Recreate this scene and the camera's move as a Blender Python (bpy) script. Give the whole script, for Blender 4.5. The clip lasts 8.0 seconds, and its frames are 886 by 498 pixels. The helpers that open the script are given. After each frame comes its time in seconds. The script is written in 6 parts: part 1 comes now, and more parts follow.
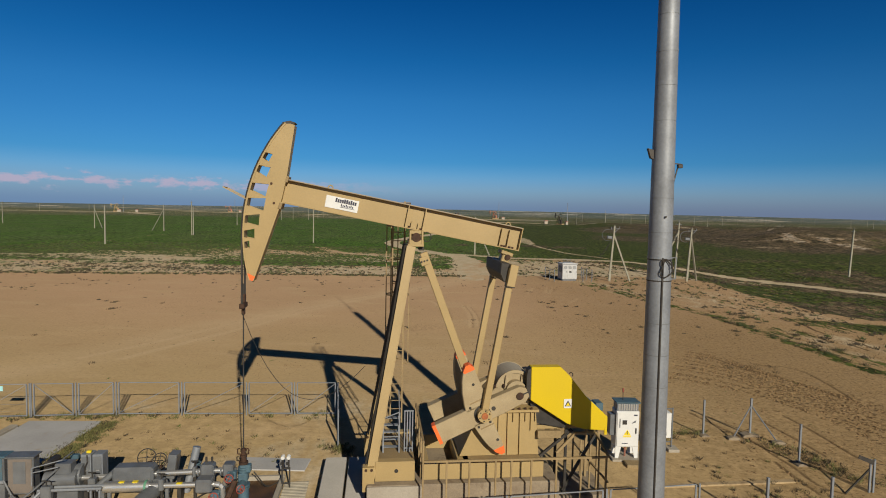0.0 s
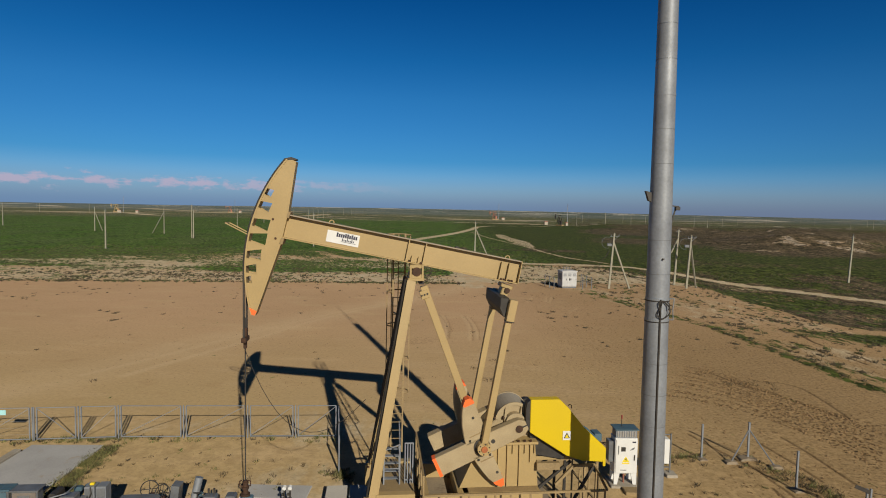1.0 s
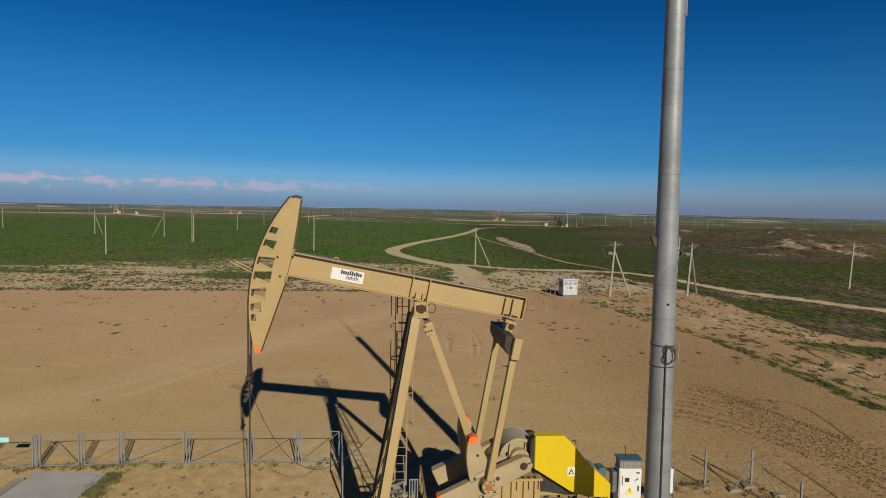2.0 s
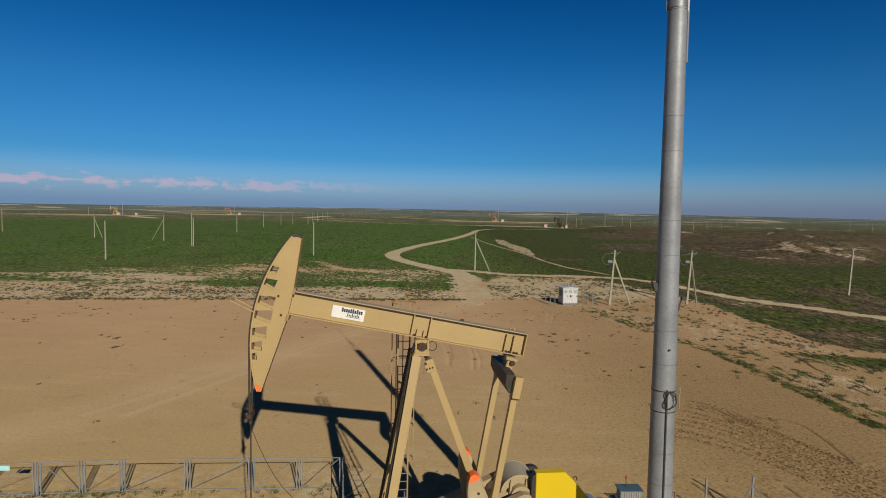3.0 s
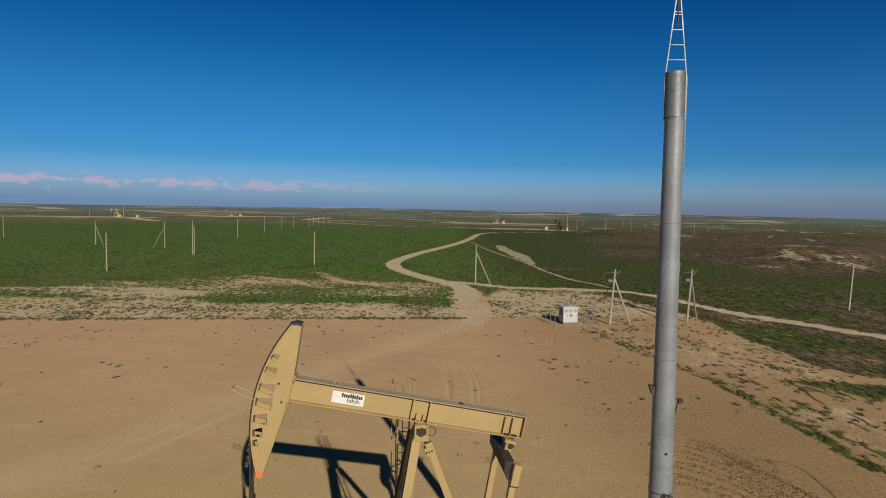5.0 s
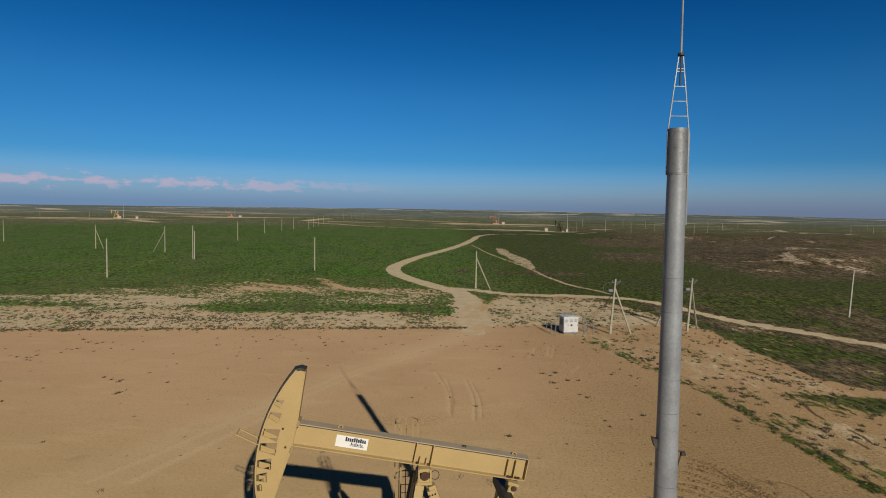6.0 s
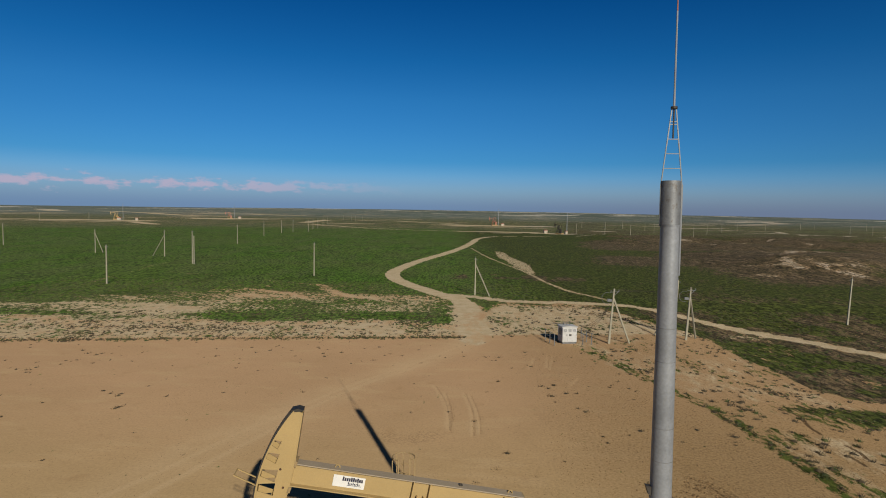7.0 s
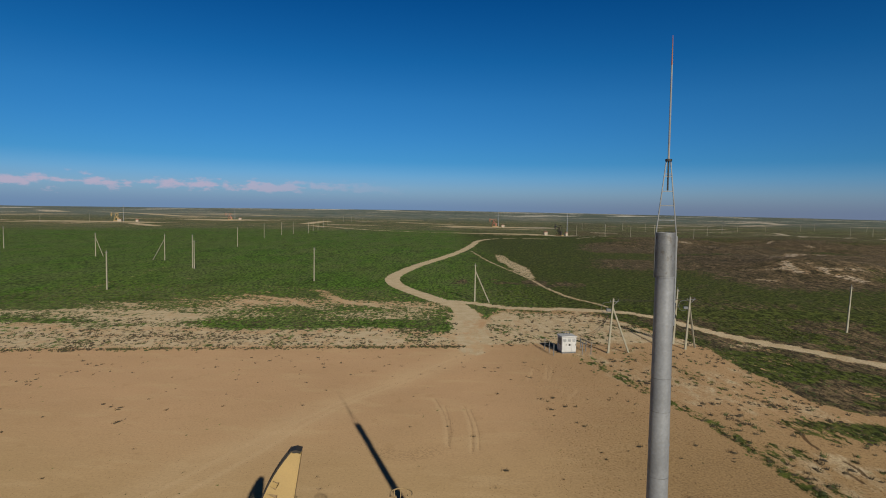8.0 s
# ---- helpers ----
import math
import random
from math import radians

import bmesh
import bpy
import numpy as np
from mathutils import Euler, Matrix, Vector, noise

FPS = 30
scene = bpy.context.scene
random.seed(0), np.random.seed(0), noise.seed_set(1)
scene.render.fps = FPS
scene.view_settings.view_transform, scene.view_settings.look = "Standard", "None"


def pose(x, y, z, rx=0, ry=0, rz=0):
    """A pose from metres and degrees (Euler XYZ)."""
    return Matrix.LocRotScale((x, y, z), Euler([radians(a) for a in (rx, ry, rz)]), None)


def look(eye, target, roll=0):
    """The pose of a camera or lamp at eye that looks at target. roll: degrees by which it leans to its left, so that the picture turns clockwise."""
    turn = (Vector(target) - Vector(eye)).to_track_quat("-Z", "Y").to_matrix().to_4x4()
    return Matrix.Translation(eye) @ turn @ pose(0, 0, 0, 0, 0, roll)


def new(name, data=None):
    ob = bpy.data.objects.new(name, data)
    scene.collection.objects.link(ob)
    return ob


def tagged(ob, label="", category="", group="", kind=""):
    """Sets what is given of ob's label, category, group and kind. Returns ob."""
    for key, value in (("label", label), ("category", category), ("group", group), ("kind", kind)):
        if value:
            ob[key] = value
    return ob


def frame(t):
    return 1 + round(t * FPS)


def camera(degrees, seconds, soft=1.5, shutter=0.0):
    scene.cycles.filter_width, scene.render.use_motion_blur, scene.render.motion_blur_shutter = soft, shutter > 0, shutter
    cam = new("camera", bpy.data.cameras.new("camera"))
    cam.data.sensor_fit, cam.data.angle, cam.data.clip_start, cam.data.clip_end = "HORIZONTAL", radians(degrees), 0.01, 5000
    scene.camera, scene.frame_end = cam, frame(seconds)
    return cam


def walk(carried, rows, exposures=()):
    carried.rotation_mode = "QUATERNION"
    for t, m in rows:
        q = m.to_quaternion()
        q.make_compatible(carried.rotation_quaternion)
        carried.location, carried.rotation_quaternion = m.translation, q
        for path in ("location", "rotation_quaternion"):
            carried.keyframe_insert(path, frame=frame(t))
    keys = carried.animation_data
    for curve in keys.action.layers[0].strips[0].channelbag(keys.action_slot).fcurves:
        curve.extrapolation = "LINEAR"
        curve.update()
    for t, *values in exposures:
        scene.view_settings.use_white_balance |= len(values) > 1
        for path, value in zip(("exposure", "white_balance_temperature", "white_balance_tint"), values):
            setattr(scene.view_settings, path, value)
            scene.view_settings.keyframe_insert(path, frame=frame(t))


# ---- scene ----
cam = camera(73.7, 8.0, 1.0)
PATH = [
    (0, (0.132, 0.461, 9.457), (0.124, 2.457, 9.328), 1.2),
    (0.5, (0.121, 0.395, 10.007), (0.113, 2.391, 9.878), 1.2),
    (1, (0.108, 0.359, 10.57), (0.1, 2.355, 10.44), 1.2),
    (1.5, (0.016, 0.387, 11.168), (0.008, 2.383, 11.038), 1.2),
    (3, (-0.125, 0.502, 12.955), (-0.131, 2.498, 12.825), 1.1),
    (3.5, (-0.129, 0.496, 13.642), (-0.136, 2.492, 13.512), 1.1),
    (4, (-0.111, 0.48, 14.328), (-0.118, 2.475, 14.197), 1.1),
    (4.5, (-0.079, 0.521, 15.019), (-0.087, 2.516, 14.888), 1.1),
    (6, (-0.255, 0.558, 17.186), (-0.263, 2.553, 17.054), 1.0),
    (6.5, (-0.239, 0.568, 17.865), (-0.246, 2.563, 17.733), 1.0),
    (7, (-0.17, 0.49, 18.514), (-0.177, 2.486, 18.384), 1.0),
    (7.5, (-0.124, 0.442, 19.192), (-0.131, 2.438, 19.063), 1.0),
    (8, (-0.087, 0.46, 19.863), (-0.095, 2.456, 19.734), 1.0),
]
walk(cam, [(t, look(eye, target, roll)) for t, eye, target, roll in PATH])

# ---- light ----
SUN_EL, SUN_AZ = radians(25.7), radians(109.9)      # elevation, and the heading in which the light travels
world = bpy.data.worlds.new("sky")
scene.world = world
world.use_nodes = True
wn, wl = world.node_tree.nodes, world.node_tree.links
wn.clear()


def wnode(kind, **kw):
    n = wn.new(kind)
    for k, v in kw.items():
        n.inputs[k].default_value = v
    return n


sky = wn.new("ShaderNodeTexSky")
sky.sky_type, sky.sun_disc = "NISHITA", False
sky.sun_elevation, sky.sun_rotation = SUN_EL, radians(160)
sky.altitude, sky.air_density, sky.dust_density, sky.ozone_density = 300, 1.0, 0.0, 4.0
geo = wn.new("ShaderNodeTexCoord")
sep = wn.new("ShaderNodeSeparateXYZ")
wl.new(geo.outputs["Generated"], sep.inputs[0])
# a low bank of small pink clouds to the north-west and a mauve haze under it
cn = wnode("ShaderNodeTexNoise", Scale=30.0, Detail=6.0, Roughness=0.6)
mp = wn.new("ShaderNodeMapping")
mp.inputs["Scale"].default_value = (1.0, 1.0, 2.6)
wl.new(geo.outputs["Generated"], mp.inputs[0])
wl.new(mp.outputs[0], cn.inputs["Vector"])


def wmath(op, a, b, c=None):
    n = wn.new("ShaderNodeMath")
    n.operation = op
    for i, v in enumerate((a, b, c)):
        if v is None:
            continue
        if isinstance(v, (int, float)):
            n.inputs[i].default_value = v
        else:
            wl.new(v, n.inputs[i])
    return n.outputs[0]


def wrange(v, a, b, c=0.0, d=1.0):
    n = wn.new("ShaderNodeMapRange")
    n.interpolation_type = "SMOOTHSTEP"
    wl.new(v, n.inputs[0])
    for i, x in enumerate((a, b, c, d)):
        n.inputs[i + 1].default_value = x
    return n.outputs[0]


def wmix(fac, a, b, blend="MIX"):
    n = wn.new("ShaderNodeMix")
    n.data_type, n.blend_type = "RGBA", blend
    for i, v in ((0, fac), (6, a), (7, b)):
        if isinstance(v, (int, float, tuple)):
            n.inputs[i].default_value = v
        else:
            wl.new(v, n.inputs[i])
    return n.outputs[2]


height, west = sep.outputs[2], sep.outputs[0]
# clear dry air: within the view the blue deepens quickly above the haze
deep = wn.new("ShaderNodeValToRGB")
# last two stops lie above the view, dimmed and reddened to darken shadows
stops = ((0.0, (0.50, 0.62, 0.80)), (0.045, (0.26, 0.43, 0.68)), (0.08, (0.12, 0.37, 0.63)), (0.178, (0.084, 0.372, 0.61)), (0.24, (0.040, 0.322, 0.56)), (0.327, (0.015, 0.252, 0.49)), (0.45, (0.055, 0.075, 0.12)), (1.0, (0.13, 0.05, 0.045)))
while len(deep.color_ramp.elements) < len(stops):
    deep.color_ramp.elements.new(0.5)
for el, (at, c) in zip(deep.color_ramp.elements, stops):
    el.position, el.color = at, (*c, 1)
wl.new(height, deep.inputs[0])
tint = wmix(1.0, sky.outputs[0], deep.outputs[0], "MULTIPLY")
off = wmath("ABSOLUTE", wmath("SUBTRACT", height, 0.034), 0.0)
puff = wrange(wmath("SUBTRACT", cn.outputs[0], wmath("MULTIPLY", off, 19.0)), 0.33, 0.50)
puff = wmath("MULTIPLY", puff, wrange(west, -0.02, -0.42))
haze = wrange(height, 0.0, 0.062, 0.9, 0.0)
hazed = wmix(haze, tint, wmix(wrange(west, -0.2, 0.5), (1.12, 2.08, 3.85, 1), (1.16, 1.62, 2.78, 1)))
clouded = wmix(wmath("MULTIPLY", puff, 0.72), hazed, (5.0, 4.1, 5.3, 1))
bg = wn.new("ShaderNodeBackground")
bg.inputs["Strength"].default_value = 0.1
wl.new(clouded, bg.inputs["Color"])
wo = wn.new("ShaderNodeOutputWorld")
wl.new(bg.outputs[0], wo.inputs["Surface"])

sun = new("sun", bpy.data.lights.new("sun", "SUN"))
sun.data.energy, sun.data.angle, sun.data.color = 5.0, radians(0.5), (1.0, 0.90, 0.72)
sun.matrix_world = look((0, 0, 0), (math.cos(SUN_AZ) * math.cos(SUN_EL), math.sin(SUN_AZ) * math.cos(SUN_EL), -math.sin(SUN_EL)))


# ---- materials ----
def material(name, base, second=None, rough=0.6, metal=0.0, scale=3.0, fine=40.0, amount=0.5, bump=0.1, bump_scale=None, stain=None, stain_at=0.62, per_object=0.0):
    """A surface of two noises: broad patches between base and second, fine grain in value, stains above a threshold, bump."""
    m = bpy.data.materials.new(name)
    m.use_nodes = True
    n, l = m.node_tree.nodes, m.node_tree.links
    bsdf = n["Principled BSDF"]
    second = second or tuple(c * 0.8 for c in base)
    co = n.new("ShaderNodeTexCoord")
    n1, n2 = n.new("ShaderNodeTexNoise"), n.new("ShaderNodeTexNoise")
    n1.inputs["Scale"].default_value, n1.inputs["Detail"].default_value = scale, 5
    n2.inputs["Scale"].default_value, n2.inputs["Detail"].default_value = fine, 4
    for t in (n1, n2):
        l.new(co.outputs["Object"], t.inputs["Vector"])
    r = n.new("ShaderNodeMapRange")
    r.inputs[1].default_value, r.inputs[2].default_value = 0.35, 0.65
    l.new(n1.outputs[0], r.inputs[0])
    mix = n.new("ShaderNodeMix")
    mix.data_type = "RGBA"
    mix.inputs[6].default_value, mix.inputs[7].default_value = (*base, 1), (*second, 1)
    l.new(r.outputs[0], mix.inputs[0])
    grain = n.new("ShaderNodeMapRange")
    grain.inputs[1].default_value, grain.inputs[2].default_value = 0.25, 0.75
    grain.inputs[3].default_value, grain.inputs[4].default_value = 1 - amount * 0.35, 1 + amount * 0.25
    l.new(n2.outputs[0], grain.inputs[0])
    mul = n.new("ShaderNodeMix")
    mul.data_type, mul.blend_type = "RGBA", "MULTIPLY"
    mul.inputs[0].default_value = 1
    l.new(mix.outputs[2], mul.inputs[6])
    l.new(grain.outputs[0], mul.inputs[7])
    out = mul.outputs[2]
    if stain:
        n3 = n.new("ShaderNodeTexNoise")
        n3.inputs["Scale"].default_value, n3.inputs["Detail"].default_value, n3.inputs["Roughness"].default_value = scale * 2.3, 8, 0.65
        l.new(co.outputs["Object"], n3.inputs["Vector"])
        sr = n.new("ShaderNodeMapRange")
        sr.inputs[1].default_value, sr.inputs[2].default_value, sr.inputs[4].default_value = stain_at, stain_at + 0.1, 0.8
        l.new(n3.outputs[0], sr.inputs[0])
        sm = n.new("ShaderNodeMix")
        sm.data_type = "RGBA"
        sm.inputs[7].default_value = (*stain, 1)
        l.new(sr.outputs[0], sm.inputs[0])
        l.new(out, sm.inputs[6])
        out = sm.outputs[2]
    if per_object:
        oi = n.new("ShaderNodeObjectInfo")
        pr = n.new("ShaderNodeMapRange")
        pr.inputs[3].default_value, pr.inputs[4].default_value = 1 - per_object, 1 + per_object
        l.new(oi.outputs["Random"], pr.inputs[0])
        pm = n.new("ShaderNodeMix")
        pm.data_type, pm.blend_type = "RGBA", "MULTIPLY"
        pm.inputs[0].default_value = 1
        l.new(out, pm.inputs[6])
        l.new(pr.outputs[0], pm.inputs[7])
        out = pm.outputs[2]
    l.new(out, bsdf.inputs["Base Color"])
    rr = n.new("ShaderNodeMapRange")
    rr.inputs[3].default_value, rr.inputs[4].default_value = max(0.05, rough - 0.12), min(1, rough + 0.12)
    l.new(n1.outputs[0], rr.inputs[0])
    l.new(rr.outputs[0], bsdf.inputs["Roughness"])
    bsdf.inputs["Metallic"].default_value = metal
    if bump:
        b = n.new("ShaderNodeBump")
        b.inputs["Strength"].default_value, b.inputs["Distance"].default_value = bump, 0.02
        l.new(n2.outputs[0], b.inputs["Height"])
        l.new(b.outputs[0], bsdf.inputs["Normal"])
    return m


TAN = material("tan_paint", (0.345, 0.25, 0.112), (0.31, 0.225, 0.10), 0.55, 0, 0.8, 30, 0.25, 0.03, stain=(0.30, 0.20, 0.10), stain_at=0.70)
TAN_DUSTY = material("dusty_tan_paint", (0.275, 0.20, 0.10), (0.22, 0.158, 0.078), 0.75, 0, 1.5, 25, 0.5, 0.08, stain=(0.22, 0.14, 0.07), stain_at=0.62)
PALE_TAN = material("pale_cast_iron_paint", (0.345, 0.275, 0.165), (0.295, 0.23, 0.135), 0.7, 0, 2.0, 40, 0.5, 0.1, stain=(0.33, 0.25, 0.15), stain_at=0.64)
ORANGE = material("orange_paint", (0.80, 0.14, 0.02), (0.70, 0.12, 0.03), 0.6, 0, 4, 40, 0.3)
YELLOW = material("yellow_paint", (0.56, 0.41, 0.0), (0.53, 0.385, 0.0), 0.5, 0, 0.8, 30, 0.15, 0.02, stain=(0.55, 0.38, 0.03), stain_at=0.74)
RUST = material("rusty_steel", (0.075, 0.036, 0.02), (0.045, 0.026, 0.018), 0.8, 0.3, 6, 50, 0.6, 0.2)
BLACK = material("dark_steel", (0.03, 0.028, 0.026), (0.05, 0.045, 0.04), 0.6, 0.3, 4, 50, 0.4)
GALV = material("galvanised_steel", (0.235, 0.255, 0.285), (0.175, 0.19, 0.215), 0.55, 0.25, 1.2, 14, 0.4, 0.06, stain=(0.25, 0.24, 0.23), stain_at=0.66)
FENCE_GREY = material("grey_fence_paint", (0.22, 0.24, 0.27), (0.18, 0.195, 0.22), 0.55, 0.2, 2, 40, 0.3)
WHITE = material("white_enamel", (0.62, 0.63, 0.63), (0.57, 0.58, 0.58), 0.4, 0, 2, 30, 0.15, 0.02, stain=(0.5, 0.46, 0.38), stain_at=0.70)
CONCRETE = material("concrete", (0.345, 0.315, 0.265), (0.28, 0.25, 0.205), 0.9, 0, 0.7, 25, 0.35, 0.08, stain=(0.27, 0.21, 0.14), stain_at=0.60)
BLOCK_CONC = material("weathered_block_concrete", (0.27, 0.22, 0.155), (0.20, 0.16, 0.115), 0.9, 0, 0.9, 25, 0.5, 0.1, stain=(0.15, 0.11, 0.075), stain_at=0.54)
KIOSK = material("dusty_white_paint", (0.46, 0.47, 0.48), (0.40, 0.41, 0.42), 0.5, 0, 2, 30, 0.2, 0.03, stain=(0.36, 0.32, 0.26), stain_at=0.64)
GREY_CONC = material("blue_grey_concrete", (0.40, 0.40, 0.405), (0.34, 0.34, 0.345), 0.9, 0, 0.6, 25, 0.35, 0.06, stain=(0.33, 0.27, 0.19), stain_at=0.60)
NUT_RED = material("orange_rust", (0.42, 0.14, 0.04), (0.30, 0.10, 0.04), 0.7, 0.2, 6, 50, 0.5, 0.1)
PALE_CONC = material("pale_concrete", (0.52, 0.495, 0.45), (0.45, 0.43, 0.39), 0.9, 0, 0.7, 25, 0.3, 0.06, stain=(0.33, 0.28, 0.2), stain_at=0.66)
POLE_CONC = material("pole_concrete", (0.27, 0.255, 0.20), (0.22, 0.21, 0.165), 0.9, 0, 1.5, 25, 0.4, 0.1, per_object=0.1)
GREY_STEEL = material("grey_painted_steel", (0.165, 0.176, 0.19), (0.12, 0.128, 0.14), 0.42, 0.25, 2.5, 30, 0.3, 0.06, stain=(0.25, 0.18, 0.11), stain_at=0.64)
ALU = material("aluminium_cladding", (0.62, 0.62, 0.61), (0.52, 0.52, 0.51), 0.35, 0.8, 2, 30, 0.3, 0.06, stain=(0.32, 0.27, 0.2), stain_at=0.68)
BLUE_STEEL = material("blue_painted_steel", (0.075, 0.135, 0.175), (0.06, 0.11, 0.145), 0.5, 0.1, 3, 30, 0.4, 0.05, stain=(0.16, 0.10, 0.06), stain_at=0.6)
RED_STEEL = material("red_painted_steel", (0.26, 0.055, 0.04), (0.22, 0.05, 0.035), 0.6, 0.1, 3, 30, 0.4)
LATTICE_RED = material("faded_red_steel", (0.30, 0.13, 0.09), (0.25, 0.11, 0.08), 0.6, 0.2, 3, 30, 0.4)
OIL_DIRT = material("oily_soil", (0.10, 0.05, 0.015), (0.05, 0.028, 0.012), 0.5, 0, 2, 30, 0.6, 0.3)
SIGN_YELLOW = material("sign_yellow", (0.8, 0.62, 0.02), None, 0.5, 0, 3, 30, 0.1)
INK = material("ink", (0.02, 0.022, 0.05), None, 0.5, 0, 3, 30, 0.1)
CYAN = material("pale_cyan_plate", (0.35, 0.66, 0.70), None, 0.5, 0, 3, 30, 0.2)
STRAW = material("straw_grating", (0.46, 0.42, 0.33), (0.36, 0.33, 0.27), 0.7, 0.2, 3, 30, 0.3)


# ---- shape helpers ----
def part(name, bm, mat, parent=None, label="", smooth=False):
    """Links a bmesh as one mesh object, under parent where one is given."""
    bmesh.ops.recalc_face_normals(bm, faces=bm.faces)
    me = bpy.data.meshes.new(name)
    bm.to_mesh(me)
    bm.free()
    me.materials.append(mat)
    if smooth:
        me.shade_smooth()
        me.set_sharp_from_angle(angle=radians(35))
    ob = new(name, me)
    if parent is not None:
        ob.parent = parent
    if label:
        ob["label"] = label
    return ob


def thing(name, label, category, m=None, group="", kind=""):
    ob = tagged(new(name), label, category, group, kind)
    if m is not None:
        ob.matrix_basis = m
    return ob


def add_box(bm, x0, x1, y0, y1, z0, z1, bevel=0.0, m=None):
    r = bmesh.ops.create_cube(bm, size=1, matrix=Matrix.LocRotScale(((x0 + x1) / 2, (y0 + y1) / 2, (z0 + z1) / 2), None, (x1 - x0, y1 - y0, z1 - z0)))
    vs = r["verts"]
    if bevel:
        es = list({e for v in vs for e in v.link_edges})
        out = bmesh.ops.bevel(bm, geom=es, offset=bevel, segments=1, affect="EDGES")
        vs = list({v for f in out["faces"] for v in f.verts} | {v for v in vs if v.is_valid})
    if m is not None:
        bmesh.ops.transform(bm, matrix=m, verts=vs)
    return bm


def box(x0, x1, y0, y1, z0, z1, bevel=0.01, m=None):
    return add_box(bmesh.new(), x0, x1, y0, y1, z0, z1, bevel, m)


def along(a, b):
    """A pose at the middle of a-b whose z runs along it, x kept as level as can be."""
    a, b = Vector(a), Vector(b)
    return Matrix.Translation((a + b) / 2) @ (b - a).to_track_quat("Z", "Y").to_matrix().to_4x4()


def add_bar(bm, a, b, w, d=None, bevel=0.0):
    """A square bar from a to b."""
    d = d or w
    h = (Vector(b) - Vector(a)).length / 2
    return add_box(bm, -w / 2, w / 2, -d / 2, d / 2, -h, h, bevel, along(a, b))


def bar(a, b, w, d=None, bevel=0.0):
    return add_bar(bmesh.new(), a, b, w, d, bevel)


def add_rod(bm, a, b, r, r2=None, n=10, caps=True):
    bmesh.ops.create_cone(bm, cap_ends=caps, segments=n, radius1=r, radius2=r if r2 is None else r2,
                          depth=(Vector(b) - Vector(a)).length, matrix=along(a, b))
    return bm


def rod(a, b, r, r2=None, n=10):
    return add_rod(bmesh.new(), a, b, r, r2, n)


def add_tube(bm, pts, r, n=6):
    """A tube through points, a rod a stretch with a ball-less mitre."""
    for a, b in zip(pts, pts[1:]):
        add_rod(bm, a, b, r, n=n)
    return bm


def tube(pts, r, n=6):
    return add_tube(bmesh.new(), pts, r, n)


def add_plate(bm, outline, y0, y1):
    """An outline of (x, z) drawn out from y0 to y1."""
    lo = [bm.verts.new((x, y0, z)) for x, z in outline]
    hi = [bm.verts.new((x, y1, z)) for x, z in outline]
    bm.faces.new(lo)
    bm.faces.new(hi[::-1])
    k = len(outline)
    for i in range(k):
        bm.faces.new((lo[i], hi[i], hi[(i + 1) % k], lo[(i + 1) % k]))
    return bm


def plate(outline, y0, y1, bevel=0.0):
    bm = add_plate(bmesh.new(), outline, y0, y1)
    if bevel:
        bmesh.ops.recalc_face_normals(bm, faces=bm.faces)
        bmesh.ops.bevel(bm, geom=bm.edges[:], offset=bevel, segments=1, affect="EDGES")
    return bm


# ---- the ground ----
def lattice(n, seed):
    return np.random.RandomState(seed).rand(n, n)


LAT = [lattice(256, s) for s in range(6)]


def vnoise(x, y, scale, k=0):
    """Smooth value noise in 0..1, on arrays."""
    x, y = np.asarray(x, float) / scale + 1000, np.asarray(y, float) / scale + 1000
    i, j = np.floor(x).astype(int), np.floor(y).astype(int)
    f, g = x - i, y - j
    f, g = f * f * (3 - 2 * f), g * g * (3 - 2 * g)
    a = LAT[k]
    p = lambda u, v: a[u % 256, v % 256]
    return (p(i, j) * (1 - f) + p(i + 1, j) * f) * (1 - g) + (p(i, j + 1) * (1 - f) + p(i + 1, j + 1) * f) * g


def fbm(x, y, scale, k=0, octaves=4):
    return sum(vnoise(x, y, scale / 2 ** o, (k + o) % 6) * 0.5 ** o for o in range(octaves)) / (2 - 0.5 ** (octaves - 1))


def step(v, a, b):
    t = np.clip((np.asarray(v, float) - a) / (b - a), 0, 1)
    return t * t * (3 - 2 * t)


def ground_z(x, y):
    x, y = np.asarray(x, float), np.asarray(y, float)
    r = np.hypot(x, y)
    # the pad is level; east of it the land falls away a little
    z = -1.2 * step(x - 0.12 * (y - 40), 24, 44) * step(y, 20, 45) * (1 - step(y, 90, 140))
    # eroded slopes to the north-east
    east = step(x, 70, 130) * step(y, 140, 210) * (1 - step(y, 520, 800))
    z = z + east * (9.0 * np.abs(fbm(x, y * 0.6, 130, 2, 5) - 0.5) * 2 - 2.5)
    # plain with faint swells; far ground lifted to fit the horizon in view
    z = z + step(r, 120, 400) * (fbm(x, y, 260, 1) - 0.5) * 2.0
    z = z + step(r, 900, 4700) * (5.0 + 16.0 * (fbm(x, y, 1500, 3) - 0.45))
    # mid-horizon raised to follow the lens bow seen from the camera
    z = z + step(r, 2600, 4700) * 12.0 * (1 - step(np.abs(x / np.maximum(r, 1.0) - 0.02), 0.1, 0.62))
    z = z + step(r, 8, 30) * (fbm(x, y, 6, 4, 3) - 0.5) * 0.10
    return z


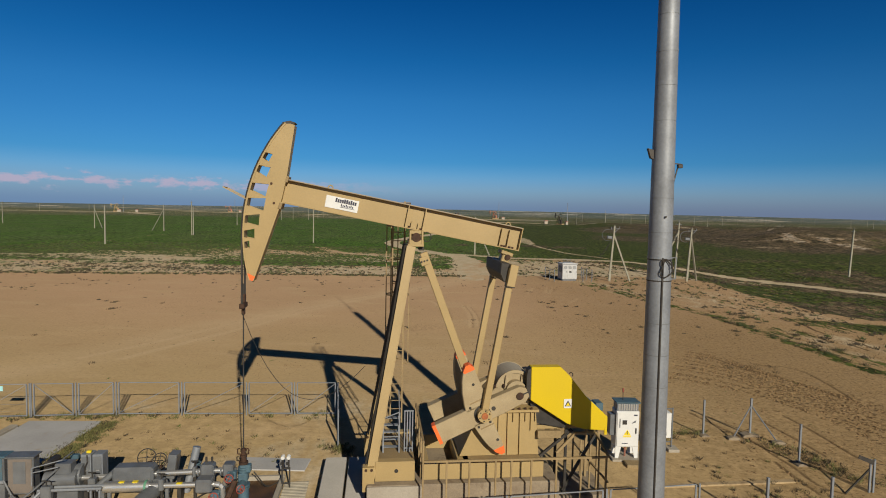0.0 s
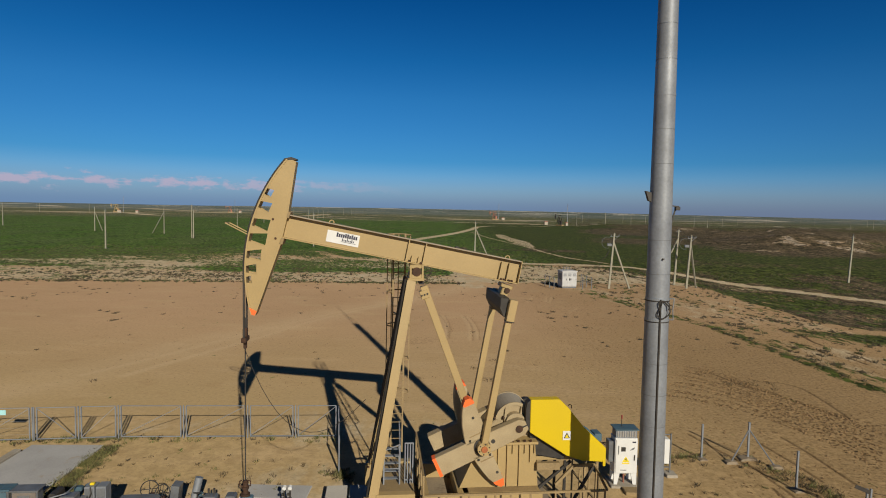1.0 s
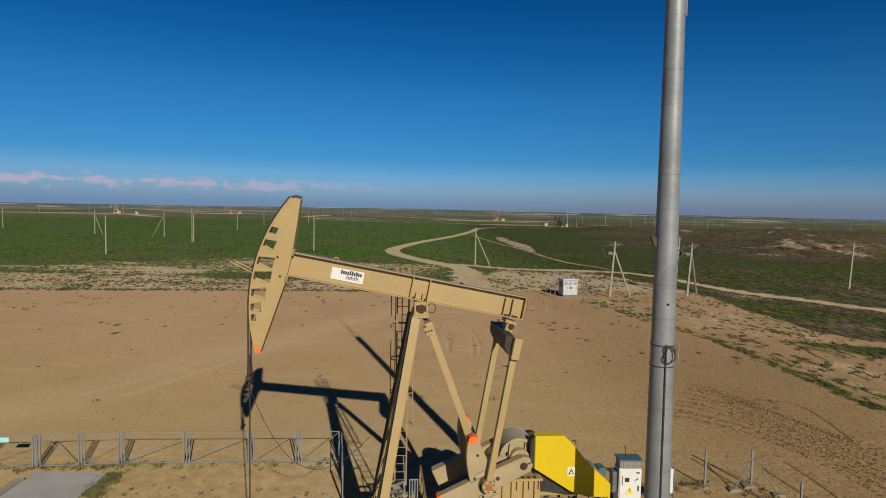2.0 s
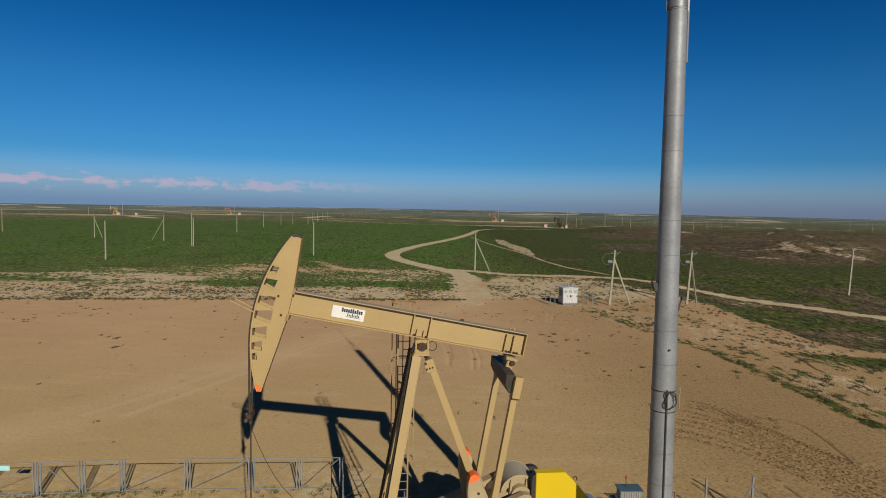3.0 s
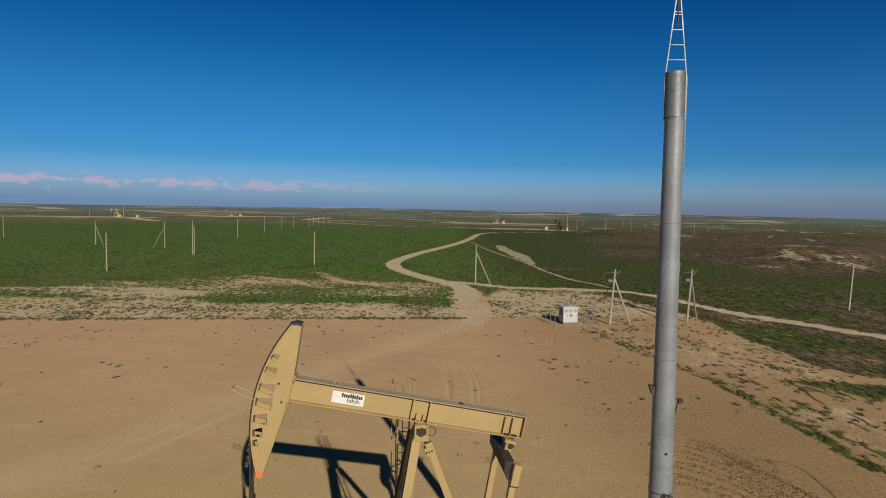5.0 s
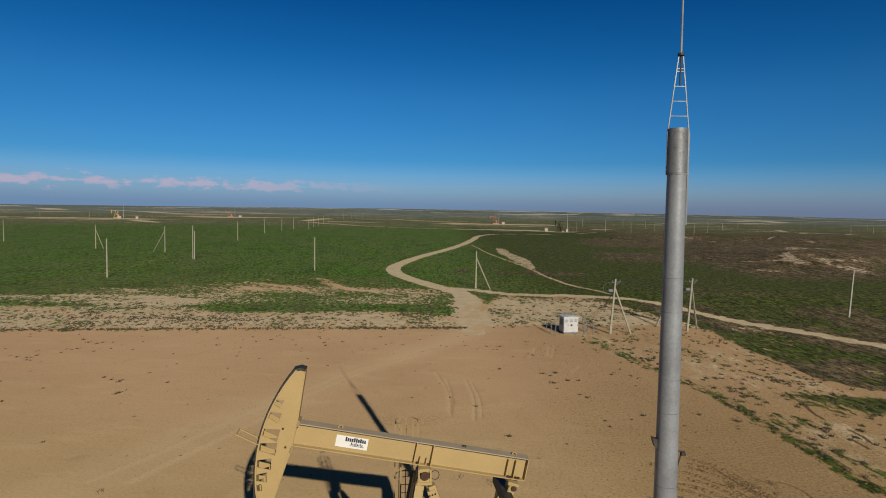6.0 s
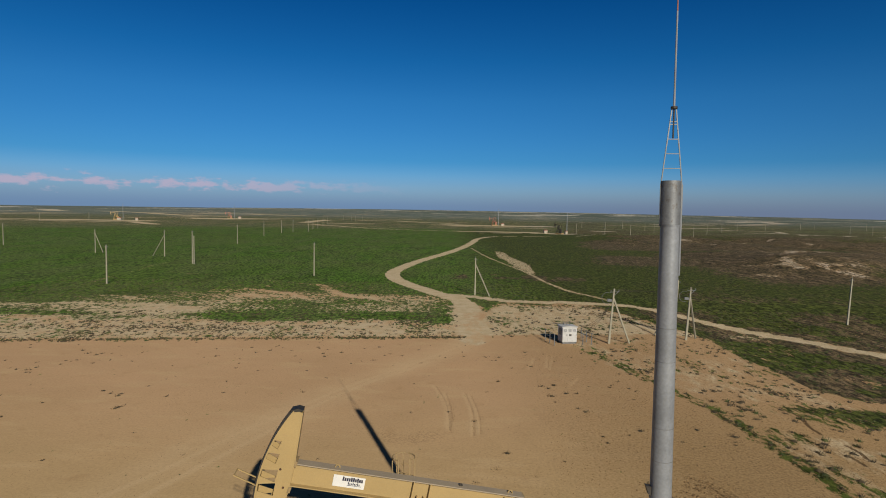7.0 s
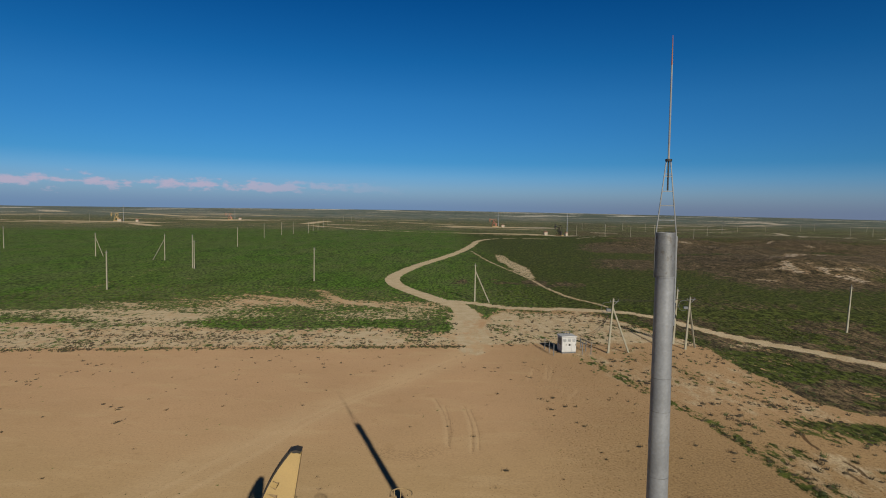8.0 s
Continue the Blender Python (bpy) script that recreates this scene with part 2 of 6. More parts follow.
def near_line(x, y, pts, width, soft):
    """1 within width of a line of points, falling to 0 over soft."""
    x, y = np.broadcast_arrays(x, y)
    best = np.full(np.shape(x), 1e9)
    reach = width + soft
    for (ax, ay), (bx, by) in zip(pts, pts[1:]):
        near = (x > min(ax, bx) - reach) & (x < max(ax, bx) + reach) & (y > min(ay, by) - reach) & (y < max(ay, by) + reach)
        if near.any():
            u, v, dx, dy = x[near], y[near], bx - ax, by - ay
            t = np.clip(((u - ax) * dx + (v - ay) * dy) / (dx * dx + dy * dy), 0, 1)
            best[near] = np.minimum(best[near], np.hypot(u - ax - t * dx, v - ay - t * dy))
    return 1 - step(best, width, reach)


ROAD_MAIN = [(4.6, 110), (4.4, 115.5), (2.9, 124.0), (-0.8, 129.5), (-5.5, 139.0), (-11.8, 152.3), (-15.2, 166), (-15.3, 181), (-11.3, 206.3), (-1.7, 245.4), (10.9, 302.1), (24.8, 430.5), (60, 445), (110, 440)]
ROAD_EAST = [(1.1, 129.7), (6.6, 127.5), (11.2, 123.1), (16.3, 121.2), (26.4, 121.8), (37.2, 118.5), (41, 115.5), (46.3, 106.4), (50.6, 100.2), (55.6, 94.8), (59.5, 89.3), (66, 80), (90, 58)]
DITCH = [(19.5, 78), (22.1, 69), (24.0, 61), (25.4, 57), (26.3, 51), (26.6, 45.4), (26.9, 41.9), (27.1, 37), (28, 31)]
GULLIES = ([(154, 284), (140, 252), (121, 216), (118, 203), (116, 193)], [(127, 227), (150, 262), (173, 295), (184, 283)], [(127, 206), (127, 196), (127, 188), (127, 180), (126, 169)], [(132, 207), (133, 199), (139, 196)],
           [(160, 408), (164, 395), (156, 356), (139, 292)], [(105, 207), (114, 203), (116, 198)], [(94, 186), (101, 182)], [(184, 369), (249, 449)], [(249, 420), (240, 388)])
PAD_TRACK = [(4, 92), (3, 81.9), (-4.3, 69.6), (-10.7, 60.4), (-13, 55.3), (-16.9, 47.9), (-19.4, 41.1), (-24, 33), (-32, 26)]
PAD_RUTS = [[(3, 82), (-4.3, 69.6), (-10.7, 60.4), (-13, 55.3), (-16.9, 47.9), (-19.4, 41.1), (-22, 36)], [(-2, 71.5), (-8.8, 61.7), (-12.1, 55.3), (-14.3, 48.7), (-17.3, 41.5), (-19.5, 36)]]
# tyre grooves pressed into the pad where a lorry has turned
GROOVES = [[(0.2, 59.5), (0.8, 54.2), (0.6, 49.1)], [(2.2, 59.6), (2.8, 53.5), (2.5, 48.1)], [(-0.9, 62.1), (0.4, 56.0), (0.5, 49.4)], [(2.7, 59.0), (3.3, 53.3), (3.1, 48.5)], [(11.6, 74.5), (10.2, 69.2)], [(13.5, 75.5), (12.4, 70.0)], [(14.2, 75.5), (12.7, 69.3)], [(13.6, 62.5), (15.2, 65.5)], [(13.4, 65.2), (15.4, 62.8)]]
# single ruts, with painted shadows of a ridge along the posts and of ditches
RUTS_AND_SHADOWS = [[(20.6, 38.0), (21.9, 37.8), (22.5, 36.7), (22.4, 35.1), (22.1, 32.9), (21.7, 31.0)], [(18.2, 39.9), (18.7, 37.8), (19.4, 36.3), (20.3, 34.9), (21.3, 31.5)], [(12.1, 28.5), (12.8, 26.0), (13.4, 24.8), (13.4, 23.4), (13.6, 22.5), (13.5, 20.9), (14.1, 20.4)],
             [(15.0, 27.6), (15.4, 24.8), (15.5, 23.6)], [(16.5, 28.3), (16.7, 26.5), (16.7, 23.4)], [(13.1, 22.9), (13.1, 21.6), (13.2, 20.3)], [(33.2, 57.9), (33.9, 55.6), (32.9, 53.0), (32.9, 51.1)], [(33.6, 49.0), (33.9, 47.3), (33.5, 46.3)], [(32.3, 46.4), (32.3, 44.8)]]
TRAIL = [(12.7, 292.0), (16.0, 244.9), (20.0, 212.2), (25.0, 181.1), (26.3, 157.6), (28.9, 138.7), (32.0, 133.4), (34.5, 126)]
# far tracks, fallow strips and chalk banks: half depth in metres, strength, then the line
WEST_STRIPS = ((9, 0.9, [(-498, 659), (-429, 650), (-378, 635), (-350, 658), (-291, 590)]), (16, 0.85, [(-763, 1010), (-759, 1156)]), (40, 0.75, [(-1268, 1869), (-975, 1486)]), (26, 0.85, [(-958, 1644), (-718, 1418), (-514, 1179), (-421, 1131)]),
              (55, 0.6, [(-964, 2033), (-879, 2110)]), (13, 0.9, [(-366, 872), (-316, 849), (-283, 899), (-236, 1019)]), (10, 0.9, [(-180, 754), (-185, 843), (-185, 928)]), (8, 0.8, [(-160, 700), (-136, 660)]))
MIDDLE_STRIPS = ((5, 0.85, [(-133, 664), (-75, 581), (-29, 545), (6, 531)]), (13, 0.85, [(-137, 963), (-83, 970), (9, 860)]), (18, 0.7, [(-124, 1117), (-69, 1149)]), (45, 0.55, [(-322, 1994), (-157, 1608)]),
              (9, 0.9, [(8, 727), (43, 695), (111, 681)]), (4, 0.95, [(31, 501), (99, 520), (150, 512)]), (7, 0.85, [(155, 616), (172, 611)]), (14, 0.7, [(252, 897), (323, 914)]), (20, 0.7, [(240, 1193), (274, 1146)]))
EAST_STRIPS = ((30, 0.8, [(720, 1489), (910, 1714), (799, 1411)]), (18, 0.8, [(564, 1145), (799, 1411)]), (6, 0.8, [(310, 700), (362, 743), (400, 715), (338, 559), (353, 528), (452, 610), (560, 640)]), (18, 0.8, [(830, 1239), (918, 1251), (1100, 1300)]),
              (40, 0.8, [(1158, 2024), (1168, 1976)]), (16, 0.7, [(460, 1185), (618, 1331)]), (10, 0.8, [(301, 773), (395, 839)]))
CHALK_BANKS = [(374, 2788), (484, 2573), (710, 3052), (801, 2828), (1073, 3038)]
LANE_TOP = [(17.2, 41.3), (19.0, 39.6), (19.6, 36.6), (20.7, 33.6), (21.6, 31.5), (22.7, 30.0)]
LANE_LOW = [(13.4, 34.7), (15.3, 33.5), (16.8, 31.8), (17.8, 29.9), (18.5, 27.8), (18.8, 25.1)]
LANES = [[(a * (1 - t) + c * t, b * (1 - t) + d * t) for (a, b), (c, d) in zip(LANE_LOW, LANE_TOP)] for t in (0.0, 0.14, 0.30, 0.42, 0.55, 0.66, 0.80, 0.90, 1.0)]
FAINT_TRACKS = [[(-115, 206), (-107, 215)], [(-83, 130), (-87, 156), (-91, 192)], [(-47, 151), (-30, 142)], [(-40, 208), (-24, 217)], [(-79, 167), (-63, 159)], [(-29, 137), (-15, 121)], [(-46, 135), (-33, 128), (-23, 116)], [(-24, 131), (-11, 118)], [(-30.9, 141.6), (-25.6, 135.1), (-18.9, 125.4), (-11.9, 122.4), (-3.0, 121.5)], [(-55, 145.5), (-48.8, 139.1), (-42, 138)], [(-58, 128), (-44, 124), (-36, 122)], [(-72, 121), (-60, 116)]]


def rounded(pts, times=2):
    """Cuts the corners of a line of points."""
    for _ in range(times):
        out = [pts[0]]
        for (ax, ay), (bx, by) in zip(pts, pts[1:]):
            out += [(ax * 0.75 + bx * 0.25, ay * 0.75 + by * 0.25), (ax * 0.25 + bx * 0.75, ay * 0.25 + by * 0.75)]
        pts = out + [pts[-1]]
    return pts


ROAD_MAIN, ROAD_EAST, TRAIL, DITCH = rounded(ROAD_MAIN), rounded(ROAD_EAST), rounded(TRAIL), rounded(DITCH)
PAD_TRACK, PAD_RUTS = rounded(PAD_TRACK), [rounded(r) for r in PAD_RUTS]


FAR_PADS = ((-415, 702, 95, 32), (-335, 905, 80, 45), (62, 765, 85, 32), (85, 533, 85, 15), (-120, 760, 40, 14), (-845, 1190, 130, 26), (-600, 1500, 160, 30), (430, 1080, 60, 30), (330, 900, 40, 9))


def zones(x, y):
    """Grass cover, pale bare soil and brown scorched grass at each place; cover runs a little past 1 where it is closed."""
    wob = (fbm(x, y, 14, 0) - 0.5) * 16 + (fbm(x, y, 3.5, 1) - 0.5) * 5
    patch = fbm(x, y, 5.0, 2, 4)
    r = np.hypot(x, y)
    north = y + wob * 0.6 - (97 - 2.5 * (1 - step(x, -40, -10)) + 0.06 * np.maximum(0, -x - 40) + 21 * step(x, 3, 12) * (1 - step(x, 28, 38)))     # past the scrub strip
    # the grass begins thin and closes over some fifty metres
    close = step(north, 2, 55)
    drifts = (fbm(x * 0.35, y, 9, 3, 5) - 0.5) * 1.9 * (1 - step(north, 25, 75)) * (1 - step(x, 0, 14))
    grass = step(north, -4, 5) * np.clip(0.74 + 0.14 * step(x, -4, 8) + 0.56 * close + drifts, 0.15, 1.35)
    grass = grass - 0.50 * (1 - step(np.hypot((x + 25) / 32, (y - 126) / 20) + wob * 0.03, 0.35, 1.1))
    grass = grass - 0.40 * near_line(x + wob * 0.5, y + wob * 0.35, [(-85, 103), (-64, 107), (-48, 105.5)], 2.5, 4.5)
    strip = step(y + wob * 0.10, 84 + 0.12 * (x + 15), 86 + 0.12 * (x + 15)) * (1 - step(north, -4, 5))
    scrub = strip * step(patch, 0.48, 0.62)
    # east side: a ditch with weeds, patches of grass, and bare cracked soil
    east = step(x - np.interp(y, [30, 36, 42, 45.6, 52, 61.7, 70, 90], [31, 29, 27.4, 26.9, 26, 24.7, 20, 16]), -0.6, 0.8) * step(y, 24, 30)
    east_bare = east * (1 - step(y + 0.75 * x + wob * 0.5, 106, 118))
    ditch = near_line(x + wob * 0.12, y + wob * 0.1, DITCH, 0.35, 1.2) * (0.50 + 0.30 * step(patch, 0.40, 0.60))
    patch_a = step(x + wob * 0.25 - np.interp(y, [56, 61, 63.5, 66.6, 73.5, 77.5, 84, 90, 100], [62, 50, 44, 41, 40.8, 39.4, 39, 40, 36]), -0.5, 1.5) * step(y, 56, 61) * (1 - step(y, 112, 122))
    patch_b = near_line(x + wob * 0.1, y + wob * 0.1, [(35.5, 56.5), (41, 57), (50, 57.5), (62, 54)], 1.2, 3.4)
    grass = grass * (1 - east_bare)
    grass = np.maximum(grass, np.maximum(np.maximum(ditch, patch_a * 0.95), patch_b * 0.85) * (1 - 0.35 * step(patch, 0.5, 0.7)))
    grass = np.maximum(grass, 0.45 * scrub)
    grass = np.maximum(grass, east_bare * step(patch, 0.56, 0.72) * 0.42)
    trail = np.maximum(0.70 * near_line(x + wob * 0.04, y, TRAIL, 0.3, 1.0), 0.72 * (1 - step(np.abs(x + wob * 0.18 - np.interp(y, [181, 203, 240, 285], [26, 25.8, 24.3, 24])) - np.interp(y, [175, 203, 240, 262, 285], [0.1, 2.2, 2.0, 1.4, 0.1]), 0, 2.2)) * step(y, 165, 180) * (1 - step(y, 262, 288)))
    spread = near_line(x + wob * 0.2, y + wob * 0.2, [(4.4, 84), (4.9, 103), (4.4, 114)], 1.3, 2.8)
    grass = grass * (1 - spread)
    bare = np.maximum(near_line(x + wob * 0.03, y, ROAD_MAIN, 1.9, 0.6), np.maximum(np.maximum(near_line(x + wob * 0.03, y, ROAD_EAST, 1.3, 0.7), 0.5 * spread), trail))
    grass = grass * (1 - bare)
    for trk in FAINT_TRACKS:                 # old tracks and bare scars in the grass
        scar = near_line(x + wob * 0.15, y + wob * 0.25, trk, 0.25, 1.5)
        grass = grass * (1 - 0.50 * scar)
        bare = np.maximum(bare, 0.35 * scar)
    # far: bare well pads, tracks and fallow strips lie as pale streaks on the plain
    streak = np.zeros_like(x)
    for px, py, rx, ry in FAR_PADS:
        streak = np.maximum(streak, 0.9 * (1 - step(np.hypot((x - px) / rx, (y - py) / ry) + wob * 0.03, 0.8, 1.2)))
    for half, v, trk in WEST_STRIPS + MIDDLE_STRIPS + EAST_STRIPS:
        streak = np.maximum(streak, v * near_line(x, y + wob * 0.6, trk, half * 0.5, half * 0.8))
    rs = np.random.RandomState(31)
    shade = np.zeros_like(x)                 # and darker strips of heath between them
    for k in range(420):
        # strip depth grows with distance squared to stay visible from the camera
        rr, th = 640 * 7.0 ** (rs.rand() ** 0.8), radians(90 + rs.uniform(-44, 44))
        px, py, rx, ry, v = rr * math.cos(th), rr * math.sin(th), rr * rs.uniform(0.012, 0.07), rr * rr / 21000 * rs.uniform(0.18, 0.5), rs.uniform(0.35, 0.80)
        tilt = rs.uniform(-0.1, 0.1)
        near = (np.abs(y - py - (x - px) * tilt) < ry * 1.6) & (np.abs(x - px) < rx * 1.6)
        into = shade if k % 2 else streak
        into[near] = np.maximum(into[near], v * (1 - step(np.hypot((x[near] - px) / rx, (y[near] - py - (x[near] - px) * tilt) / ry) + wob[near] * 0.05, 0.6, 1.3)))
    chalk = 0.9 * near_line(x, y, CHALK_BANKS, 15, 45) * step(fbm(x, y * 0.3, 90, 2, 3), 0.44, 0.56)
    streak = np.maximum(streak, chalk)
    # washed-out gullies on the slope to the north-east
    gully = np.zeros_like(x)
    for k, trk in enumerate(GULLIES):
        w = 2.8 if k < 5 else 2.0
        gully = np.maximum(gully, near_line(x + wob * 0.5, y + wob * 0.8, trk, w * 0.5, w * 1.6))
    gully = gully * (0.35 + 0.65 * step(fbm(x * 0.9, y * 0.5, 7, 5, 5), 0.42, 0.58))
    slope = step(x - 0.18 * y + wob * 1.5, 30, 75) * step(y, 135, 190) * (1 - step(y, 520, 640))
    wash = slope * step(x - 0.2 * y, 45, 80) * step(fbm(x * 0.9, y * 0.3, 16, 1, 5), 0.46, 0.62) * 0.50
    pale = np.maximum(np.maximum(bare, strip * 0.62), np.maximum(streak, np.maximum(gully * 0.62, wash)))
    pale = np.maximum(pale, 0.72 * step(north, -4, 2) * (1 - 0.6 * close) * (1 - step(x, 0, 14)))
    pale = np.maximum(pale, east_bare * (0.20 + 0.20 * step(fbm(x, y, 9, 5), 0.36, 0.62)))
    grass = grass * (1 - np.maximum(0.95 * streak, np.maximum(0.66 * gully, 0.80 * wash)))
    # trodden ground round the wellhead
    pale = np.maximum(pale, 0.45 * (1 - step(x, -1, 6)) * (1 - step(y, 27, 33)) * step(fbm(x, y, 5, 3), 0.25, 0.6))
    brown = slope * (0.45 + 0.75 * step(fbm(x * 0.6, y, 60, 4), 0.34, 0.56))
    brown = np.maximum(brown, step(x - 0.18 * y + wob * 1.2, 0, 30) * step(y, 118, 135) * (0.30 + 0.44 * step(fbm(x * 0.5, y, 40, 2), 0.44, 0.62)))
    brown = np.maximum(brown, 0.75 * near_line(x, y, [(10, 165), (30, 165)], 4, 10) * step(patch, 0.35, 0.6))
    brown = np.maximum(brown, 0.8 * patch_a * step(fbm(x, y, 12, 0), 0.35, 0.55))
    brown = np.maximum(brown, shade)
    grass = np.where(r > 600, np.maximum(grass, 1.2 * (1 - streak)), grass)
    return grass, pale, brown


def ground_material():
    m = bpy.data.materials.new("steppe_soil_and_grass")
    m.use_nodes = True
    n, l = m.node_tree.nodes, m.node_tree.links
    bsdf = n["Principled BSDF"]
    co = n.new("ShaderNodeTexCoord")

    def noise_at(scale, detail=5, rough=0.55, stretch=None, turn=-35):
        t = n.new("ShaderNodeTexNoise")
        t.inputs["Scale"].default_value, t.inputs["Detail"].default_value, t.inputs["Roughness"].default_value = scale, detail, rough
        if stretch:
            mm = n.new("ShaderNodeMapping")
            mm.inputs["Scale"].default_value, mm.inputs["Rotation"].default_value = stretch, (0, 0, radians(turn))
            l.new(co.outputs["Object"], mm.inputs[0])
            l.new(mm.outputs[0], t.inputs["Vector"])
        else:
            l.new(co.outputs["Object"], t.inputs["Vector"])
        return t.outputs[0]

    def rng(v, a, b, c=0.0, d=1.0):
        t = n.new("ShaderNodeMapRange")
        t.interpolation_type = "SMOOTHSTEP"
        l.new(v, t.inputs[0])
        for i, x in enumerate((a, b, c, d)):
            t.inputs[i + 1].default_value = x
        return t.outputs[0]

    def mix(f, a, b, blend="MIX"):
        t = n.new("ShaderNodeMix")
        t.data_type, t.blend_type = "RGBA", blend
        for i, v in ((0, f), (6, a), (7, b)):
            if isinstance(v, (float, int)):
                t.inputs[i].default_value = v
            elif isinstance(v, tuple):
                t.inputs[i].default_value = (*v, 1)
            else:
                l.new(v, t.inputs[i])
        return t.outputs[2]

    def math_(op, a, b):
        t = n.new("ShaderNodeMath")
        t.operation = op
        for i, v in enumerate((a, b)):
            if isinstance(v, (float, int)):
                t.inputs[i].default_value = v
            else:
                l.new(v, t.inputs[i])
        return t.outputs[0]

    at = n.new("ShaderNodeAttribute")
    at.attribute_name = "cover"
    sp = n.new("ShaderNodeSeparateColor")
    l.new(at.outputs["Color"], sp.inputs[0])
    broad, mid, fine = noise_at(0.05), noise_at(0.5, 6, 0.6), noise_at(5.0, 6, 0.65)
    drift = noise_at(0.30, 7, 0.62, (0.45, 1.5, 1), 28)
    soil = mix(rng(broad, 0.35, 0.65), (0.482, 0.322, 0.190), (0.526, 0.353, 0.212))
    xyz = n.new("ShaderNodeSeparateXYZ")
    l.new(co.outputs["Object"], xyz.inputs[0])
    # the soil is yellower near the well
    soil = mix(rng(math_("ADD", xyz.outputs[1], math_("MULTIPLY", broad, 20.0)), 32.0, 75.0, 1.0, 0.0), soil, (0.478, 0.352, 0.185))
    soil = mix(rng(drift, 0.50, 0.68, 0, 0.5), soil, (0.55, 0.402, 0.238))
    # east soil is darker in itself, with lens vignetting also put into its colour
    east_dark = math_("MULTIPLY", rng(math_("ADD", xyz.outputs[0], math_("MULTIPLY", broad, 12.0)), 8.0, 26.0, 0.0, 0.85), rng(xyz.outputs[1], 42.0, 66.0, 1.0, 0.6))
    soil = mix(east_dark, soil, (0.318, 0.218, 0.112))
    soil = mix(rng(mid, 0.55, 0.75, 0, 0.35), soil, (0.37, 0.238, 0.118))
    pale = mix(rng(mid, 0.35, 0.65), (0.565, 0.475, 0.335), (0.48, 0.39, 0.255))
    # chalk shows in the washed-out slopes to the east
    pale = mix(rng(xyz.outputs[0], 80.0, 125.0), pale, (0.50, 0.44, 0.36))
    # the plain's grass: fine stalks over soil, in drifts of green and olive
    green = mix(rng(noise_at(0.02), 0.35, 0.65), (0.080, 0.164, 0.021), (0.102, 0.164, 0.032))
    # noises drawn out in depth to suit the camera's shallow view
    green = mix(rng(noise_at(0.5, 8, 0.72, (1.0, 0.22, 1), 8), 0.48, 0.62, 0, 0.75), green, (0.040, 0.070, 0.013))
    green = mix(rng(noise_at(0.09, 8, 0.7, (1.0, 0.3, 1), -12), 0.44, 0.60, 0, 0.65), green, (0.115, 0.148, 0.055))
    green = mix(rng(noise_at(0.16, 8, 0.7, (0.6, 0.35, 1), 20), 0.52, 0.64, 0, 0.65), green, (0.052, 0.082, 0.015))
    green = mix(rng(noise_at(1.3, 6, 0.75, (1.0, 0.30, 1), 0), 0.58, 0.66, 0, 0.6), green, (0.17, 0.165, 0.075))
    green = mix(rng(xyz.outputs[0], 0.0, 32.0, 0, 0.78), green, mix(rng(mid, 0.4, 0.6), (0.078, 0.086, 0.023), (0.040, 0.047, 0.013)))
    brown = mix(rng(noise_at(0.4, 8, 0.75, (1.0, 0.3, 1), -20), 0.42, 0.58), (0.160, 0.122, 0.080), (0.072, 0.062, 0.036))
    speck = noise_at(1.2, 7, 0.72, (1.0, 0.45, 1), 0)
    clump = math_("ADD", math_("MULTIPLY", math_("SUBTRACT", fine, 0.5), 0.8), math_("MULTIPLY", math_("SUBTRACT", speck, 0.5), 2.8))
    g = rng(math_("ADD", sp.outputs[0], clump), 0.42, 0.58)
    streaky = noise_at(0.55, 8, 0.72, (1.0, 0.35, 1), -28)
    p = rng(math_("ADD", sp.outputs[1], math_("ADD", math_("MULTIPLY", clump, 0.30), math_("MULTIPLY", math_("SUBTRACT", streaky, 0.5), 1.3))), 0.28, 0.72)
    b = rng(math_("ADD", sp.outputs[2], math_("MULTIPLY", math_("SUBTRACT", streaky, 0.5), 2.2)), 0.36, 0.66)
    # ruts: spots darkened to stand in for shade in the tyre marks
    vo = n.new("ShaderNodeTexVoronoi")
    vo.inputs["Scale"].default_value = 1.0
    vm = n.new("ShaderNodeMapping")
    vm.inputs["Scale"].default_value, vm.inputs["Rotation"].default_value = (4.2, 6.5, 1), (0, 0, radians(70.6))
    l.new(co.outputs["Object"], vm.inputs[0])
    l.new(vm.outputs[0], vo.inputs["Vector"])
    lug_shade = math_("MULTIPLY", rng(math_("ADD", vo.outputs["Distance"], math_("MULTIPLY", math_("SUBTRACT", fine, 0.5), 0.5)), 0.34, 0.46, 1.0, 0.0), at.outputs["Alpha"])
    soil = mix(math_("MULTIPLY", lug_shade, 0.9), soil, (0.09, 0.052, 0.025))
    mk = n.new("ShaderNodeAttribute")
    mk.attribute_name = "marks"
    ms = n.new("ShaderNodeSeparateColor")
    l.new(mk.outputs["Color"], ms.inputs[0])
    soil = mix(ms.outputs[1], soil, (0.60, 0.45, 0.28))
    col = mix(p, soil, pale)
    col = mix(math_("MULTIPLY", rng(math_("ADD", ms.outputs[0], math_("MULTIPLY", math_("SUBTRACT", fine, 0.5), 0.9)), 0.25, 0.75), 0.85), col, (0.085, 0.052, 0.028))
    # beyond the wells green turns to heath, then grey-green with distance haze painted in
    ln = n.new("ShaderNodeVectorMath")
    ln.operation = "LENGTH"
    l.new(co.outputs["Object"], ln.inputs[0])
    far_haze = mix(rng(noise_at(0.03, 8, 0.7, (1.0, 0.16, 1), 0), 0.42, 0.58), (0.115, 0.150, 0.125), (0.185, 0.205, 0.178))
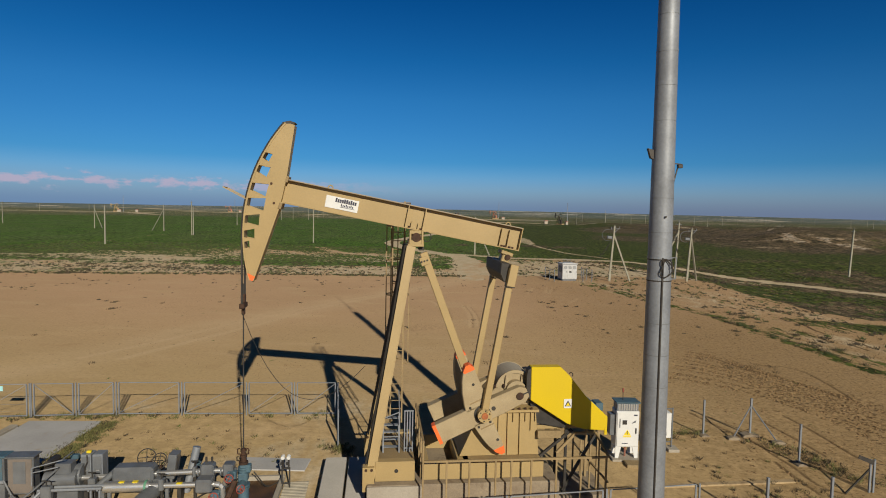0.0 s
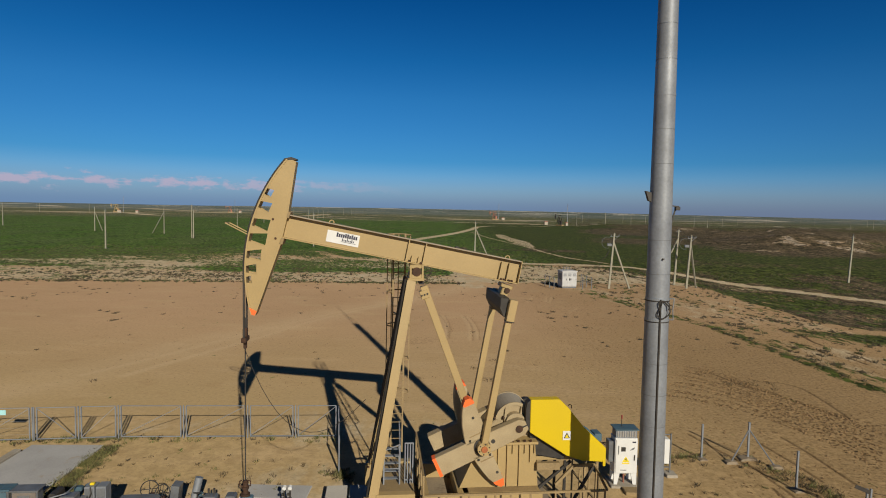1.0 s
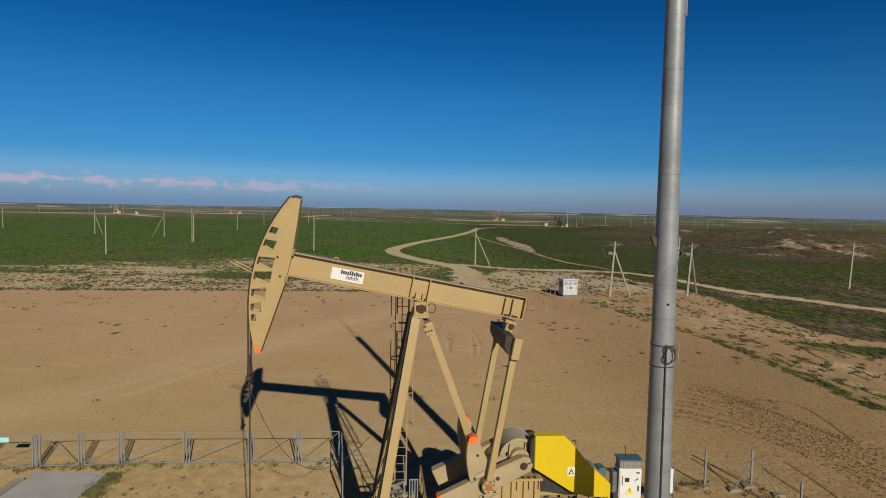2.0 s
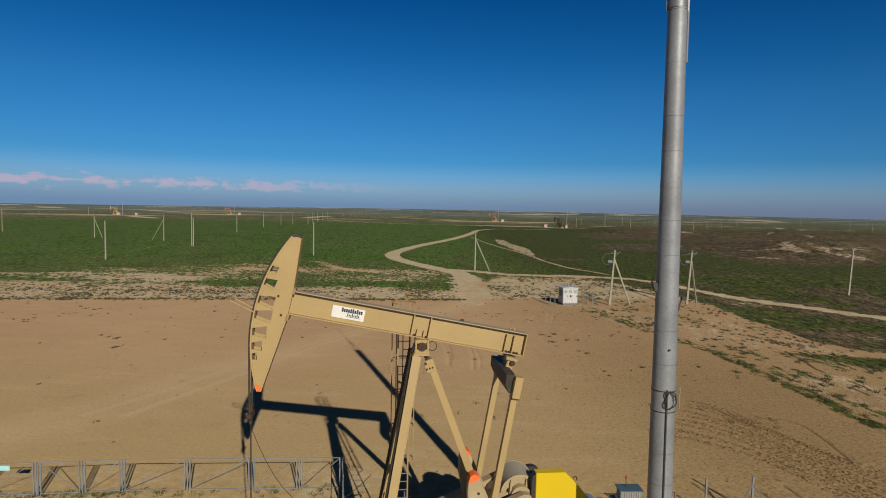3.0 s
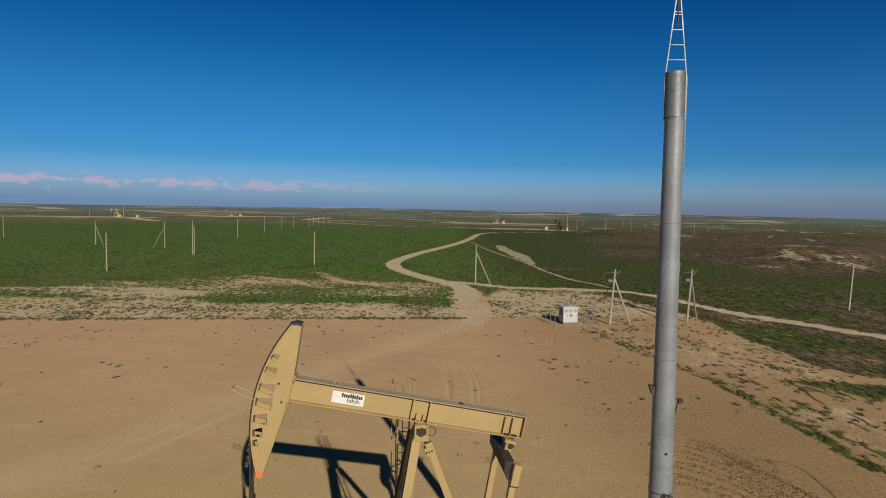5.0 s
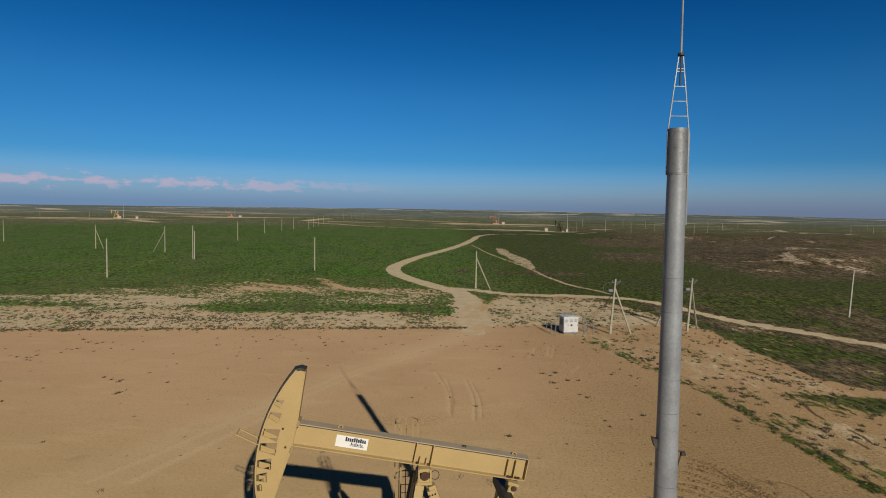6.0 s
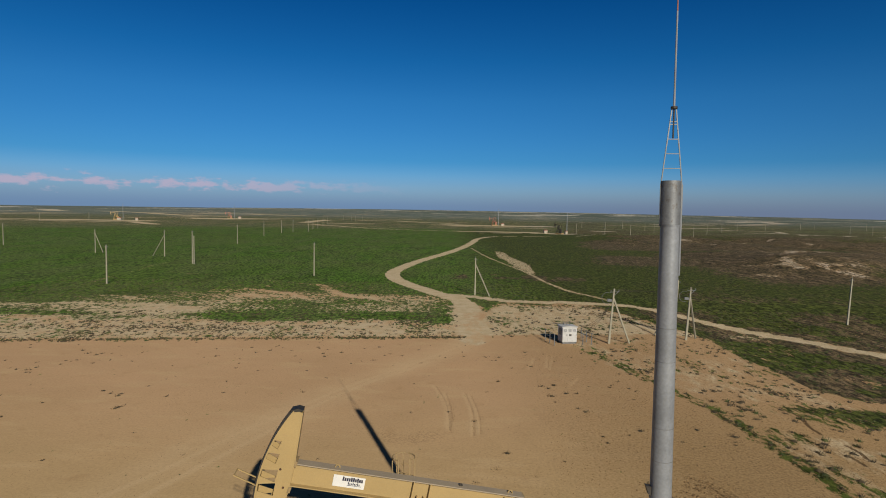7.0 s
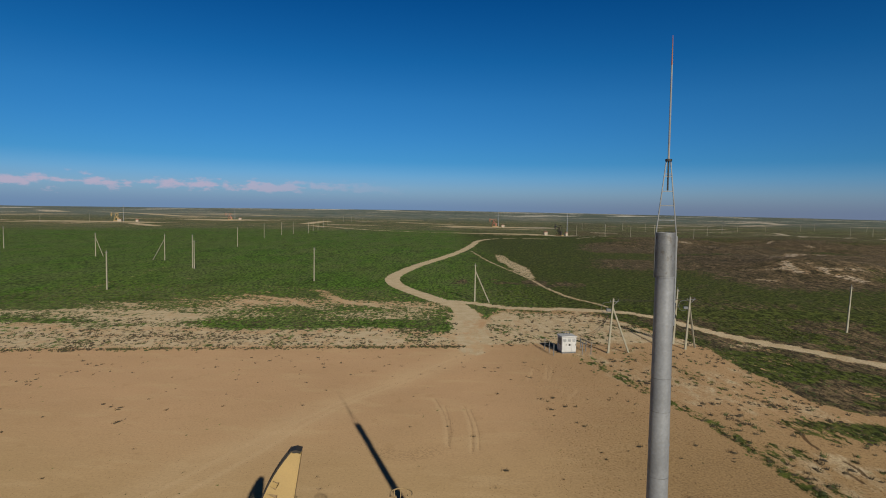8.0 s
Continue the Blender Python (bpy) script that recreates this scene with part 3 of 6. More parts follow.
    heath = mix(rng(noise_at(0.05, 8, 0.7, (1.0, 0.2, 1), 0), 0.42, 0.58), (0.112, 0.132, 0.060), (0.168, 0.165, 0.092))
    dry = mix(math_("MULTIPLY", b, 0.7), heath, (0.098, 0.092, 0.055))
    far_haze = mix(math_("MULTIPLY", b, 0.8), far_haze, (0.085, 0.112, 0.098))
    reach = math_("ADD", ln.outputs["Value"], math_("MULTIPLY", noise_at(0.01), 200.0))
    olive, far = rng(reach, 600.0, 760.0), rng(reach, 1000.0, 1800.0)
    # pale ground whitens with distance
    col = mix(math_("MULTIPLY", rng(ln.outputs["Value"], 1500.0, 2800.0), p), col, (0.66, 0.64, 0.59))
    # stems, seed heads and gaps: the sward is never one tone
    sward = mix(olive, mix(b, green, brown), dry)
    # stretched along y so specks read right from the camera
    stems = noise_at(1.5, 7, 0.74, (1.0, 0.42, 1), 0)
    sward = mix(1.0, sward, mix(rng(stems, 0.44, 0.56), (0.36, 0.37, 0.40), (1.40, 1.38, 1.26)), "MULTIPLY")
    col = mix(g, col, mix(far, sward, far_haze))
    col = mix(rng(xyz.outputs[0], 4.0, 16.0, 0.35, 1.0), col, mix(rng(fine, 0.3, 0.7), (0.78, 0.78, 0.78), (1.18, 1.18, 1.18)), "MULTIPLY")
    clod = rng(noise_at(4.4, 9, 0.82), 0.545, 0.60, 0.0, 0.8)
    clod = math_("MULTIPLY", clod, rng(xyz.outputs[0], 4.0, 16.0, 0.35, 1.0))
    col = mix(clod, col, mix(1.0, col, (0.42, 0.38, 0.33), "MULTIPLY"))
    # trodden soil round the well: pale scuffs, crumbs and damp spots
    yard = rng(xyz.outputs[1], 26.0, 31.0, 1.0, 0.0)
    scuff = mix(rng(noise_at(1.7, 7, 0.66), 0.38, 0.62), (0.90, 0.89, 0.87), (1.12, 1.12, 1.12))
    scuff = mix(rng(noise_at(9.0, 5, 0.75), 0.56, 0.66, 0, 0.55), scuff, (0.55, 0.50, 0.46))
    col = mix(math_("MULTIPLY", yard, 0.9), col, mix(1.0, col, scuff, "MULTIPLY"))
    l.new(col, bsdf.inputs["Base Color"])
    bsdf.inputs["Roughness"].default_value = 0.95
    bsdf.inputs["Specular IOR Level"].default_value = 0.1
    bp = n.new("ShaderNodeBump")
    bp.inputs["Distance"].default_value = 0.06
    l.new(rng(xyz.outputs[0], 4.0, 16.0, 0.08, 0.45), bp.inputs["Strength"])
    l.new(math_("ADD", math_("MULTIPLY", noise_at(3.0, 8, 0.7), 1.0), math_("ADD", math_("MULTIPLY", noise_at(18, 3), 0.25), math_("MULTIPLY", lug_shade, -0.8))), bp.inputs["Height"])
    l.new(bp.outputs[0], bsdf.inputs["Normal"])
    return m


def build_ground():
    front = np.arange(40, 140.01, 0.17)
    rest = np.arange(143, 398, 3.0)
    ang = np.radians(np.concatenate([front, rest]))
    rad = 1.5 * 1.0135 ** np.arange(0, 601)
    rad = np.concatenate([rad[rad < 22], np.arange(22, 48, 0.2), np.arange(48, 80, 0.4), rad[(rad > 80) & (rad < 4780)], [4850]])
    a, r = np.meshgrid(ang, rad)
    x, y = (r * np.cos(a)).ravel(), (r * np.sin(a)).ravel()
    z = ground_z(x, y)
    grass, pale, brown = zones(x, y)
    # wheel tracks pressed into the soft soil east of the well, running south-east
    along_, across_ = 0.33 * x - 0.944 * y, 0.944 * x + 0.33 * y
    lanes = step(fbm(across_ * 1.0, along_ * 0.10, 2.2, 2, 3), 0.44, 0.60)
    rut = lanes * step(x + 0.35 * (y - 30), 9, 13) * (1 - step(x + 0.2 * (y - 40), 25, 30)) * step(y, 21, 25) * (1 - step(y, 44, 60))
    rut = 0.18 * rut
    for lane in LANES:
        rut = np.maximum(rut, 0.9 * near_line(x, y, rounded(lane), 0.12, 0.14))
    rut = np.maximum(rut, 0.12 * step(x, -2, 6) * (1 - step(x, 22, 26)) * step(y, 26, 34) * (1 - step(y, 52, 64)) * lanes)
    dark, light = np.zeros_like(x), np.zeros_like(x)
    # ruts and shadow lines are darkened in the soil colour
    for trk in RUTS_AND_SHADOWS:
        dark = np.maximum(dark, (0.62 if trk[0][0] < 30 else 1.0) * near_line(x, y, rounded(trk), 0.04 if trk[0][0] < 30 else 0.12, 0.14))
    # random dark dots paint the shade of lug holes along the lanes
    dots = np.random.RandomState(5).rand(len(x)) > 0.5
    for lane in LANES:
        for off in (-0.16, 0.16):
            dark = np.maximum(dark, 0.55 * dots * near_line(x + off, y + off * 0.4, rounded(lane), 0.04, 0.12))
    # groove relief is put into colour too: dark line, lighter line beside it
    for trk in GROOVES:
        trk = rounded(trk)
        dark = np.maximum(dark, 0.42 * near_line(x, y, trk, 0.05, 0.16))
        light = np.maximum(light, 0.28 * near_line(x + 0.30, y, trk, 0.08, 0.16))
    kicked = near_line(x, y, [(-5.1, 47.6), (-2.8, 47.0), (-0.9, 48.2)], 0.6, 0.8)
    rut = np.maximum(rut, 0.32 * kicked)
    z = z - 0.05 * dark + 0.03 * light
    # where lorries cross the pad the sand is worn pale
    wander = (fbm(x, y, 5, 1, 3) - 0.5) * 1.6
    light = np.maximum(light, 0.42 * near_line(x + wander, y, PAD_TRACK, 0.6, 3.4) * (0.6 + 0.4 * step(fbm(x, y, 3, 2, 3), 0.35, 0.6)))
    for trk in PAD_RUTS:
        light = np.maximum(light, 0.55 * near_line(x + 0.2 * wander, y, trk, 0.12, 0.45))
    k, rows = len(ang), len(rad)
    i = np.arange(k * rows).reshape(rows, k)
    q = np.stack([i[:-1, :], np.roll(i[:-1, :], -1, 1), np.roll(i[1:, :], -1, 1), i[1:, :]], -1).reshape(-1, 4)
    me = bpy.data.meshes.new("ground")
    centre = len(x)
    verts = np.concatenate([np.stack([x, y, z], 1), [[0, 0, 0]]])
    tris = [(int(i[0, j]), int(i[0, (j + 1) % k]), centre) for j in range(k)]
    me.from_pydata(verts, [], q.tolist() + [t[::-1] for t in tris])
    col = me.color_attributes.new("cover", "FLOAT_COLOR", "POINT")
    data = np.zeros((centre + 1, 4))
    data[:-1, 0], data[:-1, 1], data[:-1, 2], data[:-1, 3] = grass, pale, brown, rut
    col.data.foreach_set("color", data.ravel())
    marks = me.color_attributes.new("marks", "FLOAT_COLOR", "POINT")
    data = np.zeros((centre + 1, 4))
    data[:-1, 0], data[:-1, 1] = dark, light
    marks.data.foreach_set("color", data.ravel())
    me.shade_smooth()
    me.materials.append(GROUND)
    ob = new("ground", me)
    return tagged(ob, "sandy drilling pad giving way to green and brown steppe grassland", "ground", kind="structure")


GROUND = ground_material()
build_ground()


# ---- clods of dry soil ----
# clod colour darkened to stand in for shade in the tyre marks
CLOD_SOIL = material("shade_toned_soil", (0.24, 0.152, 0.070), (0.13, 0.080, 0.038), 0.95, 0, 3.0, 20, 0.5, 0.1)


def soil_clods():
    """Lumps that tyres have pressed out of the soft soil in rows, and loose crumbs over the pad; one mesh."""
    rs = np.random.RandomState(12)
    spots = []
    for lane in LANES:
        pts = rounded(lane)
        for (ax, ay), (bx, by) in zip(pts, pts[1:]):
            d = math.hypot(bx - ax, by - ay)
            nx, ny = -(by - ay) / d, (bx - ax) / d
            for k in range(int(d / 0.24)):
                t = k * 0.24 / d
                for side in (-0.13, 0.13):
                    if rs.rand() < 0.85:
                        o = side + rs.randn() * 0.03
                        spots.append((ax + (bx - ax) * t + nx * o + rs.randn() * 0.03, ay + (by - ay) * t + ny * o, rs.uniform(0.06, 0.10)))
    n = 34000
    xs, ys = rs.uniform(-30, 40, n), 15 + 62 * rs.rand(n) ** 1.4
    thick = fbm(xs, ys, 5, 2, 4)
    soft = step(xs, 5, 14)
    for x, y, t, f, u in zip(xs, ys, thick, soft, rs.rand(n)):
        if u < 0.08 + 0.25 * f + 1.6 * max(0, t - 0.5) and abs(x) < 0.8 * y + 4 and not (-20 < x < 10 and y < 28):
            spots.append((x, y, rs.uniform(0.02, 0.05) * (1 + 0.8 * f)))
    verts, faces = [], []
    for x, y, s in spots:
        z = float(ground_z(x, y)) - 0.01
        a = rs.rand() * 6.28
        i = len(verts)
        for k in range(5):
            w = s * rs.uniform(0.7, 1.2)
            verts.append((x + w * math.cos(a + 1.257 * k), y + w * math.sin(a + 1.257 * k), z))
        verts.append((x + rs.randn() * s * 0.2, y + rs.randn() * s * 0.2, z + s * rs.uniform(0.55, 0.9)))
        faces += [(i + k, i + (k + 1) % 5, i + 5) for k in range(5)]
    me = bpy.data.meshes.new("soil_clods")
    me.from_pydata(verts, [], faces)
    me.materials.append(CLOD_SOIL)
    tagged(new("soil_clods", me), "crumbled clods of dry soil along tyre tracks", "soil", kind="stuff")


soil_clods()


# ---- the pump jack ----
PUMP = pose(-0.84, 19.55, 0, 0, 0, 6.5)
PIVOT_Z, BEAM_TILT, ARC = 8.6, -10.5, 5.38        # the head stands high, the tail low
BEAM = Matrix.Translation((0, 0, PIVOT_Z)) @ Matrix.Rotation(radians(-BEAM_TILT), 4, "Y")


def on_beam(bm):
    bmesh.ops.transform(bm, matrix=BEAM, verts=bm.verts[:])
    return bm


HEAD = Matrix.Translation((0, 0, PIVOT_Z)) @ Matrix.Rotation(radians(7.5 - BEAM_TILT), 4, "Y") @ Matrix.Translation((0, 0, -PIVOT_Z))


def on_head(bm):
    """Turns a piece drawn on the upright head with the beam."""
    bmesh.ops.transform(bm, matrix=HEAD, verts=bm.verts[:])
    return bm


def bolts(bm, places, r=0.035, h=0.03, axis="Y"):
    for x, y, z in places:
        a = (x, y, z)
        b = (x, y - h, z) if axis == "Y" else (x, y, z + h)
        add_rod(bm, a, b, r, n=6)
    return bm


def walking_beam(pump):
    s0, s1, h0, h1 = -4.50, 3.36, 0.21, 0.98
    web = part("beam_web", on_beam(box(s0, s1, -0.015, 0.015, h0 + 0.03, h1 - 0.03, 0)), TAN, pump)
    part("top_flange", on_beam(box(s0, s1, -0.2, 0.2, h1 - 0.035, h1, 0.006)), material("dusty_grey_tan_paint", (0.315, 0.262, 0.195), (0.27, 0.225, 0.17), 0.8, 0, 1.2, 25, 0.4, 0.06), pump)
    part("bottom_flange", on_beam(box(s0, s1, -0.2, 0.2, h0, h0 + 0.035, 0.006)), TAN, pump)
    part("end_plate", on_beam(box(s1, s1 + 0.03, -0.2, 0.2, h0, h1, 0.004)), TAN, pump)
    for s in (-0.40, 0.16):
        for v in (-1, 1):
            part("stiffener", on_beam(box(s - 0.015, s + 0.015, min(0.016 * v, 0.19 * v), max(0.016 * v, 0.19 * v), h0 + 0.036, h1 - 0.036, 0)), TAN, pump)
    for s, top in ((-0.22, 0.46), (0.0, 0.46), (2.72, 0.83), (2.98, 0.83)):
        for v in (-1, 1):
            tri = [(s - 0.012, h0 + 0.036), (s + 0.012, h0 + 0.036), (s + 0.012, top), (s - 0.012, top)]
            part("gusset", on_beam(plate(tri, min(0.016 * v, 0.17 * v), max(0.016 * v, 0.17 * v))), TAN, pump)
    bm = bmesh.new()
    bolts(bm, [(s, v, h0 + 0.036) for s in (-0.28, 0.10, 2.80, 2.90, 3.06, 3.16) for v in (-0.15, 0.15)], 0.045, 0.06, "Z")
    tagged(part("flange_bolts", on_beam(bm), RUST, pump, "rusty bolt heads along the flange"), kind="stuff")
    for s in (-2.95, 2.9):
        bm = bmesh.new()
        ring = [(s + 0.075 * math.cos(a), 0, h1 + 0.085 * math.sin(a)) for a in np.linspace(0, math.pi, 9)]
        add_tube(bm, ring, 0.022, 6)
        part("lifting_eye", on_beam(bm), TAN, pump)
    # name plate on the web
    sign = part("name_plate", on_beam(box(-3.02, -1.98, -0.034, -0.016, 0.37, 0.75, 0)), WHITE, pump, "white maker's plate with dark lettering")
    bm = bmesh.new()
    for i in range(10):
        h = 0.135 if i in (0, 4, 5, 7) else 0.105
        add_box(bm, -2.72 + i * 0.068, -2.665 + i * 0.068, -0.040, -0.034, 0.585, 0.585 + h)
    tagged(part("lettering", on_beam(bm), INK, sign), kind="stuff")
    bm = bmesh.new()
    for i in range(8):
        add_box(bm, -2.52 + i * 0.05, -2.49 + i * 0.05, -0.040, -0.034, 0.475, 0.475 + (0.09 if i % 3 == 0 else 0.055))
    add_box(bm, -2.55, -2.08, -0.040, -0.034, 0.445, 0.458)
    tagged(part("script_line", on_beam(bm), INK, sign), kind="stuff")
    bm = bmesh.new()
    add_box(bm, 1.12, 1.24, -0.05, 0.04, h1 + 0.002, h1 + 0.06, 0.01)
    part("beam_lamp", on_beam(bm), BLACK, pump)
    return web


def arc_at(phi, r=ARC):
    return -r * math.cos(phi), PIVOT_Z + r * math.sin(phi)


def horse_head(pump):
    slots = [(0.166, 5.12), (0.081, 4.99), (-0.030, 4.84), (-0.122, 4.81), (-0.225, 4.90), (-0.312, 5.02), (-0.375, 5.18)]
    r1 = 5.335
    outline = [arc_at(p, r1) for p in np.linspace(0.385, 0.205, 8)]
    prev = 0.205
    for phi, ri in slots:
        size = (5.335 - ri) / 0.46
        wo, wi = 0.015 + 0.006 * size, 0.016 + 0.027 * size
        for p in np.linspace(prev, phi + wo, 4)[1:]:
            outline.append(arc_at(p, r1))
        outline += [arc_at(phi + wi, ri), arc_at(phi - wi * 0.9, ri)]
        outline.append(arc_at(phi - wo, r1))
        prev = phi - wo
    outline += [arc_at(p, r1) for p in np.linspace(prev, -0.578, 10)[1:]]
    outline += [(-4.38, 5.66), (-4.34, 8.05), (-4.43, 9.05), (-4.70, 10.66), (-4.80, 10.66)]
    for v in (-0.22, 0.19):
        part("side_plate", on_head(plate(outline, v, v + 0.03)), TAN, pump, "tan slotted side plate of the horse head")
    # wrap sheet on the arc, on which the bridle lies
    bm = bmesh.new()
    ph = np.linspace(0.388, -0.585, 40)
    band = [arc_at(p, 5.33) for p in ph] + [arc_at(p, ARC) for p in ph[::-1]]
    add_plate(bm, band, -0.24, 0.24)
    part("wrap_plate", on_head(bm), TAN, pump)
    part("back_plate", on_head(plate([(-4.34, 8.05), (-4.43, 9.05), (-4.70, 10.66), (-4.67, 10.66), (-4.40, 9.05), (-4.31, 8.05), (-4.35, 5.66), (-4.38, 5.66)], -0.235, 0.235)), TAN, pump)
    part("head_tip", on_head(plate([(-4.60, 5.84), arc_at(-0.583, 5.35), (-4.375, 5.655), (-4.345, 5.80)], -0.245, 0.245)), ORANGE, pump, "orange painted tip of the horse head")
    part("top_cap", on_head(plate([(-5.02, 10.56), (-4.70, 10.70), (-4.68, 10.74), (-4.86, 10.74), (-5.06, 10.62)], -0.2, 0.2)), BLACK, pump)
    part("lock_bracket", on_head(box(-4.42, -4.33, -0.24, 0.24, 8.9, 9.1, 0.01)), TAN_DUSTY, pump)
    part("lock_bracket", on_head(box(-4.36, -4.26, -0.26, 0.26, 8.05, 8.25, 0.01)), TAN_DUSTY, pump)
    for v in (-0.24, 0.24):
        part("guide_arm", on_head(bar((-5.36, v, 8.02), (-6.10, v, 8.14), 0.045, 0.03)), TAN, pump)
    part("guide_crossbar", on_head(bar((-6.10, -0.26, 8.14), (-6.10, 0.26, 8.14), 0.035, 0.03)), TAN, pump)
    bm = bmesh.new()
    bolts(bm, [(-4.78, -0.22, 8.72), (-4.52, -0.22, 8.17)], 0.04, 0.02)
    tagged(part("pin_heads", on_head(bm), RUST, pump), kind="stuff")
    # bridle cables from the head's crown, carrier bar and polished rod
    crown, lift = 0.385 + radians(7.5 - BEAM_TILT), ARC * radians(7.5 - BEAM_TILT)
    bm = bmesh.new()
    for v in (-0.215, 0.215):
        pts = [(*arc_at(p, ARC + 0.02)[:1], v, arc_at(p, ARC + 0.02)[1]) for p in np.linspace(crown, 0.0, 22)] + [(-ARC - 0.02, v * 0.9, 4.72 + lift)]
        add_tube(bm, pts, 0.034, 7)
    part("bridle", bm, BLACK, pump, "pair of dark wire rope bridle cables")
    bm = box(-ARC - 0.10, -ARC + 0.06, -0.26, 0.26, 4.58 + lift, 4.74 + lift, 0.02)
    add_box(bm, -ARC - 0.09, -ARC + 0.05, -0.09, 0.09, 4.74 + lift, 5.02 + lift, 0.02)
    add_box(bm, -ARC - 0.07, -ARC + 0.03, -0.07, 0.07, 4.36 + lift, 4.58 + lift, 0.02)
    part("carrier_bar", bm, RUST, pump, "rusty carrier bar with rod clamp")
    part("polished_rod", rod((-ARC - 0.02, 0, 1.4), (-ARC - 0.02, 0, 5.35 + lift), 0.022, n=8), BLACK, pump)
    pts = [(-ARC - 0.02 + (4.0 - 0.16 * k) * k, -0.2 - 0.3 * k, (4.45 + lift) * (1 - k) + 4.5 * k - 1.9 * 4 * k * (1 - k) * (1.25 - 0.5 * k)) for k in np.linspace(0.0, 1, 16)]
    part("load_cable", tube(pts, 0.010, 5), BLACK, pump)


def samson_post(pump):
    for v in (-1, 1):
        bm = bmesh.new()
        a, b = Vector((-0.16, 0.42 * v, 8.32)), Vector((-1.40, 1.32 * v, 0.95))
        d = (b - a).normalized()
        across = Vector((0, 1, 0)).cross(d).normalized() * 0.14
        across = across if across.x > 0 else -across
        deep = Vector((0, 0.11, 0))
        for s, w in ((-1, 0), (1, 0)):           # two flanges of the rolled section
            ring = [a + across * s - deep, a + across * s + deep, b + across * s + deep, b + across * s - deep]
            vs = [bm.verts.new(p) for p in ring] + [bm.verts.new(p - across.normalized() * s * 0.025) for p in ring]
            for f in ((0, 1, 2, 3), (7, 6, 5, 4), (0, 4, 5, 1), (1, 5, 6, 2), (2, 6, 7, 3), (3, 7, 4, 0)):
                bm.faces.new([vs[i] for i in f])
        w0 = deep * -0.93 if v < 0 else deep * 0.93
        ring = [a - across * 0.98 + w0, a + across * 0.98 + w0, b + across * 0.98 + w0, b - across * 0.98 + w0]
        vs = [bm.verts.new(p) for p in ring] + [bm.verts.new(p - w0 * 0.2) for p in ring]
        for f in ((0, 1, 2, 3), (7, 6, 5, 4), (0, 4, 5, 1), (1, 5, 6, 2), (2, 6, 7, 3), (3, 7, 4, 0)):
            bm.faces.new([vs[i] for i in f])
        leg = part("front_leg", bm, TAN, pump)
        # black bar added along the leg to stand in for its shaded edge
        part("leg_shade_bar", bar(a - across * 1.14 + Vector((0, 0.06, 0)), b - across * 1.14 + Vector((0, 0.06, 0)), 0.03, 0.14), BLACK, leg, "black bar along the leg in place of shade")
        part("leg_foot", box(-1.58, -1.22, 1.32 * v - 0.16, 1.32 * v + 0.16, 0.86, 1.62, 0.01), TAN, pump)
        bm = bmesh.new()
        bolts(bm, [(-1.47, 1.32 * v - 0.16, 1.55), (-1.30, 1.32 * v - 0.16, 1.55)], 0.045, 0.03)
        tagged(part("foot_bolts", bm, RUST, pump), kind="stuff")
    part("rear_leg", bar((0.26, 0, 8.10), (2.62, 0, 1.9), 0.27, 0.24, 0.01), TAN, pump)
    part("rear_leg_splice", bar((0.24, -0.02, 7.96), (0.34, -0.02, 7.70), 0.29, 0.27, 0.01), TAN, pump)
    bm = bmesh.new()
    for k in range(3):
        add_rod(bm, (0.20 + 0.09 * k, -0.15, 7.80 + 0.03 * k), (0.20 + 0.09 * k, -0.20, 7.80 + 0.03 * k), 0.03, n=6)
    tagged(part("splice_bolts", bm, BLACK, pump), kind="stuff")
    for z, half in ((6.2, 0.62), (4.2, 0.86), (2.5, 1.08)):
        u = -0.16 - 1.24 * (8.32 - z) / 7.37
        part("cross_brace", bar((u, -half, z), (u, half, z), 0.09, 0.09), TAN, pump)
    part("post_cap", box(-0.27, 0.24, -0.5, 0.5, 8.31, 8.40, 0.01), TAN, pump)
    # black block close under the cap plate
    part("cap_black_block", box(0.10, 0.26, -0.30, 0.30, 8.18, 8.30, 0.01), BLACK, pump)
    bm = box(-0.24, 0.24, -0.46, 0.46, 8.38, 8.52, 0.02)
    add_box(bm, -0.22, -0.16, -0.48, -0.30, 8.38, 8.82, 0.01)
    add_box(bm, 0.16, 0.22, -0.48, -0.30, 8.38, 8.82, 0.01)
    add_box(bm, -0.20, 0.20, -0.44, 0.44, 8.70, 8.82, 0.02)
    part("saddle_bearing", bm, TAN, pump)
    part("saddle_shaft", rod((0, -0.47, 8.6), (0, 0.47, 8.6), 0.145, n=24), RUST, pump, "round rusty brown shaft end", True)
    ring = [(0.33 + 0.14 * math.cos(a), -0.42, 8.62 + 0.15 * math.sin(a)) for a in np.linspace(-2.6, 2.6, 14)]
    part("grease_hose", tube(ring, 0.013, 5), BLACK, pump)
    # caged ladder behind the post
    v, u0, u1 = 1.30, -0.70, -0.30
    for u in (u0, u1):
        part("ladder_rail", bar((u, v, 2.0), (u, v, 9.75), 0.05, 0.03), TAN_DUSTY, pump)
    for k in range(26):
        part("rung", rod((u0, v, 2.2 + 0.295 * k), (u1, v, 2.2 + 0.295 * k), 0.014, n=6), TAN_DUSTY, pump)
    for z in (4.1, 5.3, 6.5, 7.7, 8.9, 9.7):
        pts = [(u0, v, z)] + [(-0.5 + 0.40 * math.cos(a), v + 0.30 + 0.40 * math.sin(a), z) for a in np.linspace(math.pi + 0.5, -0.5, 12)] + [(u1, v, z)]
        part("cage_hoop", tube(pts, 0.022, 6), TAN_DUSTY, pump)
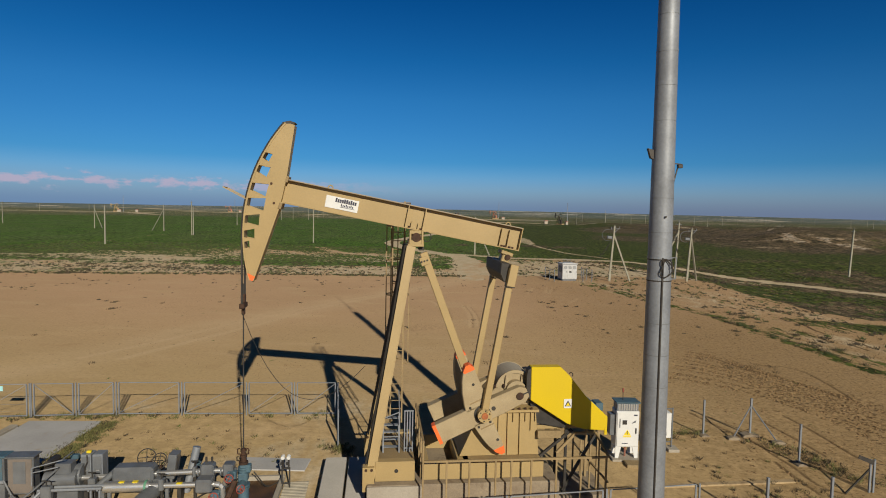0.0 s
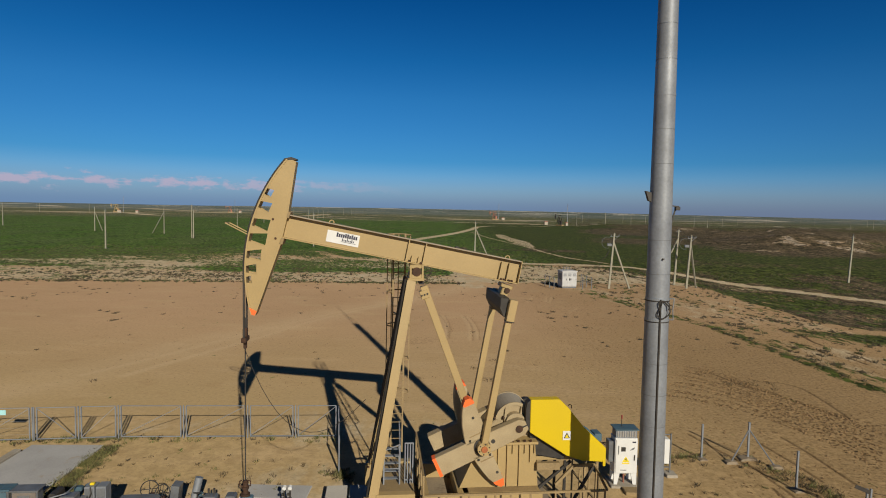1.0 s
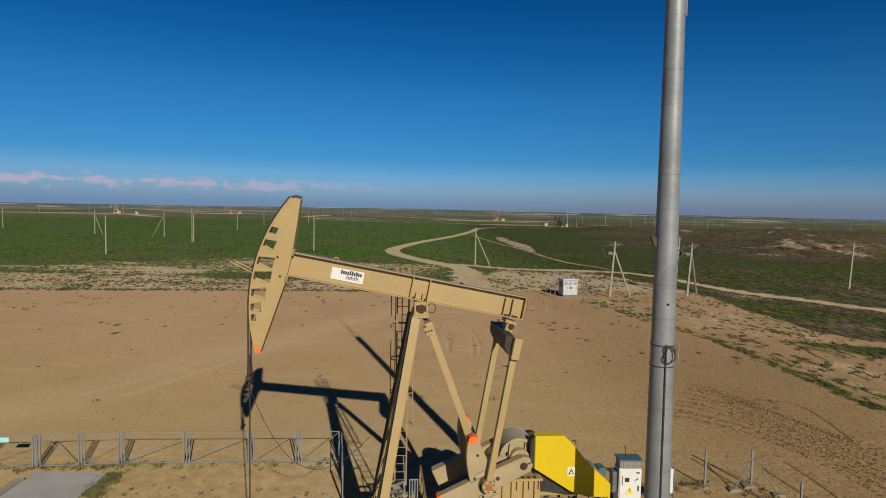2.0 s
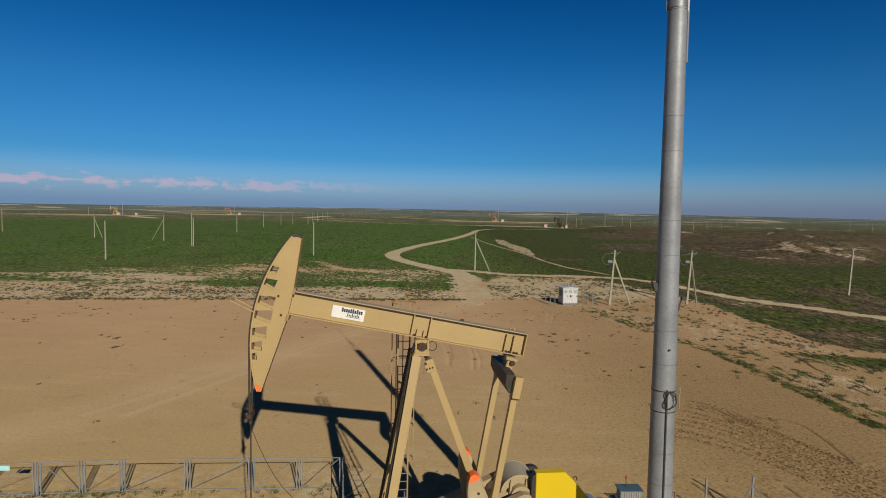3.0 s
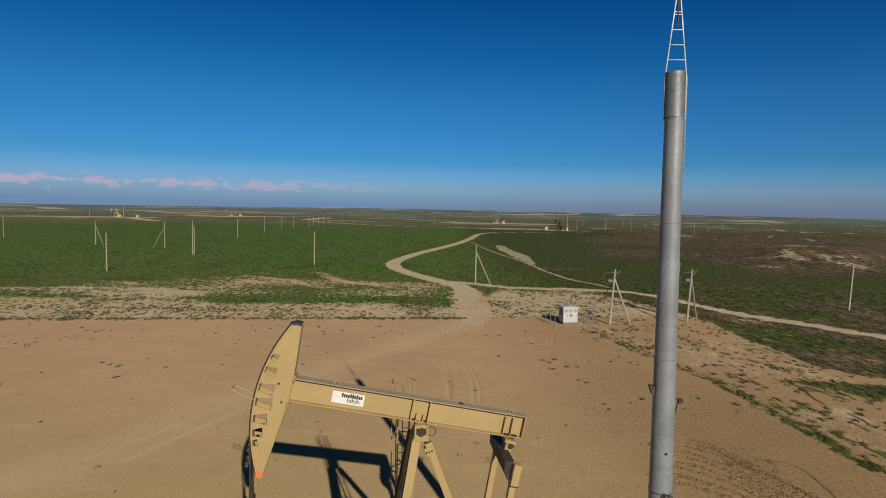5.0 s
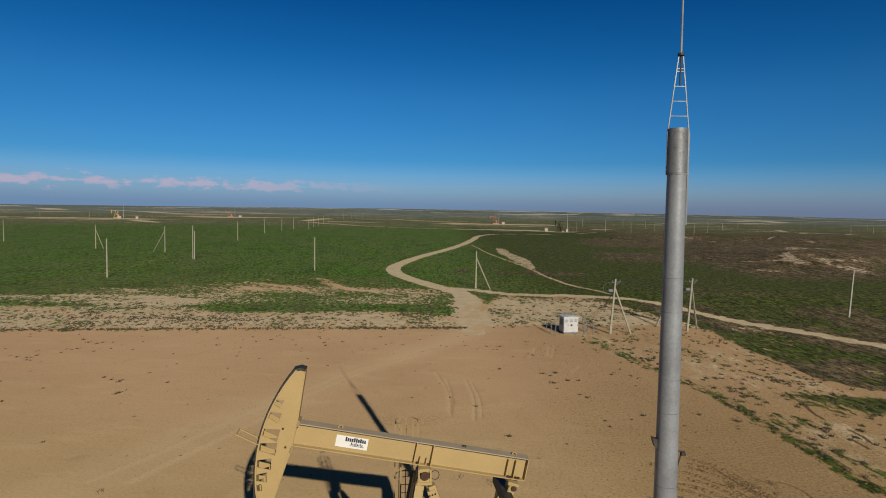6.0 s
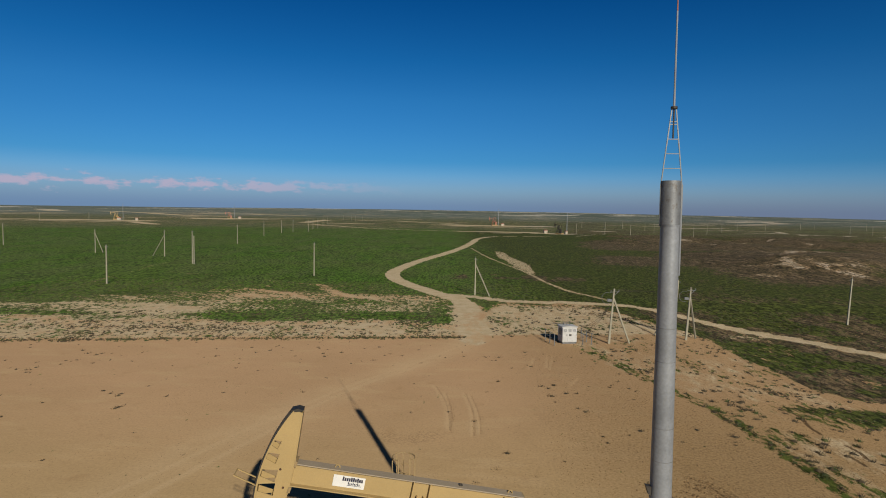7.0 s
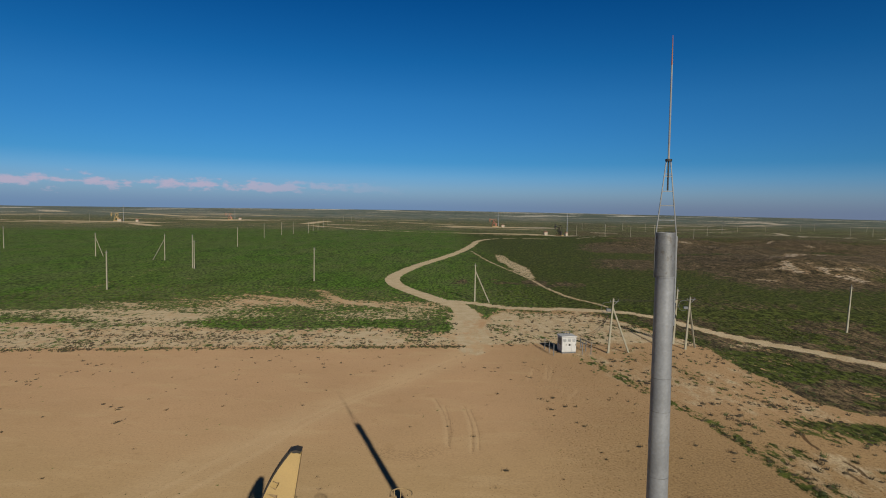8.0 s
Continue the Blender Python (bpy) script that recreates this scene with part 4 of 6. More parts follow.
    for a in (math.pi, 2.2, 1.57, 0.9, 0.0):
        part("cage_strap", bar((-0.5 + 0.40 * math.cos(a), v + 0.30 + 0.40 * math.sin(a), 4.1), (-0.5 + 0.40 * math.cos(a), v + 0.30 + 0.40 * math.sin(a), 9.7), 0.035, 0.012), TAN_DUSTY, pump)
    for z in (3.0, 5.0, 7.0):
        u = -0.16 - 1.24 * (8.32 - z) / 7.37
        part("ladder_bracket", bar((u, 0.42 + 0.9 * (8.32 - z) / 7.37, z), (u0, v, z), 0.04), TAN_DUSTY, pump)


def pitmans(pump):
    # equalizer coloured black to stand in for its unlit face
    part("equalizer", plate([(2.58, 7.91), (2.92, 7.85), (2.96, 7.57), (2.9, 7.29), (2.68, 7.29), (2.56, 7.55)], -1.22, 1.22, 0.02), BLACK, pump, "heavy equalizer beam joining the pitman arms, coloured black for its shade")
    bm = box(2.78, 3.18, -0.28, 0.28, 9.00, 9.12, 0.02)
    add_box(bm, 2.86, 3.12, -0.24, 0.24, 8.70, 9.02, 0.03)
    part("tail_bearing", on_head(bm), TAN, pump)
    part("tail_pin", on_head(rod((3.03, -0.3, 8.95), (3.03, 0.3, 8.95), 0.09, n=18)), RUST, pump, "", True)
    for v in (-1, 1):
        top, low = Vector((2.920, 1.27 * v, 7.747)), Vector((2.164, 1.27 * v, 3.232))
        arm = part("pitman_arm", bar(top, low, 0.22, 0.2, 0.012), TAN, pump)
        d = (low - top).normalized()
        part("pitman_clamp", bar(top - d * 0.1 + Vector((0.04, 0, 0)), top + d * 0.58 + Vector((0.03, 0, 0)), 0.33, 0.25, 0.012), TAN, arm)
        part("clamp_edge", bar(top + d * 0.575 + Vector((0.03, 0, 0)), top + d * 0.60 + Vector((0.03, 0, 0)), 0.345, 0.26), BLACK, arm)
        bm = bmesh.new()
        bolts(bm, [(top.x + 0.06, 1.27 * v - 0.13, top.z - 0.02), (top.x + 0.05, 1.27 * v - 0.13, top.z - 0.14)], 0.04, 0.03)
        tagged(part("clamp_bolts", bm, RUST, arm), kind="stuff")


SHAFT = Vector((3.32, 3.67))
CRANK_DIR = Vector((-0.9066, -0.4220))
CRANK_SIDE = Vector((-0.4220, 0.9066))


def crank_at(a, b):
    """A place (u, z) from metres along the crank and across it."""
    return tuple(SHAFT + CRANK_DIR * a + CRANK_SIDE * b)


def leaf_weight(pump, side, v0, v1):
    """A counterweight shaped like half a leaf, bolted to one edge of the crank."""
    leaf = [(1.10, 0.22), (1.10, 1.25), (1.16, 1.46), (1.28, 1.47), (1.42, 1.32), (1.54, 1.08), (1.62, 0.80), (1.68, 0.50), (1.72, 0.22)] if side < 0 else [(0.98, 0.22), (0.97, 1.48), (1.06, 1.60), (1.20, 1.60), (1.36, 1.43), (1.50, 1.18), (1.63, 0.85), (1.72, 0.50), (1.77, 0.22)]
    w = part("counterweight", plate([crank_at(a, b * side) for a, b in leaf], v0, v1, 0.02), PALE_TAN, pump, "pale cast counterweight with an orange tip")
    tip = [(1.095, 1.24), (1.155, 1.47), (1.28, 1.48), (1.42, 1.33), (1.45, 1.24)] if side < 0 else [(0.965, 1.40), (0.965, 1.485), (1.06, 1.61), (1.20, 1.61), (1.34, 1.46), (1.31, 1.40)]
    part("weight_tip", plate([crank_at(a, b * side) for a, b in tip], v0 - 0.006, v1 + 0.006), ORANGE, w, "orange painted tip")
    c = crank_at(1.2, 0.98 * side)
    part("lifting_hole", rod((c[0], v0 - 0.012, c[1]), (c[0], v0 + 0.02, c[1]), 0.045, n=12), BLACK, w)
    seam = [crank_at(a, b * side) for a, b in ((1.10, 0.42), (1.55, 0.42), (1.55, 0.46), (1.10, 0.46))]
    part("cast_marks", plate(seam, v0 - 0.008, v0 + 0.01), TAN_DUSTY, w)
    for a in (1.18, 1.58):
        part("weight_bolt", box(*(crank_at(a, 0.34 * side)[0] + d for d in (-0.03, 0.03)), v0 - 0.05, v0 + 0.02, *(crank_at(a, 0.34 * side)[1] + d for d in (-0.03, 0.03)), 0.005), BLACK, w)


def cranks(pump):
    for s in (-1, 1):
        v0, v1 = (-1.12, -0.82) if s < 0 else (0.74, 1.12)
        face = v0
        out = [(-0.28, -0.14), (-0.28, 0.14), (-0.10, 0.27), (0.6, 0.30), (2.90, 0.315), (2.90, -0.315), (0.6, -0.30), (-0.10, -0.27)]
        crank = part("crank", plate([crank_at(*p) for p in out], v0, v1, 0.02), PALE_TAN, pump, "long cast crank arm with an orange end")
        if s < 0:
            part("crank_end", plate([crank_at(*p) for p in ((2.80, 0.32), (2.91, 0.32), (2.91, -0.32), (2.80, -0.32))], v0 - 0.005, v1 + 0.005), ORANGE, crank, "orange painted crank end")
        part("crank_shaft_end", rod((SHAFT.x, v0 - 0.04, SHAFT.y), (SHAFT.x, v1 + 0.04, SHAFT.y), 0.115, n=20), RUST, crank, "round rusty shaft end", True)
        pin = Vector(crank_at(1.275, 0))
        y0, y1 = (-1.42, -0.9) if s < 0 else (0.9, 1.42)
        part("crank_pin", rod((pin.x, y0, pin.y), (pin.x, y1, pin.y), 0.10, n=20), NUT_RED, crank, "rusty orange crank pin and nut", True)
        y0, y1 = (-1.38, -1.14) if s < 0 else (1.14, 1.38)
        part("pin_bearing", rod((pin.x, y0, pin.y), (pin.x, y1, pin.y), 0.215, n=28), TAN, crank, "", True)
        # offset black disc takes the place of the bearing's shadow on the crank
        part("bearing_shadow", rod((pin.x - 0.03, -1.14 if s < 0 else 1.12, pin.y - 0.02), (pin.x - 0.03, -1.12 if s < 0 else 1.14, pin.y - 0.02), 0.27, n=28), BLACK, crank)
        for k in range(6):
            a = k * math.pi / 3 + 0.4
            part("pin_bolt", rod((pin.x + 0.165 * math.cos(a), -1.40 if s < 0 else 1.36, pin.y + 0.165 * math.sin(a)), (pin.x + 0.165 * math.cos(a), -1.36 if s < 0 else 1.40, pin.y + 0.165 * math.sin(a)), 0.022, n=6), BLACK, crank)
        for a, r in ((0.92, 0.07), (-0.10, 0.045)):
            h = crank_at(a, 0.0)
            part("crank_hole", rod((h[0], v0 - 0.006, h[1]), (h[0], v0 + 0.02, h[1]), r, n=14), BLACK, crank)
        part("crank_slit", plate([crank_at(*p) for p in ((-0.30, 0.02), (-0.02, 0.02), (-0.02, -0.02), (-0.30, -0.02))], v0 - 0.006, v0 + 0.02), BLACK, crank)
        bm = bmesh.new()
        for k in range(9):
            add_box(bm, 1.9 + 0.07 * k, 1.95 + 0.07 * k, v0 - 0.008, v0 + 0.01, -0.02, 0.08)
        bmesh.ops.transform(bm, matrix=Matrix.Translation((SHAFT.x, 0, SHAFT.y)) @ Matrix.Rotation(-math.atan2(CRANK_DIR.y, CRANK_DIR.x), 4, "Y") @ Matrix.Rotation(math.pi, 4, "X"), verts=bm.verts[:])
        tagged(part("cast_letters", bm, TAN_DUSTY, crank), kind="stuff")
        for side in (1, -1):
            leaf_weight(pump, side, v0 + 0.0, v1 + 0.04)


def gearbox(pump):
    # pedestal with ribs under a flanged reducer
    part("pedestal", plate([(2.12, 3.06), (3.95, 3.06), (4.08, 1.62), (1.48, 1.62)], -0.78, 0.78, 0.01), TAN, pump)
    for v in (-1, 1):
        y0, y1 = (-0.86, -0.78) if v < 0 else (0.78, 0.86)
        for u, low in ((2.40, 2.75), (2.72, 2.35), (3.02, 1.66), (3.20, 2.75), (3.42, 1.66), (3.60, 2.75), (3.78, 2.45), (3.92, 2.75)):
            part("rib", box(u - 0.012, u + 0.012, y0, y1, low, 3.05, 0), TAN, pump)
    part("reducer_flange", box(2.08, 4.02, -0.92, 0.92, 3.06, 3.14, 0.01), TAN, pump)
    for k in range(9):
        part("flange_nut", rod((2.18 + 0.2 * k, -0.86, 3.14), (2.18 + 0.2 * k, -0.86, 3.2), 0.04, n=6), RUST, pump)
    def ring(r, a0, a1, n=18):
        return [(3.32 + r * math.cos(a), 3.66 + r * math.sin(a)) for a in np.linspace(a0, a1, n)]
    part("gear_case", plate([(2.25, 3.14), (3.95, 3.14), (3.96, 3.5)] + ring(0.62, 0.12, math.pi - 0.15) + [(2.45, 3.5)], -0.42, 0.66, 0.03), PALE_TAN, pump, "rounded gear reducer housing", True)
    for v in (-0.47, 0.66):
        part("case_rim", plate(ring(0.66, 0.1, math.pi - 0.15) + ring(0.56, math.pi - 0.15, 0.1), v, v + 0.05), PALE_TAN, pump)
    part("case_lid", plate(ring(0.645, 0.4, math.pi - 0.4, 14) + ring(0.61, math.pi - 0.4, 0.4, 14), -0.40, 0.64), CONCRETE, pump, "pale grey sheet lid over the gear case")
    for u in (3.0, 3.52):
        part("case_rib", plate([(u - 0.05, 3.72), (u + 0.05, 3.72), (u + 0.01, 4.16), (u - 0.01, 4.16)], -0.52, -0.42), PALE_TAN, pump)
    for u in (2.6, 2.9, 3.2, 3.5):
        part("case_bolt", box(u, u + 0.07, -0.55, -0.42, 3.78, 3.86, 0.01), RUST, pump)
    part("bearing_cap", rod((3.32, -0.66, 3.67), (3.32, -0.4, 3.67), 0.34, n=24), PALE_TAN, pump, "", True)
    part("shaft_boss", rod((3.32, -0.9, 3.67), (3.32, 0.9, 3.67), 0.2, n=24), PALE_TAN, pump, "", True)
    part("brake_drum", rod((4.0, 0.70, 3.7), (4.0, 0.95, 3.7), 0.36, n=24), BLACK, pump, "", True)


def belt_guard(pump):
    v0, v1 = -0.80, -0.46
    out = [(3.76, 4.50), (4.73, 4.50), (5.04, 4.20), (5.60, 3.53), (6.36, 2.83), (6.36, 2.36), (5.56, 2.43), (5.00, 2.62), (3.76, 3.42)]
    guard = part("belt_guard", plate(out, v0, v1, 0.015), YELLOW, pump, "large yellow belt guard of sheet steel")
    # black plate replaces the guard's left side, which is only in shade
    part("guard_side_shade", plate([(3.66, 4.40), (3.758, 4.48), (3.758, 3.44), (3.62, 3.54), (3.62, 4.2)], v0 + 0.02, v1 - 0.02), BLACK, guard)
    # added black plate paints the shadow beneath the guard
    part("guard_under_shade", plate([(3.80, 3.36), (5.0, 2.59), (5.0, 2.40), (3.90, 2.62)], v0 + 0.22, v1 + 0.3), BLACK, guard, "black plate standing in for shade under the guard")
    part("guard_tab", box(6.26, 6.345, v0 - 0.02, v0 + 0.04, 2.24, 2.44, 0), YELLOW, guard)
    sign = part("warning_plate", box(4.86, 5.13, v0 - 0.018, v0 - 0.002, 3.15, 3.45, 0), WHITE, guard, "small white plate with a black warning triangle")
    part("triangle", plate([(4.89, 3.21), (5.10, 3.21), (4.995, 3.41)], v0 - 0.024, v0 - 0.018), INK, sign)
    part("triangle_fill", plate([(4.93, 3.23), (5.06, 3.23), (4.995, 3.35)], v0 - 0.030, v0 - 0.024), SIGN_YELLOW, sign)
    ring = [(5.13 + 0.07 * math.cos(a), -0.6, 4.18 + 0.08 * math.sin(a)) for a in np.linspace(-0.6, 2.6, 8)]
    part("guard_handle", tube(ring, 0.014, 5), BLACK, guard)


def motor_and_base(pump):
    part("base_beam_near", box(0.25, 4.10, -1.32, -1.10, 1.12, 1.62, 0.01), TAN, pump)
    part("base_beam_far", box(0.25, 4.10, 1.10, 1.32, 1.12, 1.62, 0.01), TAN, pump)
    for u in (0.28, 1.4, 2.6, 3.9):
        part("base_cross", box(u, u + 0.2, -1.1, 1.1, 1.14, 1.58, 0.01), TAN, pump)
    part("base_deck", box(1.75, 4.0, -1.08, 1.08, 1.58, 1.61, 0), TAN_DUSTY, pump)
    blk = part("front_base_box", box(-1.20, 0.02, -1.36, -1.08, 1.12, 1.74, 0.015), TAN, pump)
    part("front_base_box_far", box(-1.20, 0.02, 1.08, 1.36, 1.12, 1.74, 0.015), TAN, pump)
    part("front_deck", box(-1.20, 0.02, -1.08, 1.08, 1.60, 1.68, 0.01), TAN_DUSTY, pump)
    part("box_hole", rod((-0.55, -1.368, 1.45), (-0.55, -1.35, 1.45), 0.06, n=14), BLACK, blk)
    # motor slide frame and motor behind the guard
    part("slide_rail", box(4.05, 6.3, -0.44, -0.28, 2.33, 2.46, 0.01), TAN, pump)
    part("slide_rail_far", box(4.05, 6.3, 0.36, 0.52, 2.33, 2.46, 0.01), TAN, pump)
    part("side_shelf", box(3.98, 4.75, -0.98, -0.82, 2.22, 2.46, 0.01), TAN_DUSTY, pump)
    for a, b in (((4.1, -0.7, 1.5), (5.2, -0.7, 2.4)), ((6.1, -0.7, 2.4), (4.9, -0.7, 0.3)), ((6.1, -0.7, 2.4), (6.1, -0.7, 0.3)), ((5.0, 0.4, 0.3), (5.0, 0.4, 2.4)), ((6.1, 0.4, 0.3), (6.1, 0.4, 2.4)), ((4.1, 0.4, 1.5), (5.2, 0.4, 2.4)), ((5.0, -0.7, 0.3), (5.0, -0.7, 2.4))):
        # tan braces under the guard are coloured black for the shadow there
        part("slide_brace", bar(a, b, 0.08, 0.08), TAN_DUSTY if min(a[0], b[0]) > 5.5 else BLACK, pump)
    bm = bmesh.new()
    add_rod(bm, (5.95, -0.44, 2.80), (5.95, 0.55, 2.80), 0.30, n=20)
    for k in range(12):
        add_rod(bm, (5.95, -0.38 + 0.075 * k, 2.80), (5.95, -0.36 + 0.075 * k, 2.80), 0.335, n=20)
    part("motor", bm, BLUE_STEEL, pump, "finned blue electric motor", True)
    part("motor_box", box(6.22, 6.48, -0.1, 0.35, 2.78, 3.05, 0.02), BLUE_STEEL, pump)
    part("motor_feet", box(5.7, 6.25, -0.3, 0.45, 2.46, 2.54, 0.01), BLACK, pump)
    part("brake_lever", bar((4.5, 0.9, 1.62), (4.2, 0.9, 2.9), 0.05), TAN_DUSTY, pump)


pump = thing("pump_jack", "large tan oil pump jack with yellow belt guard and orange tips", "pump jack", PUMP)
walking_beam(pump)
horse_head(pump)
samson_post(pump)
pitmans(pump)
cranks(pump)
gearbox(pump)
belt_guard(pump)
motor_and_base(pump)


# ---- concrete under the pump, and the rails round it ----
found = thing("concrete_foundation", "stepped grey concrete foundation block under the pump jack", "foundation", PUMP)
part("front_plinth", box(-1.44, 0.25, -1.70, -1.60, -0.3, 1.10, 0.02), CONCRETE, found)
part("block", box(-1.45, 4.55, -1.62, 1.62, -0.3, 1.115, 0.03), BLOCK_CONC, found)
part("motor_block", box(4.55, 6.45, -1.0, 0.8, -0.3, 0.30, 0.03), BLOCK_CONC, found)

for k, (x0, x1) in enumerate(((-2.98, -2.23), (-2.14, -1.50))):
    slab = tagged(part("concrete_slab", box(x0, x1, -1.6, 2.2, -0.1, 0.42, 0.02), PALE_CONC), "long pale concrete slab lying beside the foundation", "slab", "slabs by the foundation")
    slab.matrix_basis = PUMP

rail = thing("crank_guard_rail", "tan tubular guard rail round the cranks", "railing", PUMP)
for u in (0.22, 0.93, 1.62, 2.42, 2.90, 3.52, 4.30, 5.08, 5.88):
    part("post", bar((u, -2.0, 0), (u, -2.0, 2.59 if u < 0.3 else 2.0), 0.05), TAN_DUSTY, rail)
part("top_rail", bar((0.22, -2.0, 2.0), (5.88, -2.0, 2.0), 0.06), TAN_DUSTY, rail)
part("end_rail", bar((0.22, -2.0, 2.59), (0.22, 1.5, 2.59), 0.06), TAN_DUSTY, rail)
part("end_mid_rail", bar((0.22, -2.0, 1.9), (0.22, 1.5, 1.9), 0.05), TAN_DUSTY, rail)
for v in (-1.15, -0.3, 0.6, 1.5):
    part("end_post", bar((0.22, v, 1.1), (0.22, v, 2.59), 0.05), TAN_DUSTY, rail)
part("rear_rail", bar((5.95, -2.0, 2.0), (5.90, -1.0, 2.37), 0.06), TAN_DUSTY, rail)
part("rear_top_rail", bar((5.92, -1.0, 2.37), (5.19, -1.0, 2.37), 0.08), TAN_DUSTY, rail)
part("rear_low_rail", bar((5.95, -2.0, 1.2), (5.92, 1.2, 1.2), 0.05), TAN_DUSTY, rail)
part("rear_diagonal", bar((5.20, -1.0, 2.37), (4.6, -1.0, 1.75), 0.08), TAN_DUSTY, rail)
for v in (-1.3, -0.5, 0.4, 1.2):
    part("rear_post", bar((5.92, v, 0.0), (5.92, v, 2.2 if v < 0 else 1.6), 0.05), TAN_DUSTY, rail)

stair = thing("access_stair", "small pale grey steel stair with bar railing beside the post", "stair", PUMP)
for u in (-0.95, -0.44):
    part("hand_post", bar((u, -0.5, 1.68), (u, -0.5, 2.98), 0.045), GALV, stair)
    part("stringer", bar((u, -0.45, 1.72), (u, 0.55, 2.55), 0.04, 0.10), GALV, stair)
    part("hand_rail", bar((u, -0.5, 2.98), (u, 0.5, 3.4), 0.035), GALV, stair)
part("front_bar", bar((-0.95, -0.5, 2.2), (-0.44, -0.5, 2.2), 0.03), GALV, stair)
part("top_bar", bar((-0.95, -0.5, 2.8), (-0.44, -0.5, 3.0), 0.03), GALV, stair)
for k in range(5):
    part("tread", box(-0.93, -0.46, -0.40 + 0.19 * k, -0.24 + 0.19 * k, 1.80 + 0.17 * k, 1.82 + 0.17 * k, 0), GALV, stair)
for k in range(4):
    part("baluster", bar((-0.27 + 0.085 * k, -0.45, 1.68), (-0.27 + 0.085 * k, -0.45, 3.04), 0.035), GALV, stair)
part("baluster_rail", bar((-0.29, -0.45, 3.02), (0.01, -0.45, 3.02), 0.04), GALV, stair)
part("baluster_foot", bar((-0.29, -0.45, 1.8), (0.01, -0.45, 1.8), 0.04), GALV, stair)


# ---- the mast ----
MX, MY = 5.875, 16.12
mast = thing("lightning_mast", "tall galvanised steel tube mast with lattice tip and lightning rod", "mast", pose(MX, MY, 0, 0.0, -0.39, 0))


def ring_wall(bm, r0, r1, z0, z1, n=32):
    add_rod(bm, (0, 0, z0), (0, 0, z1), r0, r1, n)


bm = bmesh.new()
joints = [0.0, 3.6, 7.0, 10.4, 13.7, 16.9, 18.25]
for k, (a, b) in enumerate(zip(joints, joints[1:])):
    ra, rb = 0.360 - 0.0066 * a, 0.360 - 0.0066 * b
    ring_wall(bm, ra, rb, a, b)
    if k:
        ring_wall(bm, ra + 0.006, ra + 0.006, a - 0.03, a + 0.03)
part("tube", bm, GALV, mast, smooth=True)
bm = bmesh.new()
bmesh.ops.create_cone(bm, cap_ends=False, segments=32, radius1=0.264, radius2=0.258, depth=1.15, matrix=Matrix.Translation((-0.012, 0, 18.82)))
bmesh.ops.create_cone(bm, cap_ends=False, segments=32, radius1=0.246, radius2=0.240, depth=1.15, matrix=Matrix.Translation((-0.012, 0, 18.82)))
part("top_sleeve", bm, material("weathered_zinc", (0.20, 0.215, 0.235), (0.15, 0.16, 0.175), 0.55, 0.5, 2.5, 20, 0.6, 0.1, stain=(0.11, 0.10, 0.09), stain_at=0.55), mast, smooth=True)
part("sleeve_floor", rod((0, 0, 18.2), (0, 0, 18.3), 0.25, n=32), GALV, mast)
for s in (-1, 1):
    part("lattice_leg", bar((0.275 * s, 0, 18.2), (0.275 * s, 0, 19.3), 0.030), GREY_STEEL, mast)
    part("lattice_leg", bar((0.275 * s, 0, 19.3), (0.055 * s, 0, 21.28), 0.026), GREY_STEEL, mast)
for z in (19.72, 20.10, 20.48, 20.86, 20.93):
    r = 0.275 - 0.22 * (z - 19.3) / 1.98
    part("lattice_rung", bar((-r, 0, z), (r, 0, z), 0.020), GREY_STEEL, mast)
part("rod_socket", rod((0, 0, 20.5), (0, 0, 21.35), 0.022, n=10), BLACK, mast)
part("socket_plate", rod((0, 0, 21.26), (0, 0, 21.32), 0.085, n=16), BLACK, mast)
part("lightning_rod", rod((0, 0, 21.3), (0, 0, 23.75), 0.028, 0.022, n=10), GALV, mast)
part("rod_tip", rod((0, 0, 23.7), (0, 0, 24.5), 0.022, 0.008, n=8), LATTICE_RED, mast, "dark reddish tip of the rod")
for z in (8.34, 7.78):
    bm = bmesh.new()
    ring_wall(bm, 0.320, 0.320, z - 0.025, z + 0.025)
    part("band", bm, GALV, mast)
    # thin black ring right under each band
    bm = bmesh.new()
    ring_wall(bm, 0.318, 0.318, z - 0.055, z - 0.026)
    part("band_black_ring", bm, BLACK, mast)
coil = [(0.05 + 0.13 * math.cos(a) + 0.05 * math.sin(2.3 * a), -0.345, 8.08 + 0.24 * math.sin(a)) for a in np.linspace(0, 11, 30)]
part("cable_coil", tube(coil, 0.016, 5), BLACK, mast, "loose loop of black cable tied to the mast")
part("band_hook", tube([(0.28, -0.1, 8.34), (0.40, -0.14, 8.36), (0.37, -0.14, 8.06), (0.39, -0.14, 7.79), (0.28, -0.1, 7.78)], 0.014, 6), GALV, mast)
for z in (4.9, 5.75, 6.6, 9.0, 9.9, 11.9, 12.8, 14.6, 15.5):
    bm = bmesh.new()
    r = 0.363 - 0.0066 * z
    ring_wall(bm, r, r, z, z + 0.014)
    part("weld_seam", bm, GREY_STEEL, mast)
part("conduit", tube([(-0.02, -0.312, 8.35), (-0.03, -0.336, 4.0), (-0.04, -0.36, 0.0)], 0.030, 6), BLACK, mast, "black cable running down the mast")
bm = plate([(-0.43, 11.20), (-0.28, 11.16), (-0.28, 10.92), (-0.35, 10.95)], -0.08, 0.06)
part("floodlight", bm, BLACK, mast, "small dark floodlight on the mast")
bm = bar((0.27, 0, 10.25), (0.40, 0, 10.78), 0.03)
